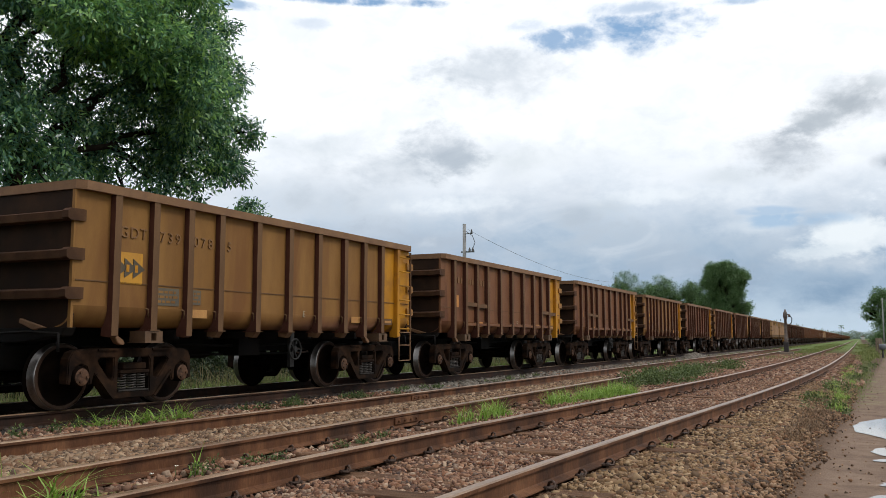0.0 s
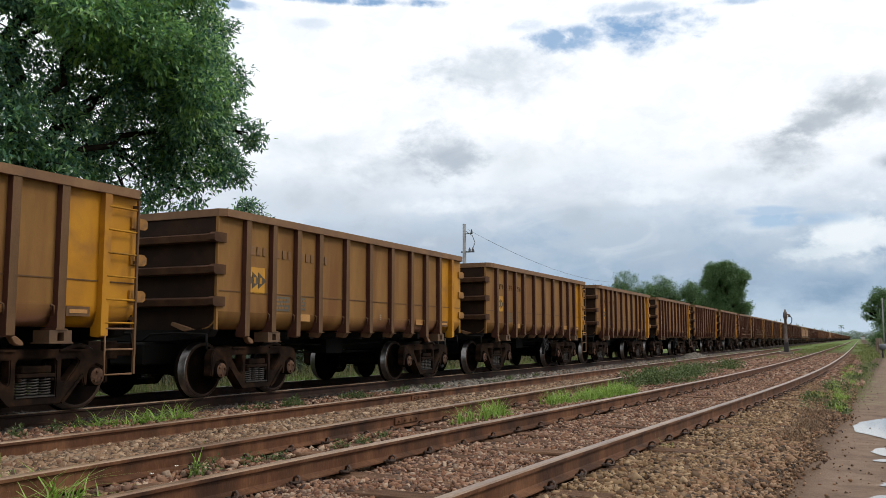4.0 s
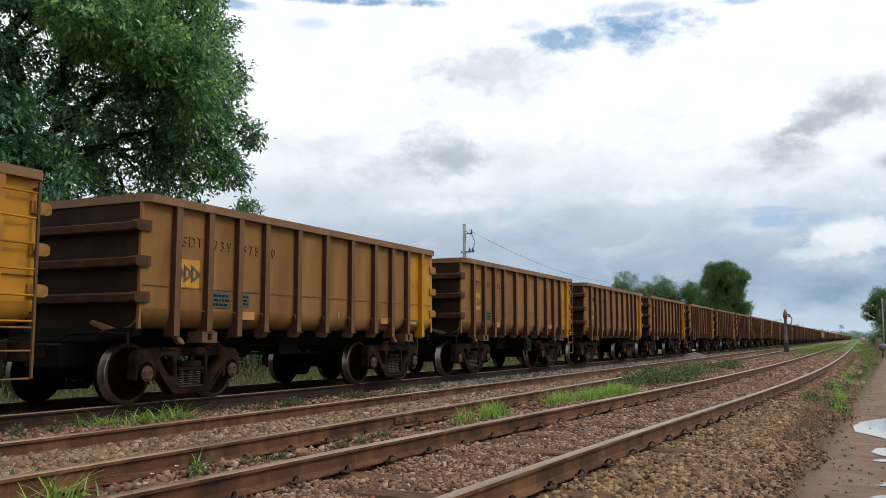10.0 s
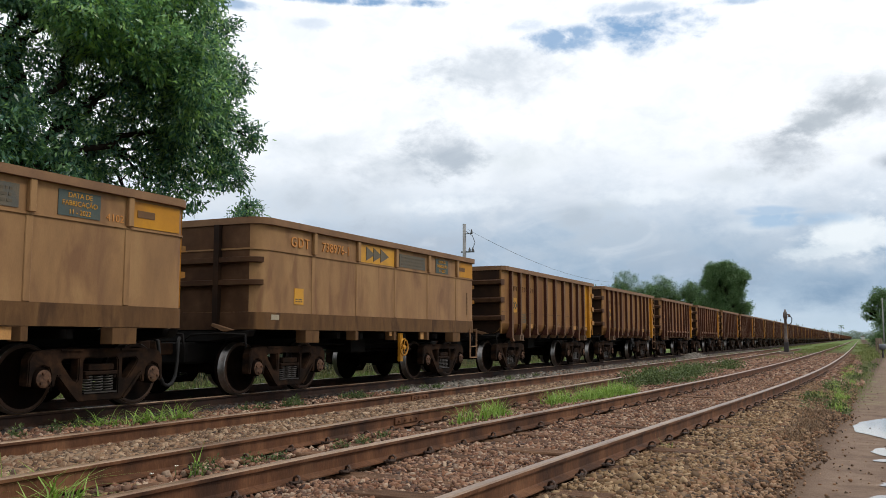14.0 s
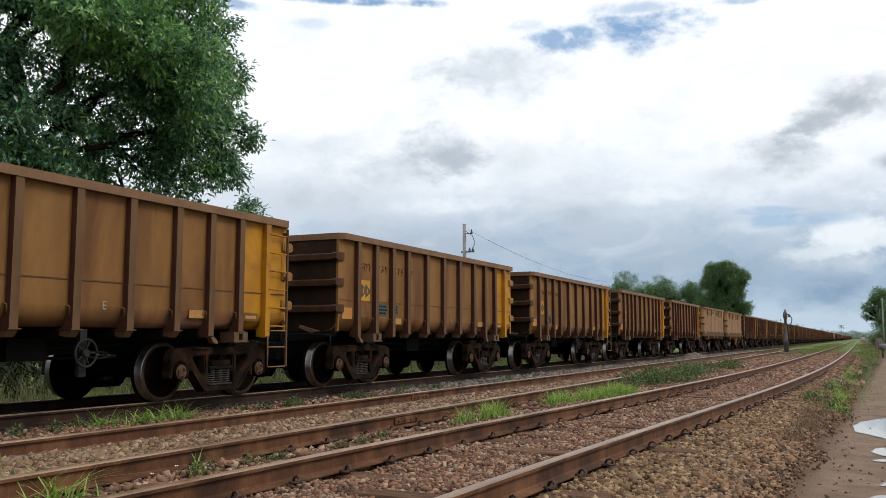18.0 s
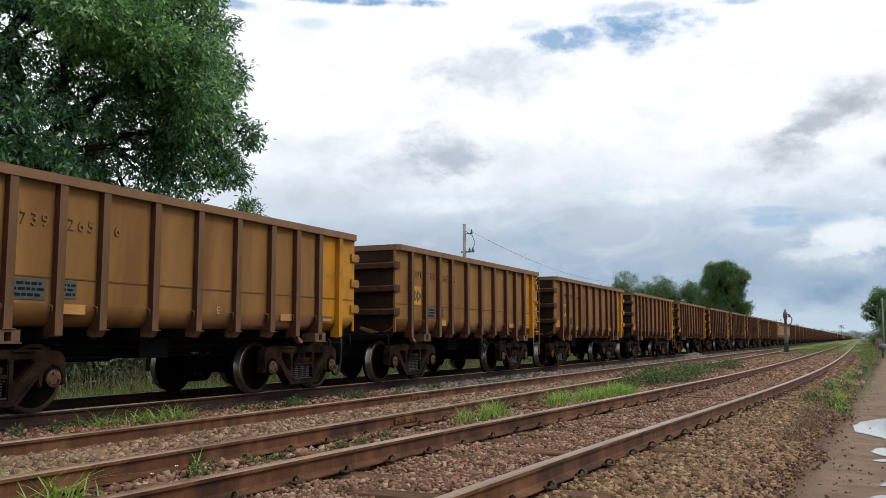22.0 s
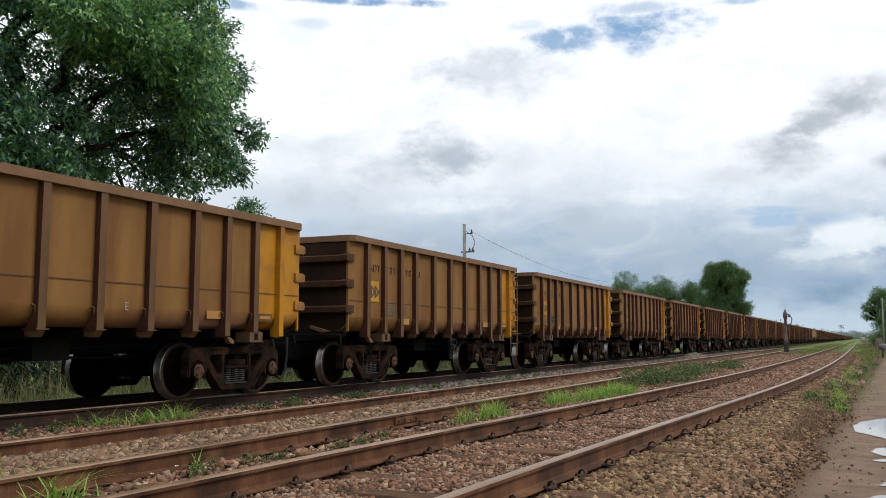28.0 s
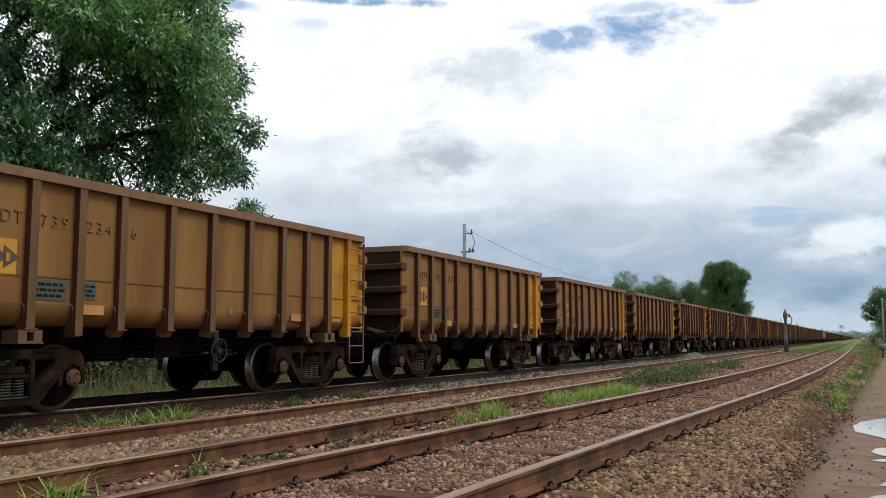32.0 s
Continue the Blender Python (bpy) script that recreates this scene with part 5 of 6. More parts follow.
def build_train():
    protos = {}
    place = lambda k: pose(berth(k), far_line(0), RAIL)
    for k in range(86, -44, -1):
        if k in (9, 10, 23, 24, -18, -19):
            kind = ("smooth", k % 2 == 0)
        elif k > 14:
            kind = ("distant",)
        elif k > 5:
            kind = ("far",)
        else:
            paint = "rust" if k in (1, 2) else ("tan" if k > -14 else "brown" if k > -28 else "tan") if k < 0 else ("tan", "", "", "brown", "rust", "brown")[k]
            kind = ("ladder" if k % 2 == 0 else "plain", paint, "" if k in (1, 2) else "faded" if (k >= -20 and k not in (-12, -13)) or k in (-36, -37) else "teal", "patched" if k in (1, 2) else "sill" if k in (-14, -15) else "")
        if kind not in protos:
            protos[kind] = smooth_gondola(kind[1]) if kind[0] == "smooth" else far_gondola() if kind[0] == "far" else distant_gondola() if kind[0] == "distant" else gondola(*kind)
            w = protos[kind]
            lab = {"smooth": "dusty brown flush-sided ore gondola with orange top band", "far": "rusty brown ribbed ore gondola with yellow end", "distant": "distant rusty brown ore gondola with yellow end"}.get(kind[0])
            if not lab:
                tone = {"tan": "dusty tan", "brown": "brown", "rust": "rusty red-brown"}[kind[1]]
                lab = tone + " ribbed ore gondola" + (" with welded patches, yellow end" if kind[3] == "patched" else " with yellow end panel") + (" and ladder" if kind[0] == "ladder" else "")
            tagged(w, lab, "freight wagon", "wagons of the ore train")
            w.matrix_basis = place(k)
        else:
            w = copy_thing(protos[kind], place(k))
        TRAIN.append((w, k, kind[0] not in ("far", "distant")))
    for w, k, near in TRAIN:
        if k in (9, 10, 23, 24, -18, -19):
            if k < 0:
                lettering("GDT", 0.23, 0.008, M["orange"], w, pose(-3.10, -1.50, 2.35, 90, 0, 0), "number_lettering", 1.2)
                lettering("738975-2" if k == -19 else "738976-1", 0.22, 0.008, M["orange"], w, pose(-2.0, -1.50, 2.35, 90, 0, 0), "number_lettering", 1.1)
                for txt, z in (("DATA DE", 2.505), ("FABRICAÇÃO", 2.41), ("11 - 2022", 2.31)):
                    lettering(txt, 0.085, 0.003, M["plate_yellow"], w, pose(2.31, -1.504, z, 90, 0, 0), "date_lettering")
                if k == -19:
                    lettering("4102", 0.13, 0.004, M["orange"], w, pose(2.86, -1.495, 2.30, 90, 0, 0), "number_lettering", 1.1)
        elif near:
            number_wagon(w, k)


build_train()


# ---------------- plants ----------------
def leaf_cloud(blobs, twigs, per_twig, length, spread, seed, droop=0.5, width=0.38, face=0.0):
    """Leaves as folded quads, gathered on twigs scattered through ellipsoid blobs (x, y, z, radius, flattening)."""
    rng = np.random.default_rng(seed)
    vol = np.array([b[3] ** 2 for b in blobs])
    pick = rng.choice(len(blobs), twigs, p=vol / vol.sum())
    B = np.array([b[:3] for b in blobs])[pick]
    R = np.array([b[3] for b in blobs])[pick]
    S = np.array([b[4] if len(b) > 4 else 1.0 for b in blobs])[pick]
    d = rng.normal(size=(twigs, 3))
    d /= np.linalg.norm(d, axis=1)[:, None]
    rad = R * (0.6 + 0.47 * rng.random(twigs) ** 0.7)
    tip = B + d * rad[:, None] * np.stack([np.ones(twigs), np.ones(twigs) * 1.1, S], 1)
    c = np.repeat(tip, per_twig, 0)
    out = np.repeat(d, per_twig, 0)
    n = len(c)
    c = c + rng.normal(size=(n, 3)) * spread * np.array([1, 1, 0.8])
    dirs = out * 0.7 + rng.normal(size=(n, 3)) * 0.7
    dirs[:, 2] -= droop
    dirs /= np.linalg.norm(dirs, axis=1)[:, None]
    up = rng.normal(size=(n, 3)) * 0.5 + np.array([0, 0, 1.0]) + out * face
    side = np.cross(dirs, up)
    side /= np.linalg.norm(side, axis=1)[:, None] + 1e-9
    nor = np.cross(side, dirs)
    L = length * (0.65 + 0.7 * rng.random(n))[:, None]
    W = L * width * 0.5
    v = np.stack([c, c + dirs * L * 0.45 + side * W + nor * W * 0.35, c + dirs * L, c + dirs * L * 0.45 - side * W + nor * W * 0.35], 1).reshape(-1, 3)
    f = np.arange(4 * n).reshape(-1, 4)
    return v, f


def limb(bm, a, b, r0, r1, seed, wob=0.12, n=6):
    rnd = random.Random(seed)
    a, b = Vector(a), Vector(b)
    L = (b - a).length
    pts = [a.lerp(b, k / n) + (Vector((rnd.uniform(-1, 1), rnd.uniform(-1, 1), rnd.uniform(-0.5, 0.5))) * wob * L * (0.35 if 0 < k < n else 0.0)) for k in range(n + 1)]
    tube(bm, pts, r0, 7, taper=r1)
    return pts


SWAY = []          # foliage that the wind moves: (part, reach in metres)


def build_tree(label, base, fork, blobs, twigs, per_twig, leaf, spread, mat, seed, r=0.3, name="tree", group="", windy=False, boughs=()):
    tree = new(name)
    tagged(tree, label, "tree", group)
    bx, by, bz = base
    bm = bmesh.new()
    limb(bm, (bx, by, bz), fork, r, r * 0.7, seed, 0.05, 8)
    part("trunk", bm, M["bark"], tree)
    hubs = [Vector(h) for h in boughs]
    for i, h in enumerate(hubs):
        bm = bmesh.new()
        limb(bm, fork, h, r * (0.55 if i < 2 else 0.3), r * (0.35 if i < 2 else 0.2), seed + 40 + i, 0.16, 7)
        part("limb", bm, M["bark"], tree)
    for i, b in enumerate(blobs):
        bm = bmesh.new()
        root = min(hubs, key=lambda h: (h - Vector(b[:3])).length) if hubs else fork
        pts = limb(bm, root, b[:3], r * (0.2 if windy else 0.5), 0.02, seed + i, 0.16, 7)
        rnd = random.Random(seed * 7 + i)
        for k in (3, 4, 5, 6):
            q = Vector(b[:3]) + Vector((rnd.uniform(-1, 1), rnd.uniform(-1, 1), rnd.uniform(-0.6, 1))) * b[3] * 0.8
            limb(bm, pts[k], q, r * (0.08 if windy else 0.14), 0.010, seed * 3 + i * 5 + k, 0.1, 4)
        part("limb", bm, M["bark"], tree)
    if windy:
        total = sum(b[3] ** 2 for b in blobs)
        for i, b in enumerate(blobs):
            rnd, lumps, n = random.Random(seed + i), [b], max(8, round(twigs * b[3] ** 2 / total * (b[5] if len(b) > 5 else 1.0)))
            if b[3] > 0.7:
                # leafy masses round a sparse, shaded heart
                lumps = [(b[0], b[1], b[2], b[3] * 0.45, 1.0)]
                for q in range(9):
                    z = 1 - 2 * (q + 0.5) / 9
                    a, h = 2.4 * q + rnd.uniform(-0.4, 0.4), math.sqrt(1 - z * z)
                    lumps.append((b[0] + h * math.cos(a) * b[3] * 0.74, b[1] + h * math.sin(a) * b[3] * 0.76, b[2] + z * b[3] * 0.74, b[3] * rnd.uniform(0.36, 0.52), 0.85))
            v, f = leaf_cloud(lumps, n, per_twig, leaf, spread, seed + 100 + i, droop=0.5, width=0.37, face=0.9)
            # more brighter leaves on upper blobs, painting light on the crown
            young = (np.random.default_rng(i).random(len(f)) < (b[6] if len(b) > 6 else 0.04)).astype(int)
            c = new("foliage", fan_mesh("foliage", v - np.array(b[:3]), f, [mat, M["leaf_young_lit"]], young))
            c.parent, c.matrix_basis = tree, Matrix.Translation(b[:3])
            tagged(c, kind="stuff")
            SWAY.append((c, 0.10 if b[3] < 0.6 else 0.045 if b[3] < 1.3 else 0.025))
        return tree
    v, f = leaf_cloud(blobs, twigs, per_twig, leaf, spread, seed, face=0.6)
    crown = new("crown", fan_mesh("crown", v, f, [mat]))
    crown.parent = tree
    tagged(crown, kind="stuff")
    return tree


def build_trees():
    # x, y, z, radius, flattening, density, share of brighter young leaves that paint in light
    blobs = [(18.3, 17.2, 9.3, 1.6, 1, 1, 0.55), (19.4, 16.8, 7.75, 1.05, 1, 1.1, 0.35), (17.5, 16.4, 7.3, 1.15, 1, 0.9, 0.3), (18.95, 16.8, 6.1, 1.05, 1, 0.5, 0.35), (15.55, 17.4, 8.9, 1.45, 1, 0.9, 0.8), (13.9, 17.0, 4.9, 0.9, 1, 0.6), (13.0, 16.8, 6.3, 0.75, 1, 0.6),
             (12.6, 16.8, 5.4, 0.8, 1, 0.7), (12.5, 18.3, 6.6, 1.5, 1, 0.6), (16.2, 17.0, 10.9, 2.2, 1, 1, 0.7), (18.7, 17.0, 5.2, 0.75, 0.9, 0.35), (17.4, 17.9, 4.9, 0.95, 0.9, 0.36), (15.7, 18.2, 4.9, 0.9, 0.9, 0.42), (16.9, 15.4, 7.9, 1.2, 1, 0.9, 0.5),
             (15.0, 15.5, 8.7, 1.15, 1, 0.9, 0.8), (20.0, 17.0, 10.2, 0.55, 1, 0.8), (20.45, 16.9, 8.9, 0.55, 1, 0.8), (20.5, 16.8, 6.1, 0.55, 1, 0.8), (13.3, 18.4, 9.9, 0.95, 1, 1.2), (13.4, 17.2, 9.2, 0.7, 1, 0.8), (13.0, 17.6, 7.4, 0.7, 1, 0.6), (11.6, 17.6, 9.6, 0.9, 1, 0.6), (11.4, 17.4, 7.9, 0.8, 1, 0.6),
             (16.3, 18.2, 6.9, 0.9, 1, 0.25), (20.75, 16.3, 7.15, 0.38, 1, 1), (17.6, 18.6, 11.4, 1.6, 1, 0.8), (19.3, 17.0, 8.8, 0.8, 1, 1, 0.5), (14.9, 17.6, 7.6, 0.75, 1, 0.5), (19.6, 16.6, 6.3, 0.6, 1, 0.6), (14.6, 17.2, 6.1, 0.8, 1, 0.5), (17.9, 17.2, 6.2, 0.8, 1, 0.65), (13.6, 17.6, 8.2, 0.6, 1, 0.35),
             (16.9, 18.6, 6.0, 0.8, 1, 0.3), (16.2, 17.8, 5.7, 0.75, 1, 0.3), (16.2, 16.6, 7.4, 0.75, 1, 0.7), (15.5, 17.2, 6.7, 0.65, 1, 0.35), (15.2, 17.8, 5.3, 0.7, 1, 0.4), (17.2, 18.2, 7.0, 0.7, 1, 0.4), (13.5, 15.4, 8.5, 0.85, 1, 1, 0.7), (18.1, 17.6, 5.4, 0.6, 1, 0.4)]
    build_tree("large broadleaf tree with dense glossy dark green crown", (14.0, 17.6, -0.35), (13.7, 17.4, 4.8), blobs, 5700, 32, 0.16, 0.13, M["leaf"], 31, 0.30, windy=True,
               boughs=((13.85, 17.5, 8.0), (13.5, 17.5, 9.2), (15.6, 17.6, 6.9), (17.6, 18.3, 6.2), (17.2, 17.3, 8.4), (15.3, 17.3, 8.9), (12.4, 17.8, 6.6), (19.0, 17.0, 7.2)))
    build_tree("slender young tree showing a leafy top above the train", (23.6, 18.6, -0.35), (23.4, 18.3, 4.2), [(23.3, 18.1, 5.15, 0.36, 1), (23.0, 18.0, 5.45, 0.2, 1), (22.7, 18.0, 4.85, 0.34, 1), (23.5, 18.1, 4.7, 0.4, 1)], 95, 22, 0.14, 0.11, M["leaf"], 37, 0.06, windy=True)
    far = [((92.0, 25.0), [(92, 27.5, 4.2, 2.6), (91, 24.5, 4.8, 2.4), (92, 21.6, 5.2, 2.6), (93, 19.0, 5.2, 2.4), (93.5, 16.6, 4.9, 2.2), (93.6, 14.6, 5.0, 1.7)], "broad green trees in a clump behind the line"),
           ((89.5, 11.9), [(89.3, 12.6, 6.9, 1.35), (89.3, 10.9, 7.3, 1.3), (89.3, 11.6, 7.6, 1.0), (89.5, 13.0, 5.4, 1.4), (89.2, 11.5, 5.4, 1.4), (89.4, 10.3, 3.9, 0.95), (89.4, 11.6, 3.9, 1.3), (89.4, 13.5, 4.0, 1.2), (89.3, 10.0, 6.8, 0.7)], "rounded dark green tree standing above the train"),
           ((96.0, 31.5), [(96, 33, 3.2, 2.2), (95, 30, 3.8, 2.2), (97, 36, 3.0, 2.2)], "low green trees behind the line")]
    rl = random.Random(77)

    def lumps(bl, n, k=0.55):
        out = []
        for bx, by, bz, br in bl:
            for q in range(n):
                d = Vector((rl.gauss(0, 1), rl.gauss(0, 1), rl.gauss(0, 1))).normalized()
                out.append((bx + d.x * br * 0.62, by + d.y * br * 0.62, bz + d.z * br * 0.62, br * rl.uniform(0.35, k), 1.0))
        return out
    for i, ((x, y), bl, lab) in enumerate(far):
        build_tree(lab, (x, y, -0.3), (x, y, 2.4), lumps(bl, 8, 0.5), 3600, 20, 0.17, 0.17, M["leaf_far"], 50 + i, 0.25)
    right = [((131, -3.0), [(130, -1.9, 5.7, 1.2), (130, -3.1, 6.6, 1.35), (131, -3.6, 5.0, 1.4), (131, -2.2, 4.2, 0.8), (130, -0.9, 5.0, 0.55), (130, -1.0, 4.0, 0.5)], "tall open-crowned tree beside the lane"),
             ((112, -4.0), [(112, -2.7, 2.9, 1.3), (112, -4.3, 3.8, 1.8), (111, -5.4, 5.2, 1.9), (110, -2.9, 1.5, 1.2), (113, -6.5, 3.0, 1.8), (112, -4.0, 1.5, 1.5), (111, -1.7, 0.9, 0.7)], "dense green bush beside the lane"),
             ((140, -7.0), [(140, -6.0, 5.2, 2.4), (141, -9.0, 5.6, 2.6), (140, -7.0, 2.5, 2.2)], "green trees behind the lane")]
    for i, ((x, y), bl, lab) in enumerate(right):
        build_tree(lab, (x, y, -0.2), (x, y, 3.0 if i == 0 else 1.4), lumps(bl, 6), (700, 1500, 1500)[i], 18, 0.20, 0.22, M["leaf_far"], 70 + i, 0.16)
    # distant belt of trees along the line
    rng = np.random.default_rng(5)
    bl = []
    for k in range(70):
        t = rng.random()
        x = 250 + 320 * t
        y = 24 - 9.0 * t + rng.uniform(-1.0, 3.5) + (rng.uniform(0, 40) if rng.random() < 0.5 else 0)
        bl.append((x, y, rng.uniform(1.0, 2.8), rng.uniform(1.8, 3.0), 1.0))
    for k in range(50):
        bl.append((rng.uniform(480, 700), rng.uniform(-75, -9), rng.uniform(1.0, 3.0), rng.uniform(2.5, 4.0), 1.0))
    for k in range(60):
        bl.append((rng.uniform(110, 260), rng.uniform(34, 110), rng.uniform(1.0, 2.6), rng.uniform(2.0, 3.6), 1.0))
    for k in range(26):
        bl.append((rng.uniform(1350, 1600), -40 + 3.0 * k + rng.uniform(-3, 3), rng.uniform(2.0, 7.0), rng.uniform(5.0, 8.0), 1.0))
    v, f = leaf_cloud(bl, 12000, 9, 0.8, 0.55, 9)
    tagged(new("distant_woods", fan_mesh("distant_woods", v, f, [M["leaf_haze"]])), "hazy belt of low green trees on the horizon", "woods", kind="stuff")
    # palm standing out of the belt
    palm = new("palm_tree")
    tagged(palm, "small distant palm with a ragged round head", "tree")
    top = Vector((420, 7.2, 6.0))
    bm = bmesh.new()
    limb(bm, (420, 7.5, -0.2), top, 0.14, 0.10, 3, 0.02, 5)
    part("trunk", bm, M["bark"], palm)
    for k in range(14):
        a = 2 * math.pi * k / 14 + 0.2 * (k % 3)
        rise = 1.5 if k % 2 else 0.6
        bm = bmesh.new()
        w = Vector((-math.sin(a), math.cos(a), 0.5))
        pts = [top + Vector((math.cos(a) * s, math.sin(a) * s, rise * s - 0.85 * s * s)) for s in (0, 0.3, 0.6, 0.9, 1.2, 1.5)]
        vs = [(bm.verts.new(p + w * h), bm.verts.new(p - w * h)) for p, h in zip(pts, (0.03, 0.13, 0.17, 0.15, 0.10, 0.02))]
        for i in range(5):
            bm.faces.new((vs[i][0], vs[i + 1][0], vs[i + 1][1], vs[i][1]))
        part("frond", bm, M["leaf_far"], palm)


def blades(centres, count, height, lean, width, seed, seg=3):
    """Bent grass blades round centres (x, y, radius x, radius y, weight)."""
    rng = np.random.default_rng(seed)
    C = np.array(centres, float)
    pick = rng.choice(len(C), count, p=C[:, 4] / C[:, 4].sum())
    g = rng.normal(size=(count, 2)) * 0.5
    x, y = C[pick, 0] + g[:, 0] * C[pick, 2], C[pick, 1] + g[:, 1] * C[pick, 3]
    z = ground_z(x, y) - 0.01
    a = rng.random(count) * 2 * np.pi
    H = height * (0.45 + 0.75 * rng.random(count)) * np.exp(-0.35 * (g ** 2).sum(1))
    ln = lean * (0.2 + rng.random(count))
    dx, dy = np.cos(a), np.sin(a)
    w = width * (0.6 + 0.8 * rng.random(count))
    rows = []
    for k in range(seg + 1):
        t = k / seg
        px, py, pz = x + dx * ln * H * t * t, y + dy * ln * H * t * t, z + H * (t - 0.35 * ln * t * t)
        ww = w * (1 - 0.93 * t)
        rows += [np.stack([px - dy * ww, py + dx * ww, pz], 1), np.stack([px + dy * ww, py - dx * ww, pz], 1)]
    v = np.stack(rows, 1)
    n = 2 * (seg + 1)
    base = (np.arange(count) * n)[:, None]
    f = np.concatenate([base + np.array([[2 * k, 2 * k + 1, 2 * k + 3, 2 * k + 2]]) for k in range(seg)], 0)
    return v.reshape(-1, 3), f


def grass(label, centres, count, height, lean, width, mat, seed, name="grass_clump", category="grass"):
    v, f = blades(centres, count, height, lean, width, seed)
    return tagged(new(name, fan_mesh(name, v, f, [M[mat]])), label, category, kind="stuff")


def weeds(label, centres, twigs, leaf, mat, seed, name="weed_patch", h=0.16):
    rng = np.random.default_rng(seed)
    bl = []
    for cx, cy, rx, ry, wgt in centres:
        for k in range(max(1, int(wgt))):
            x, y = cx + rng.normal() * 0.5 * rx, cy + rng.normal() * 0.5 * ry
            bl.append((x, y, float(ground_z(x, y)) + h * 0.5, h, 0.9))
    v, f = leaf_cloud(bl, twigs, 8, leaf, h * 0.35, seed, -0.2, 0.5)
    return tagged(new(name, fan_mesh(name, v, f, [M[mat]])), label, "weeds", kind="stuff")


def build_grass():
    grass("bright green grass tuft between the tracks", [(10.85, 4.50, 0.6, 0.16, 1), (10.2, 4.56, 0.25, 0.1, 0.35), (11.3, 4.46, 0.2, 0.12, 0.5)], 260, 0.34, 1.0, 0.0085, "grass", 11)
    grass("bright green grass bank between the tracks", [(13.5, 4.45, 0.25, 0.16, 0.7), (14.0, 4.42, 0.3, 0.2, 0.9), (14.9, 4.32, 0.45, 0.22, 1.6), (15.6, 4.25, 0.4, 0.22, 2.0), (16.3, 4.15, 0.4, 0.22, 2.2), (16.9, 4.08, 0.3, 0.2, 1.2)], 1500, 0.34, 1.0, 0.0085, "grass", 12)
    weeds("low dark green weeds between the tracks", [(19.5, 4.45, 2.0, 0.4, 8), (22.5, 4.3, 2.4, 0.4, 9), (26.5, 4.1, 3.0, 0.4, 6), (31, 3.9, 3.5, 0.4, 5)], 1300, 0.065, "weed", 13, h=0.23)
    grass("long drooping grass tuft beside the rail", [(4.16, 4.74, 0.22, 0.12, 1)], 62, 0.40, 2.0, 0.010, "grass", 14)
    grass("long green grass tuft beside the rail", [(4.0, 5.05, 0.14, 0.10, 1)], 26, 0.40, 0.9, 0.007, "grass", 24)
    grass("green grass growing against the rusty rail", [(8.55, 8.14, 0.5, 0.12, 1.2), (9.05, 8.10, 0.22, 0.12, 0.9), (7.9, 8.3, 0.5, 0.12, 0.5)], 260, 0.34, 1.7, 0.011, "grass", 15)
    grass("small upright green weed in the ballast", [(5.45, 4.70, 0.06, 0.05, 1)], 16, 0.26, 0.8, 0.008, "grass", 16)
    grass("small green shoot beside the spring clips", [(8.75, 1.74, 0.05, 0.04, 1)], 10, 0.20, 0.8, 0.007, "grass", 17)
    weeds("sparse creeping weeds on the far ballast", [(6.8, 8.25, 0.8, 0.2, 3), (11.0, 8.05, 1.2, 0.2, 6), (13.5, 8.0, 1.5, 0.25, 8), (16, 8.0, 1.5, 0.25, 7), (20, 8.0, 2.0, 0.3, 7)], 520, 0.045, "weed", 18, h=0.08)
    weeds("tiny weeds along the middle ballast", [(6.2, 4.62, 0.5, 0.1, 4), (7.6, 4.55, 0.6, 0.12, 4), (5.6, 4.7, 0.3, 0.1, 2)], 130, 0.03, "weed", 19, h=0.06)
    # verge between the near track and the lane
    grass("green verge grass beside the lane", [(19.0, 0.45, 3.0, 0.35, 1.6), (24, 0.25, 4.5, 0.45, 2.2), (31, 0.1, 6, 0.55, 2.6), (42, -0.05, 9, 0.7, 2.6)], 4200, 0.11, 0.9, 0.007, "fieldgrass", 20, "verge_grass")
    weeds("mixed low weeds beside the lane", [(16.0, 0.55, 1.5, 0.3, 7), (21, 0.35, 2.5, 0.4, 9), (27, 0.2, 3.5, 0.4, 9), (36, 0.0, 6, 0.6, 10)], 380, 0.055, "weed", 21, h=0.12)
    grass("dead brown weed stalks on the gravel shoulder", [(12.0, 0.62, 0.7, 0.2, 1.2), (13.8, 0.6, 1.0, 0.25, 1.6), (16.5, 0.65, 1.3, 0.3, 1.2), (10.6, 0.72, 0.5, 0.2, 0.5), (19, 0.7, 1.6, 0.3, 0.8)], 2300, 0.20, 1.1, 0.0038, "deadweed", 22, "dead_weeds", "weeds")
    rng = np.random.default_rng(61)
    for k in range(16):
        x = 15.5 + 22 * rng.random() ** 1.2
        y = 0.62 - 0.018 * (x - 15) + rng.uniform(-0.25, 0.2)
        grass("bright green grass tuft on the lane verge", [(x, y, 0.25 + 0.02 * x, 0.16, 1)], 110, rng.uniform(0.12, 0.26), 0.7, 0.006, "grass", 300 + k)
    # grass beyond the far track
    c = [(x, 13.2 + 0.6 * math.sin(x), 2.2, 1.0, 1.0) for x in np.arange(6, 62, 2.0)]
    grass("tall green grass growing behind the far track", c, 14000, 0.5, 0.8, 0.014, "fieldgrass", 23, "tall_grass")
    c = [(x, 12.6 + 0.5 * math.sin(x * 2.1), 1.0, 0.7, 1.0) for x in np.arange(6, 60, 1.6)]
    grass("fresh green grass growing behind the far track", c, 7000, 0.42, 1.1, 0.012, "grass", 29, "tall_grass")
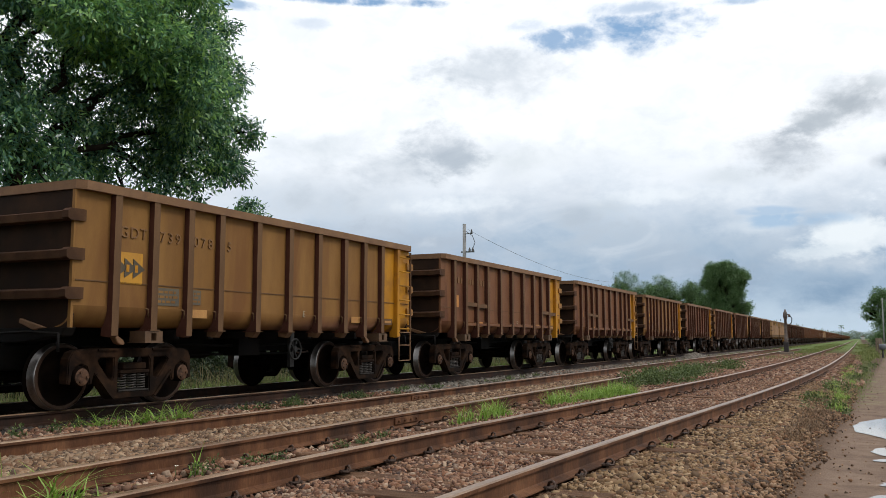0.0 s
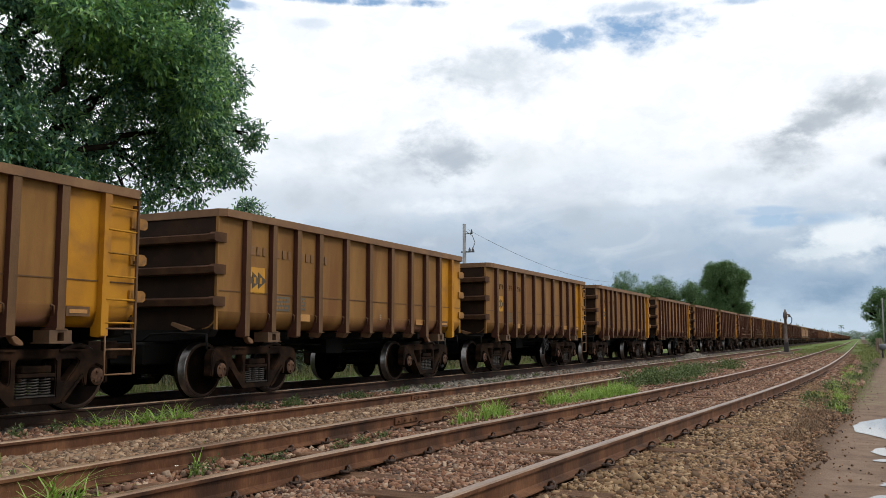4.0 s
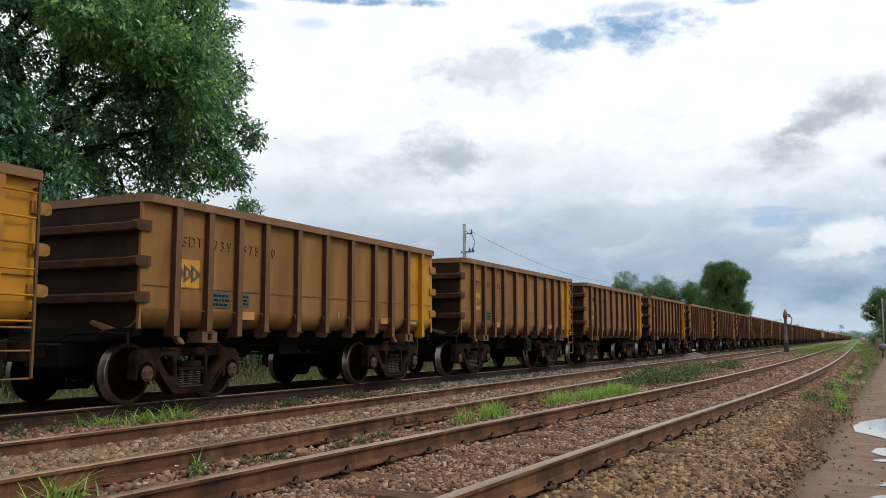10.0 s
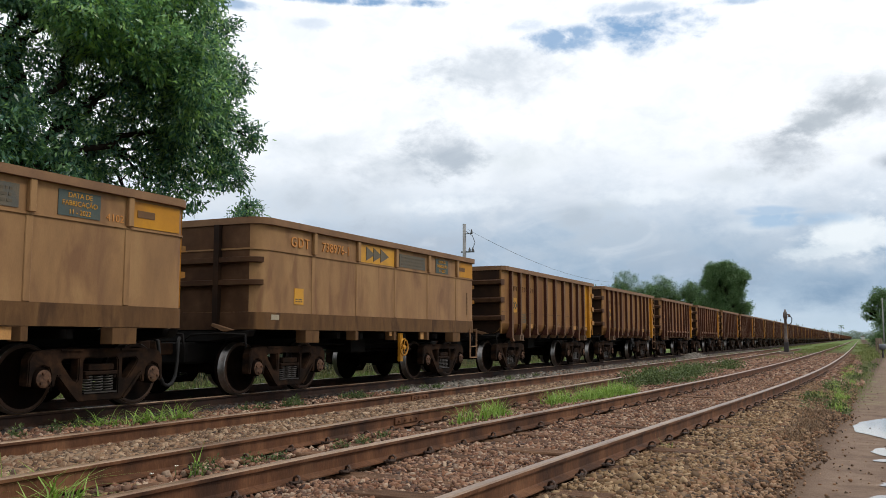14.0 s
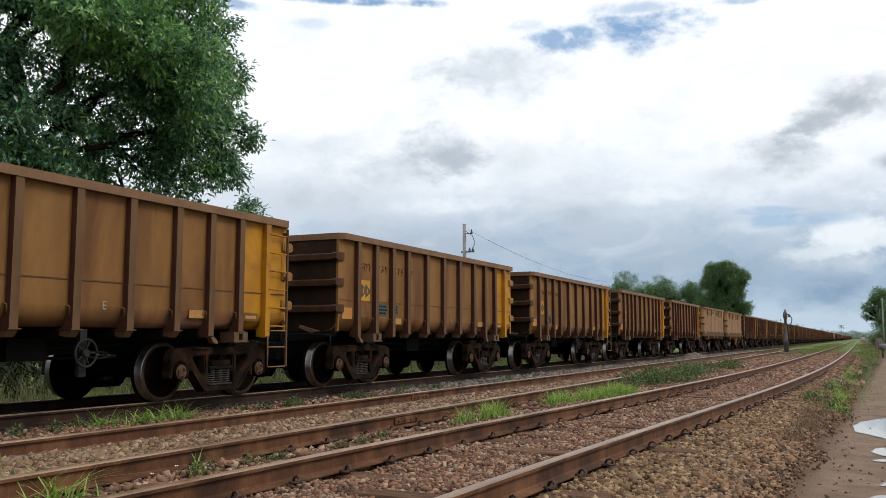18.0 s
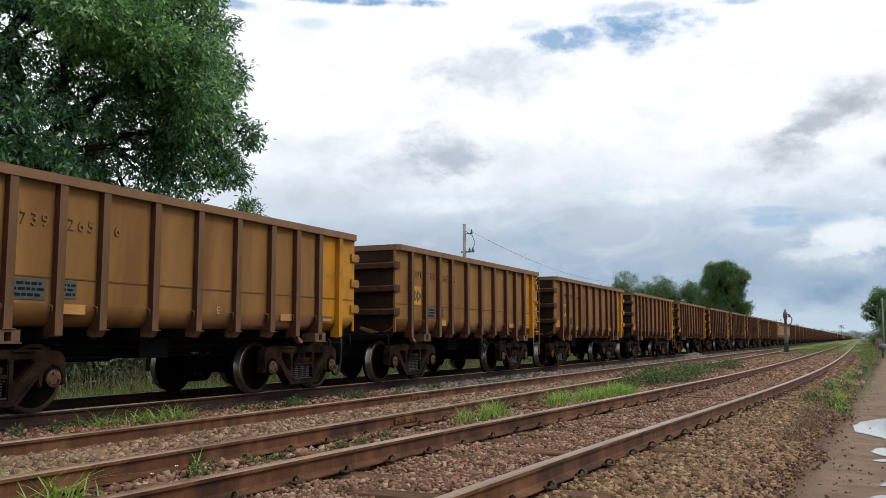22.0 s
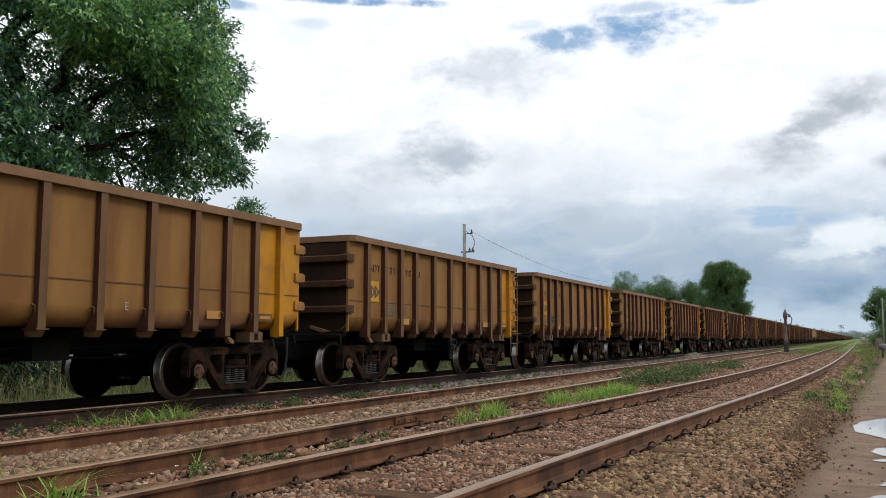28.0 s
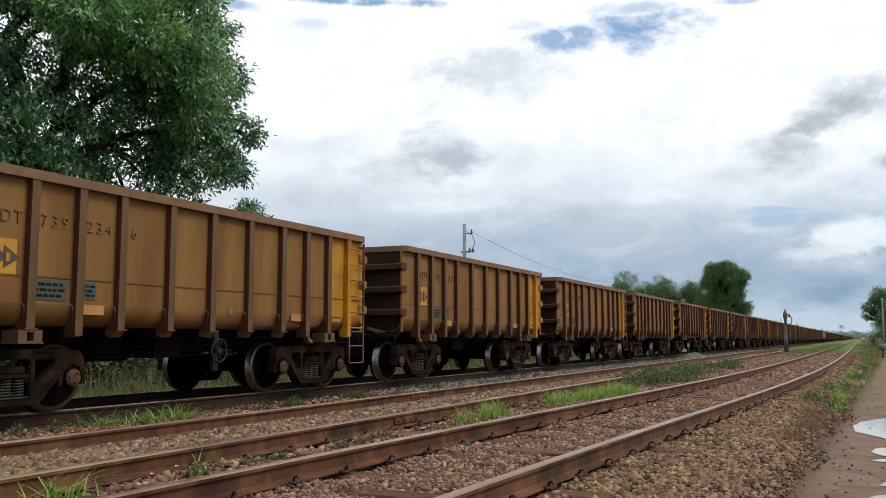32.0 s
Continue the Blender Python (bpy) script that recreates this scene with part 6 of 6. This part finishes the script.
    c = [(x, 14.6 + 0.5 * math.sin(x * 1.3), 2.2, 1.0, 1.0) for x in np.arange(8, 60, 2.0)]
    grass("dry pale grass stalks behind the far track", c, 7000, 0.95, 0.5, 0.007, "drygrass", 25, "dry_grass")
    bl = []
    rng = np.random.default_rng(8)
    for x in np.arange(8, 75, 0.9):
        for y in (16.9, 18.4):
            bl.append((x, y + rng.uniform(-0.6, 0.6), 0.45 + rng.uniform(0, 0.4), 1.15, 0.9))
    v, f = leaf_cloud(bl, 9000, 10, 0.2, 0.2, 28)
    tagged(new("hedge", fan_mesh("hedge", v, f, [M["leaf_dark"]])), "dark green scrub behind the tall grass", "shrub", kind="stuff")
    # turf along the line in the distance
    c = [(x, 3.2 + rng.uniform(-0.6, 1.6), 6.0, 1.3, 1.0) for x in np.arange(50, 190, 5.0)] + [(x, 7.6 + rng.uniform(-0.4, 0.4), 6.0, 0.5, 0.6) for x in np.arange(36, 160, 6.0)]
    c += [(x, -0.4 + rng.uniform(-0.8, 0.6), 7.0, 0.8, 1.0) for x in np.arange(52, 190, 5.0)]
    grass("rough green grass along the distant line", c, 14000, 0.20, 0.6, 0.026, "fieldgrass", 26, "line_grass")
    c = [(x, -2.6 + rng.uniform(-0.5, 0.5), 5.0, 0.8, 1.0) for x in np.arange(55, 130, 4.0)]
    grass("rough green grass beyond the lane", c, 3500, 0.35, 0.5, 0.03, "fieldgrass", 27, "line_grass")
    for x, y, z in ((5.13, 4.86, 0.06), (5.28, 4.76, 0.10)):
        fl = new("white_flower")
        tagged(fl, "tiny white flower in the ballast weeds", "flower")
        zz = float(ground_z(x, y))
        bm = bmesh.new()
        tube(bm, [(x, y, zz - 0.01), (x + 0.01, y, zz + z)], 0.002, 5)
        part("stem", bm, M["weed"], fl)
        for k in range(5):
            a = 2 * math.pi * k / 5
            bm = bmesh.new()
            c0 = Vector((x + 0.01, y, zz + z))
            d, s = Vector((math.cos(a), math.sin(a) * 0.6, 0.5)), Vector((-math.sin(a), math.cos(a), 0))
            bm.faces.new([bm.verts.new(c0 + q) for q in (d * 0.002, d * 0.014 + s * 0.009, d * 0.026, d * 0.014 - s * 0.009)])
            part("petal", bm, M["flower"], fl)


# ---------------- ballast ----------------
def stones(name, label, x, y, size, lift, mat, seed, rounded=False):
    """Broken stones as jittered blocks, all in one mesh."""
    rng = np.random.default_rng(seed)
    n = len(x)
    cube = np.array([(a, b, c) for a in (-1, 1) for b in (-1, 1) for c in (-1, 1)], float)
    if rounded:
        cube = np.concatenate([cube * 0.9, np.array([(-1, 0, 0), (1, 0, 0), (0, -1, 0), (0, 1, 0), (0, 0, -1), (0, 0, 1)], float)])
    m = len(cube)
    v = cube[None] * ((0.42 + 0.58 * rng.random((n, m, 3))) if rounded else (0.5 + 0.5 * rng.random((n, m, 3))))
    v *= (np.stack([rng.uniform(0.7, 1.3, n), rng.uniform(0.6, 1.1, n), rng.uniform(0.45, 0.85, n)], 1) * size[:, None])[:, None, :] * 0.62
    q = rng.normal(size=(n, 4)) * np.array([1, 0.28, 0.28, 1])
    q /= np.linalg.norm(q, axis=1)[:, None]
    w, a, b, c = q.T
    R = np.stack([1 - 2 * (b * b + c * c), 2 * (a * b - c * w), 2 * (a * c + b * w), 2 * (a * b + c * w), 1 - 2 * (a * a + c * c), 2 * (b * c - a * w),
                  2 * (a * c - b * w), 2 * (b * c + a * w), 1 - 2 * (a * a + b * b)], 1).reshape(n, 3, 3)
    v = np.einsum("nij,nkj->nki", R, v)
    v += np.stack([x, y, ground_z(x, y) + lift], 1)[:, None, :]
    f0 = np.array([(0, 1, 3, 2), (4, 6, 7, 5), (0, 4, 5, 1), (2, 3, 7, 6), (0, 2, 6, 4), (1, 5, 7, 3)])
    if rounded:
        centre = (8, 9, 10, 11, 12, 13)
        f0 = np.array([(q[i], q[(i + 1) % 4], centre[k]) for k, q in zip((0, 1, 2, 3, 4, 5), f0) for i in range(4)])
    f = (np.arange(n) * m)[:, None, None] + f0[None]
    return tagged(new(name, fan_mesh(name, v.reshape(-1, 3), f.reshape(-1, f0.shape[1]), [M[mat]])), label, "ballast", kind="stuff")


def scatter(n, x0, x1, y0, y1, seed, power=1.0):
    rng = np.random.default_rng(seed)
    x = x0 + (x1 - x0) * rng.random(n) ** power
    y = y0 + (y1 - y0) * rng.random(n)
    keep = (y < 1.36 * x + 0.4) & (y > -0.035 * x - 0.25)
    return x[keep], y[keep], rng


def near_line_v(x):
    return 1.52 + 1.52 / (1 + (np.maximum(x, 0) / 17.0) ** 2.2)


def clear_of_rails(x, y, gap=0.06):
    k = np.ones(len(x), bool)
    for c in (near_line_v(x), np.full(len(x), 5.76), np.full(len(x), 9.718)):
        for s in (-HALF, HALF):
            k &= np.abs(y - c - s) > gap
    return k


def build_ballast():
    # near track bed and its shoulder
    x, y, rng = scatter(130000, 3.2, 24.0, 0.1, 4.6, 101, 1.35)
    d = y - near_line_v(x)
    over = np.abs(((x - 2.05) / 0.655 + 0.5) % 1 - 0.5) * 0.655 < 0.12
    keep = clear_of_rails(x, y, 0.075) & ~(over & (np.abs(d) < 1.33) & (rng.random(len(x)) < np.where(np.abs(d) < 0.8, 0.10, 0.45))) & (rng.random(len(x)) < np.clip((y - 0.40 + 0.034 * (x - 8) - 0.12 * np.sin(x * 1.9) * np.sin(x * 0.7 + 1)) / 0.5, 0.015, 1))
    keep &= ~((d > 0.9) & (rng.random(len(x)) < 0.45)) & ~((d < -0.8) & (d > -1.4) & over & (rng.random(len(x)) < 0.5)) & ~((np.abs(d) < 0.8) & (rng.random(len(x)) < 0.3))
    x, y, d = x[keep], y[keep], d[keep]
    inside = np.abs(d) < 0.8
    for sel, nm, lab, mat, seed in ((inside, "ballast", "rust-dusted brown ballast stones between the near rails", "stone_red", 1), (~inside & (d < 0), "ballast", "coarse tan and brown stones on the track shoulder", "stone", 2),
                                    (~inside & (d > 0), "ballast", "brown ballast stones between the tracks", "stone_red", 3)):
        if seed == 2:
            r0 = np.random.default_rng(44)
            outer = sel & (d + 0.5 * (r0.random(len(d)) - 0.5) < -1.75)
            q = r0.random(int(outer.sum()))
            stones("ballast", "darker grey-brown stones spilling to the lane", x[outer], y[outer], (0.022 + 0.030 * q ** 1.8 + 0.022 * r0.random(len(q)) ** 5) * np.clip(0.5 + (y[outer] - 0.40 + 0.034 * (x[outer] - 8)) / 0.8, 0.5, 1), 0.004 + 0.018 * r0.random(len(q)), "stone_dark", 45)
            sel = sel & ~outer
        r = np.random.default_rng(seed)
        xs, ys = x[sel], y[sel]
        big = (0.025 + 0.030 * r.random(len(xs)) ** 1.8 + 0.03 * r.random(len(xs)) ** 6) if seed == 2 else (0.026 + 0.031 * r.random(len(xs)) ** 1.6)
        stones(nm, lab, xs, ys, big, 0.006 + 0.018 * r.random(len(xs)), mat, seed + 10, True)
    # pale stones filling the middle track
    x, y, rng = scatter(76000, 4.0, 24.0, 4.7, 8.7, 103, 1.3)
    inside = np.abs(y - 5.76) < 0.80
    keep = clear_of_rails(x, y, 0.06) & (inside | (rng.random(len(x)) < 0.42))
    x, y, inside = x[keep], y[keep], inside[keep]
    for sel, lab, mat, seed in ((inside, "brown broken stones filling the middle track", "stone_mid", 4), (~inside, "brown ballast stones beside the middle track", "stone_red", 5)):
        r = np.random.default_rng(seed)
        n = int(sel.sum())
        stones("ballast", lab, x[sel], y[sel], 0.034 + 0.042 * r.random(n) ** 1.6, 0.012 + 0.02 * r.random(n), mat, seed + 10, True)
    # bed of the far track, its stones coloured black for the shade under the train
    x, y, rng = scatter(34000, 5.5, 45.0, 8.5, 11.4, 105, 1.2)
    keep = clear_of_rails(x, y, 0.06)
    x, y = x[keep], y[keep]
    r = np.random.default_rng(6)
    stones("ballast", "dark ballast stones under the far track with painted train shade", x, y, 0.045 + 0.04 * r.random(len(x)), 0.012 + 0.02 * r.random(len(x)), "stone_shaded", 16)
    # coarser stones farther along all three tracks
    x, y, rng = scatter(36000, 23.5, 66.0, 0.0, 8.6, 107, 1.1)
    keep = clear_of_rails(x, y, 0.08) & (rng.random(len(x)) < np.clip(1.25 - (x - 24) / 45, 0.1, 1))
    x, y = x[keep], y[keep]
    r = np.random.default_rng(7)
    stones("ballast", "brown ballast stones in the distance", x, y, 0.055 + 0.05 * r.random(len(x)), 0.012 + 0.02 * r.random(len(x)), "stone_red", 17)
    # grey crushed stone along the far track
    x, y, rng = scatter(16000, 15.0, 80.0, 7.5, 8.7, 109, 1.0)
    keep = clear_of_rails(x, y, 0.08)
    x, y = x[keep], y[keep]
    r = np.random.default_rng(9)
    stones("ballast", "grey crushed stone spread along the far track", x, y, 0.05 + 0.05 * r.random(len(x)), 0.012 + 0.03 * r.random(len(x)), "greystone", 19)
    # heap of grey gravel by the far track
    r = np.random.default_rng(10)
    n = 2600
    a, q = r.random(n) * 2 * np.pi, r.random(n) ** 0.6
    x, y = 46.5 + 2.6 * q * np.cos(a), 7.75 + 0.65 * q * np.sin(a)
    ob = stones("gravel_heap", "low heap of grey crushed gravel beside the far track", x, y, 0.06 + 0.06 * r.random(n), 0.32 * (1 - q ** 1.3), "greystone", 20)
    ob["category"] = "gravel"
    # loose pebbles on the lane
    x, y, rng = scatter(180, 5.5, 24.0, -0.3, 0.36, 111, 1.2)
    r = np.random.default_rng(12)
    stones("pebbles", "loose small pebbles on the muddy lane", x, y, 0.010 + 0.018 * r.random(len(x)) ** 2, 0.002, "stone_dark", 22)
    # single pale stones
    for x, y, s in ((5.9, 4.93, 0.09), (10.55, 4.62, 0.08), (9.0, 4.70, 0.10)):
        bm = bmesh.new()
        bmesh.ops.create_icosphere(bm, subdivisions=2, radius=s * 0.5)
        for v in bm.verts:
            v.co *= 1 + 0.25 * noise.noise(v.co * 30 + Vector((x, y, 0)))
            v.co.z *= 0.6
        ob = part("stone", bm, M["greystone"])
        ob.matrix_basis = pose(x, y, float(ground_z(x, y)) + s * 0.22, 0, 0, x * 50)
        tagged(ob, "pale broken stone lying beside the rail", "stone")


def build_puddles():
    for cx, cy, rx, ry, seed in ((12.8, -0.70, 1.8, 0.80, 1), (10.2, -0.35, 0.42, 0.30, 2), (9.46, -0.32, 0.13, 0.26, 3), (7.92, -0.36, 0.17, 0.29, 6), (6.6, -0.28, 0.8, 0.46, 4)):
        bm = bmesh.new()
        n = 56
        ring = []
        for i in range(n):
            a = 2 * math.pi * i / n
            k = 1 + 0.26 * noise.noise((math.cos(a) * 1.6 + seed * 7, math.sin(a) * 1.6, seed)) + 0.05 * noise.noise((math.cos(a) * 5 + seed, math.sin(a) * 5, seed))
            ring.append(bm.verts.new((cx + rx * k * math.cos(a), cy + ry * k * math.sin(a), -0.122)))
        bm.faces.new(ring)
        tagged(part("puddle", bm, M["water"]), "shallow muddy rain puddle reflecting the white sky", "puddle", "puddles on the lane", "structure")


# ---------------- line-side things ----------------
def build_signal():
    s = new("track_signal")
    tagged(s, "old weathered signal post with a lamp head and looped cable", "signal")
    X, Y = 60.4, 4.28
    bm = bmesh.new()
    prism(bm, [(-0.42, -0.05), (0.42, -0.05), (0.36, 0.22), (-0.36, 0.22)], Y - 0.42, Y + 0.42)
    bmesh.ops.translate(bm, vec=(X, 0, -0.05), verts=bm.verts[:])
    part("footing", bevelled(bm, 0.02), M["concrete"], s, "crumbling concrete footing")
    bm = bmesh.new()
    box(bm, X - 0.15, X + 0.15, Y - 0.15, Y + 0.15, 0.171, 0.80)
    part("base_box", bevelled(bm, 0.03), M["signal_base"], s, "black steel base box")
    bm = bmesh.new()
    lathe(bm, [(0.125, 0.80), (0.125, 0.86), (0.10, 0.90), (0.09, 1.5), (0.082, 2.25), (0.115, 2.27), (0.115, 2.33)], 14, axis="z", center=(X, Y, 0))
    part("post", bm, M["signal"], s)
    bm = bmesh.new()
    lathe(bm, [(0.08, 2.33), (0.135, 2.36), (0.135, 2.62), (0.10, 2.72), (0.05, 2.80), (0.04, 2.88), (0.02, 2.91)], 14, axis="z", center=(X, Y, 0))
    lathe(bm, [(0.09, Y - 0.30), (0.10, Y - 0.16)], 12, axis="y", center=(X, 0, 2.5))
    part("lamp_head", bm, M["signal"], s, "grey cast lamp head")
    bm = bmesh.new()
    tube(bm, [(X, Y - 0.10, 2.56), (X, Y - 0.27, 2.52), (X, Y - 0.40, 2.30), (X, Y - 0.37, 2.05), (X, Y - 0.24, 1.90), (X, Y - 0.12, 1.86)], 0.028, 7)
    part("cable_loop", bm, M["signal_base"], s, "black looped cable")


def build_pole(x, y, top, arm, label, r=0.15):
    p = new("utility_pole")
    tagged(p, label, "utility pole", "poles along the line")
    bm = bmesh.new()
    lathe(bm, [(r * 1.35, -0.4), (r, top)], 12, axis="z", center=(x, y, 0))
    part("pole", bm, M["wood_pole"], p)
    for k, z in enumerate(arm):
        bm = bmesh.new()
        if k == 0:
            tube(bm, [(x, y - 0.1, z), (x + 0.12, y - 0.55, z + 0.02)], 0.03, 6)
        else:
            box(bm, x - 0.06, x + 0.06, y - 0.75, y + 0.25, z - 0.05, z + 0.05)
        part("bracket", bm, M["sign_dark"], p)
        for q in ((-0.55,) if k == 0 else (-0.65, -0.40)):
            bm = bmesh.new()
            lathe(bm, [(0.03, -0.16), (0.10, -0.13), (0.05, -0.09), (0.11, -0.04), (0.05, 0.0), (0.10, 0.05), (0.05, 0.09), (0.04, 0.18)], 10, axis="z", center=(x, y + q, z + 0.12))
            part("insulator", bm, M["insulator"], p)
    return p


def wire(points, r, label):
    bm = bmesh.new()
    a, b, sag = points
    a, b = Vector(a), Vector(b)
    n = 24
    pts = [a.lerp(b, k / n) - Vector((0, 0, sag * 4 * (k / n) * (1 - k / n))) for k in range(n + 1)]
    tube(bm, pts, r, 5)
    return tagged(part("overhead_wire", bm, M["wire"]), label, "cable", "overhead wires")


def build_lines():
    p = build_pole(56.67, 25.15, 9.15, (8.45, 7.15), "grey concrete utility pole with dark insulators behind the train", 0.12)
    bm = bmesh.new()
    tube(bm, [(56.67, 25.0, 8.6), (56.7, 24.55, 8.3), (56.7, 24.35, 7.8), (56.7, 24.5, 7.4)], 0.025, 6)
    part("drop_cable", bm, M["wire"], p)
    wire(((56.7, 24.9, 8.75), (112.0, 28.3, 8.3), 0.9), 0.013, "thin black overhead wire sagging from the pole")
    build_pole(112.0, 28.3, 8.6, (8.3,), "distant grey utility pole behind the trees")
    build_pole(80.0, -2.62, 6.1, (5.9,), "slender utility pole beside the lane", 0.06)
    build_pole(104.0, -2.3, 5.3, (5.1,), "slender distant utility pole beside the lane", 0.055)
    # fence posts by the lane
    for k, (x, y) in enumerate(((84, -1.25), (88, -1.5), (92, -1.7), (97, -1.9), (78, -1.35))):
        bm = bmesh.new()
        box(bm, -0.07, 0.07, -0.07, 0.07, -0.2, 1.05)
        ob = part("fence_post", bevelled(bm, 0.015), M["concrete"])
        ob.matrix_basis = pose(x, y, 0, 0, 3 * math.sin(k * 2.1), 10 * k)
        tagged(ob, "weathered short concrete fence post in the grass", "fence post", "fence posts beside the lane")
    # litter bin on a stand beside the lane
    b = new("roadside_bin")
    tagged(b, "small pale round bin on a dark stand beside the lane", "bin")
    bm = bmesh.new()
    tube(bm, [(60, -1.22, -0.2), (60, -1.22, 0.35)], 0.05, 8)
    part("stand", bm, M["signal_base"], b)
    bm = bmesh.new()
    lathe(bm, [(0.14, 0.34), (0.19, 0.40), (0.20, 0.64), (0.16, 0.70)], 16, axis="z", center=(60, -1.22, 0))
    part("drum", bm, M["sign_dark"], b)
    # far white gable at the end of the line
    h = new("distant_house")
    tagged(h, "small pale house far away at the end of the line", "house")
    bm = bmesh.new()
    box(bm, 1150, 1158, -5, -1, -0.3, 3.2)
    part("wall", bm, M["distant"], h)
    bm = bmesh.new()
    prism(bm, [(-5.5, 3.21), (-0.5, 3.21), (-3.0, 4.6)], 1149.5, 1158.5, "x")
    part("roof", bm, M["concrete"], h)


build_trees()
build_lines()
build_signal()
build_puddles()
build_grass()
build_ballast()
build_sleepers()
build_joint()


def motions():
    """The train draws away along the far track; the wheels of near wagons turn while they pass; the wind stirs the leaves."""
    for i, (c, reach) in enumerate(SWAY):
        at, rows = c.matrix_basis.copy(), []
        for k in range(65):
            t = 0.5 * k
            a = math.sin(2.1 * t + i) + 0.6 * math.sin(3.7 * t + 2.3 * i)
            b = math.sin(1.6 * t + 1.7 * i) + 0.5 * math.sin(4.3 * t + i)
            rows.append((t, at @ pose(reach * 0.5 * a, reach * 0.3 * b, -reach * 0.5 * b, 1.2 * b, 1.2 * a, 0)))
        walk(c, rows)
    for w, k, near in TRAIN:
        x0 = berth(k)
        walk(w, [(t, pose(x0 + gone(t), far_line(0), RAIL)) for t in (0.0, 8.0, 16.0, 24.0, 32.0)])
        if not near or k > 4:
            continue
        # the time in which this wagon passes by
        inside = [f for f in range(0, 961) if -3.0 < x0 + gone(f / FPS) < 32.0]
        if not inside:
            continue
        for bogie in [c for c in w.children if c.name.startswith("bogie")]:
            for ws in [c for c in bogie.children if c.name.startswith("wheelset")]:
                x = ws.matrix_basis.translation.x
                turn = lambda t: pose(x, 0, WHEEL_R, 0, math.degrees((gone(t) - gone(inside[0] / FPS)) / WHEEL_R), 0)
                rows = [(f / FPS, turn(f / FPS)) for f in inside]
                if inside[0] > 0:
                    rows.insert(0, (0.0, rows[0][1]))
                if inside[-1] < 960:
                    rows.append((32.0, rows[-1][1]))
                walk(ws, rows)


motions()
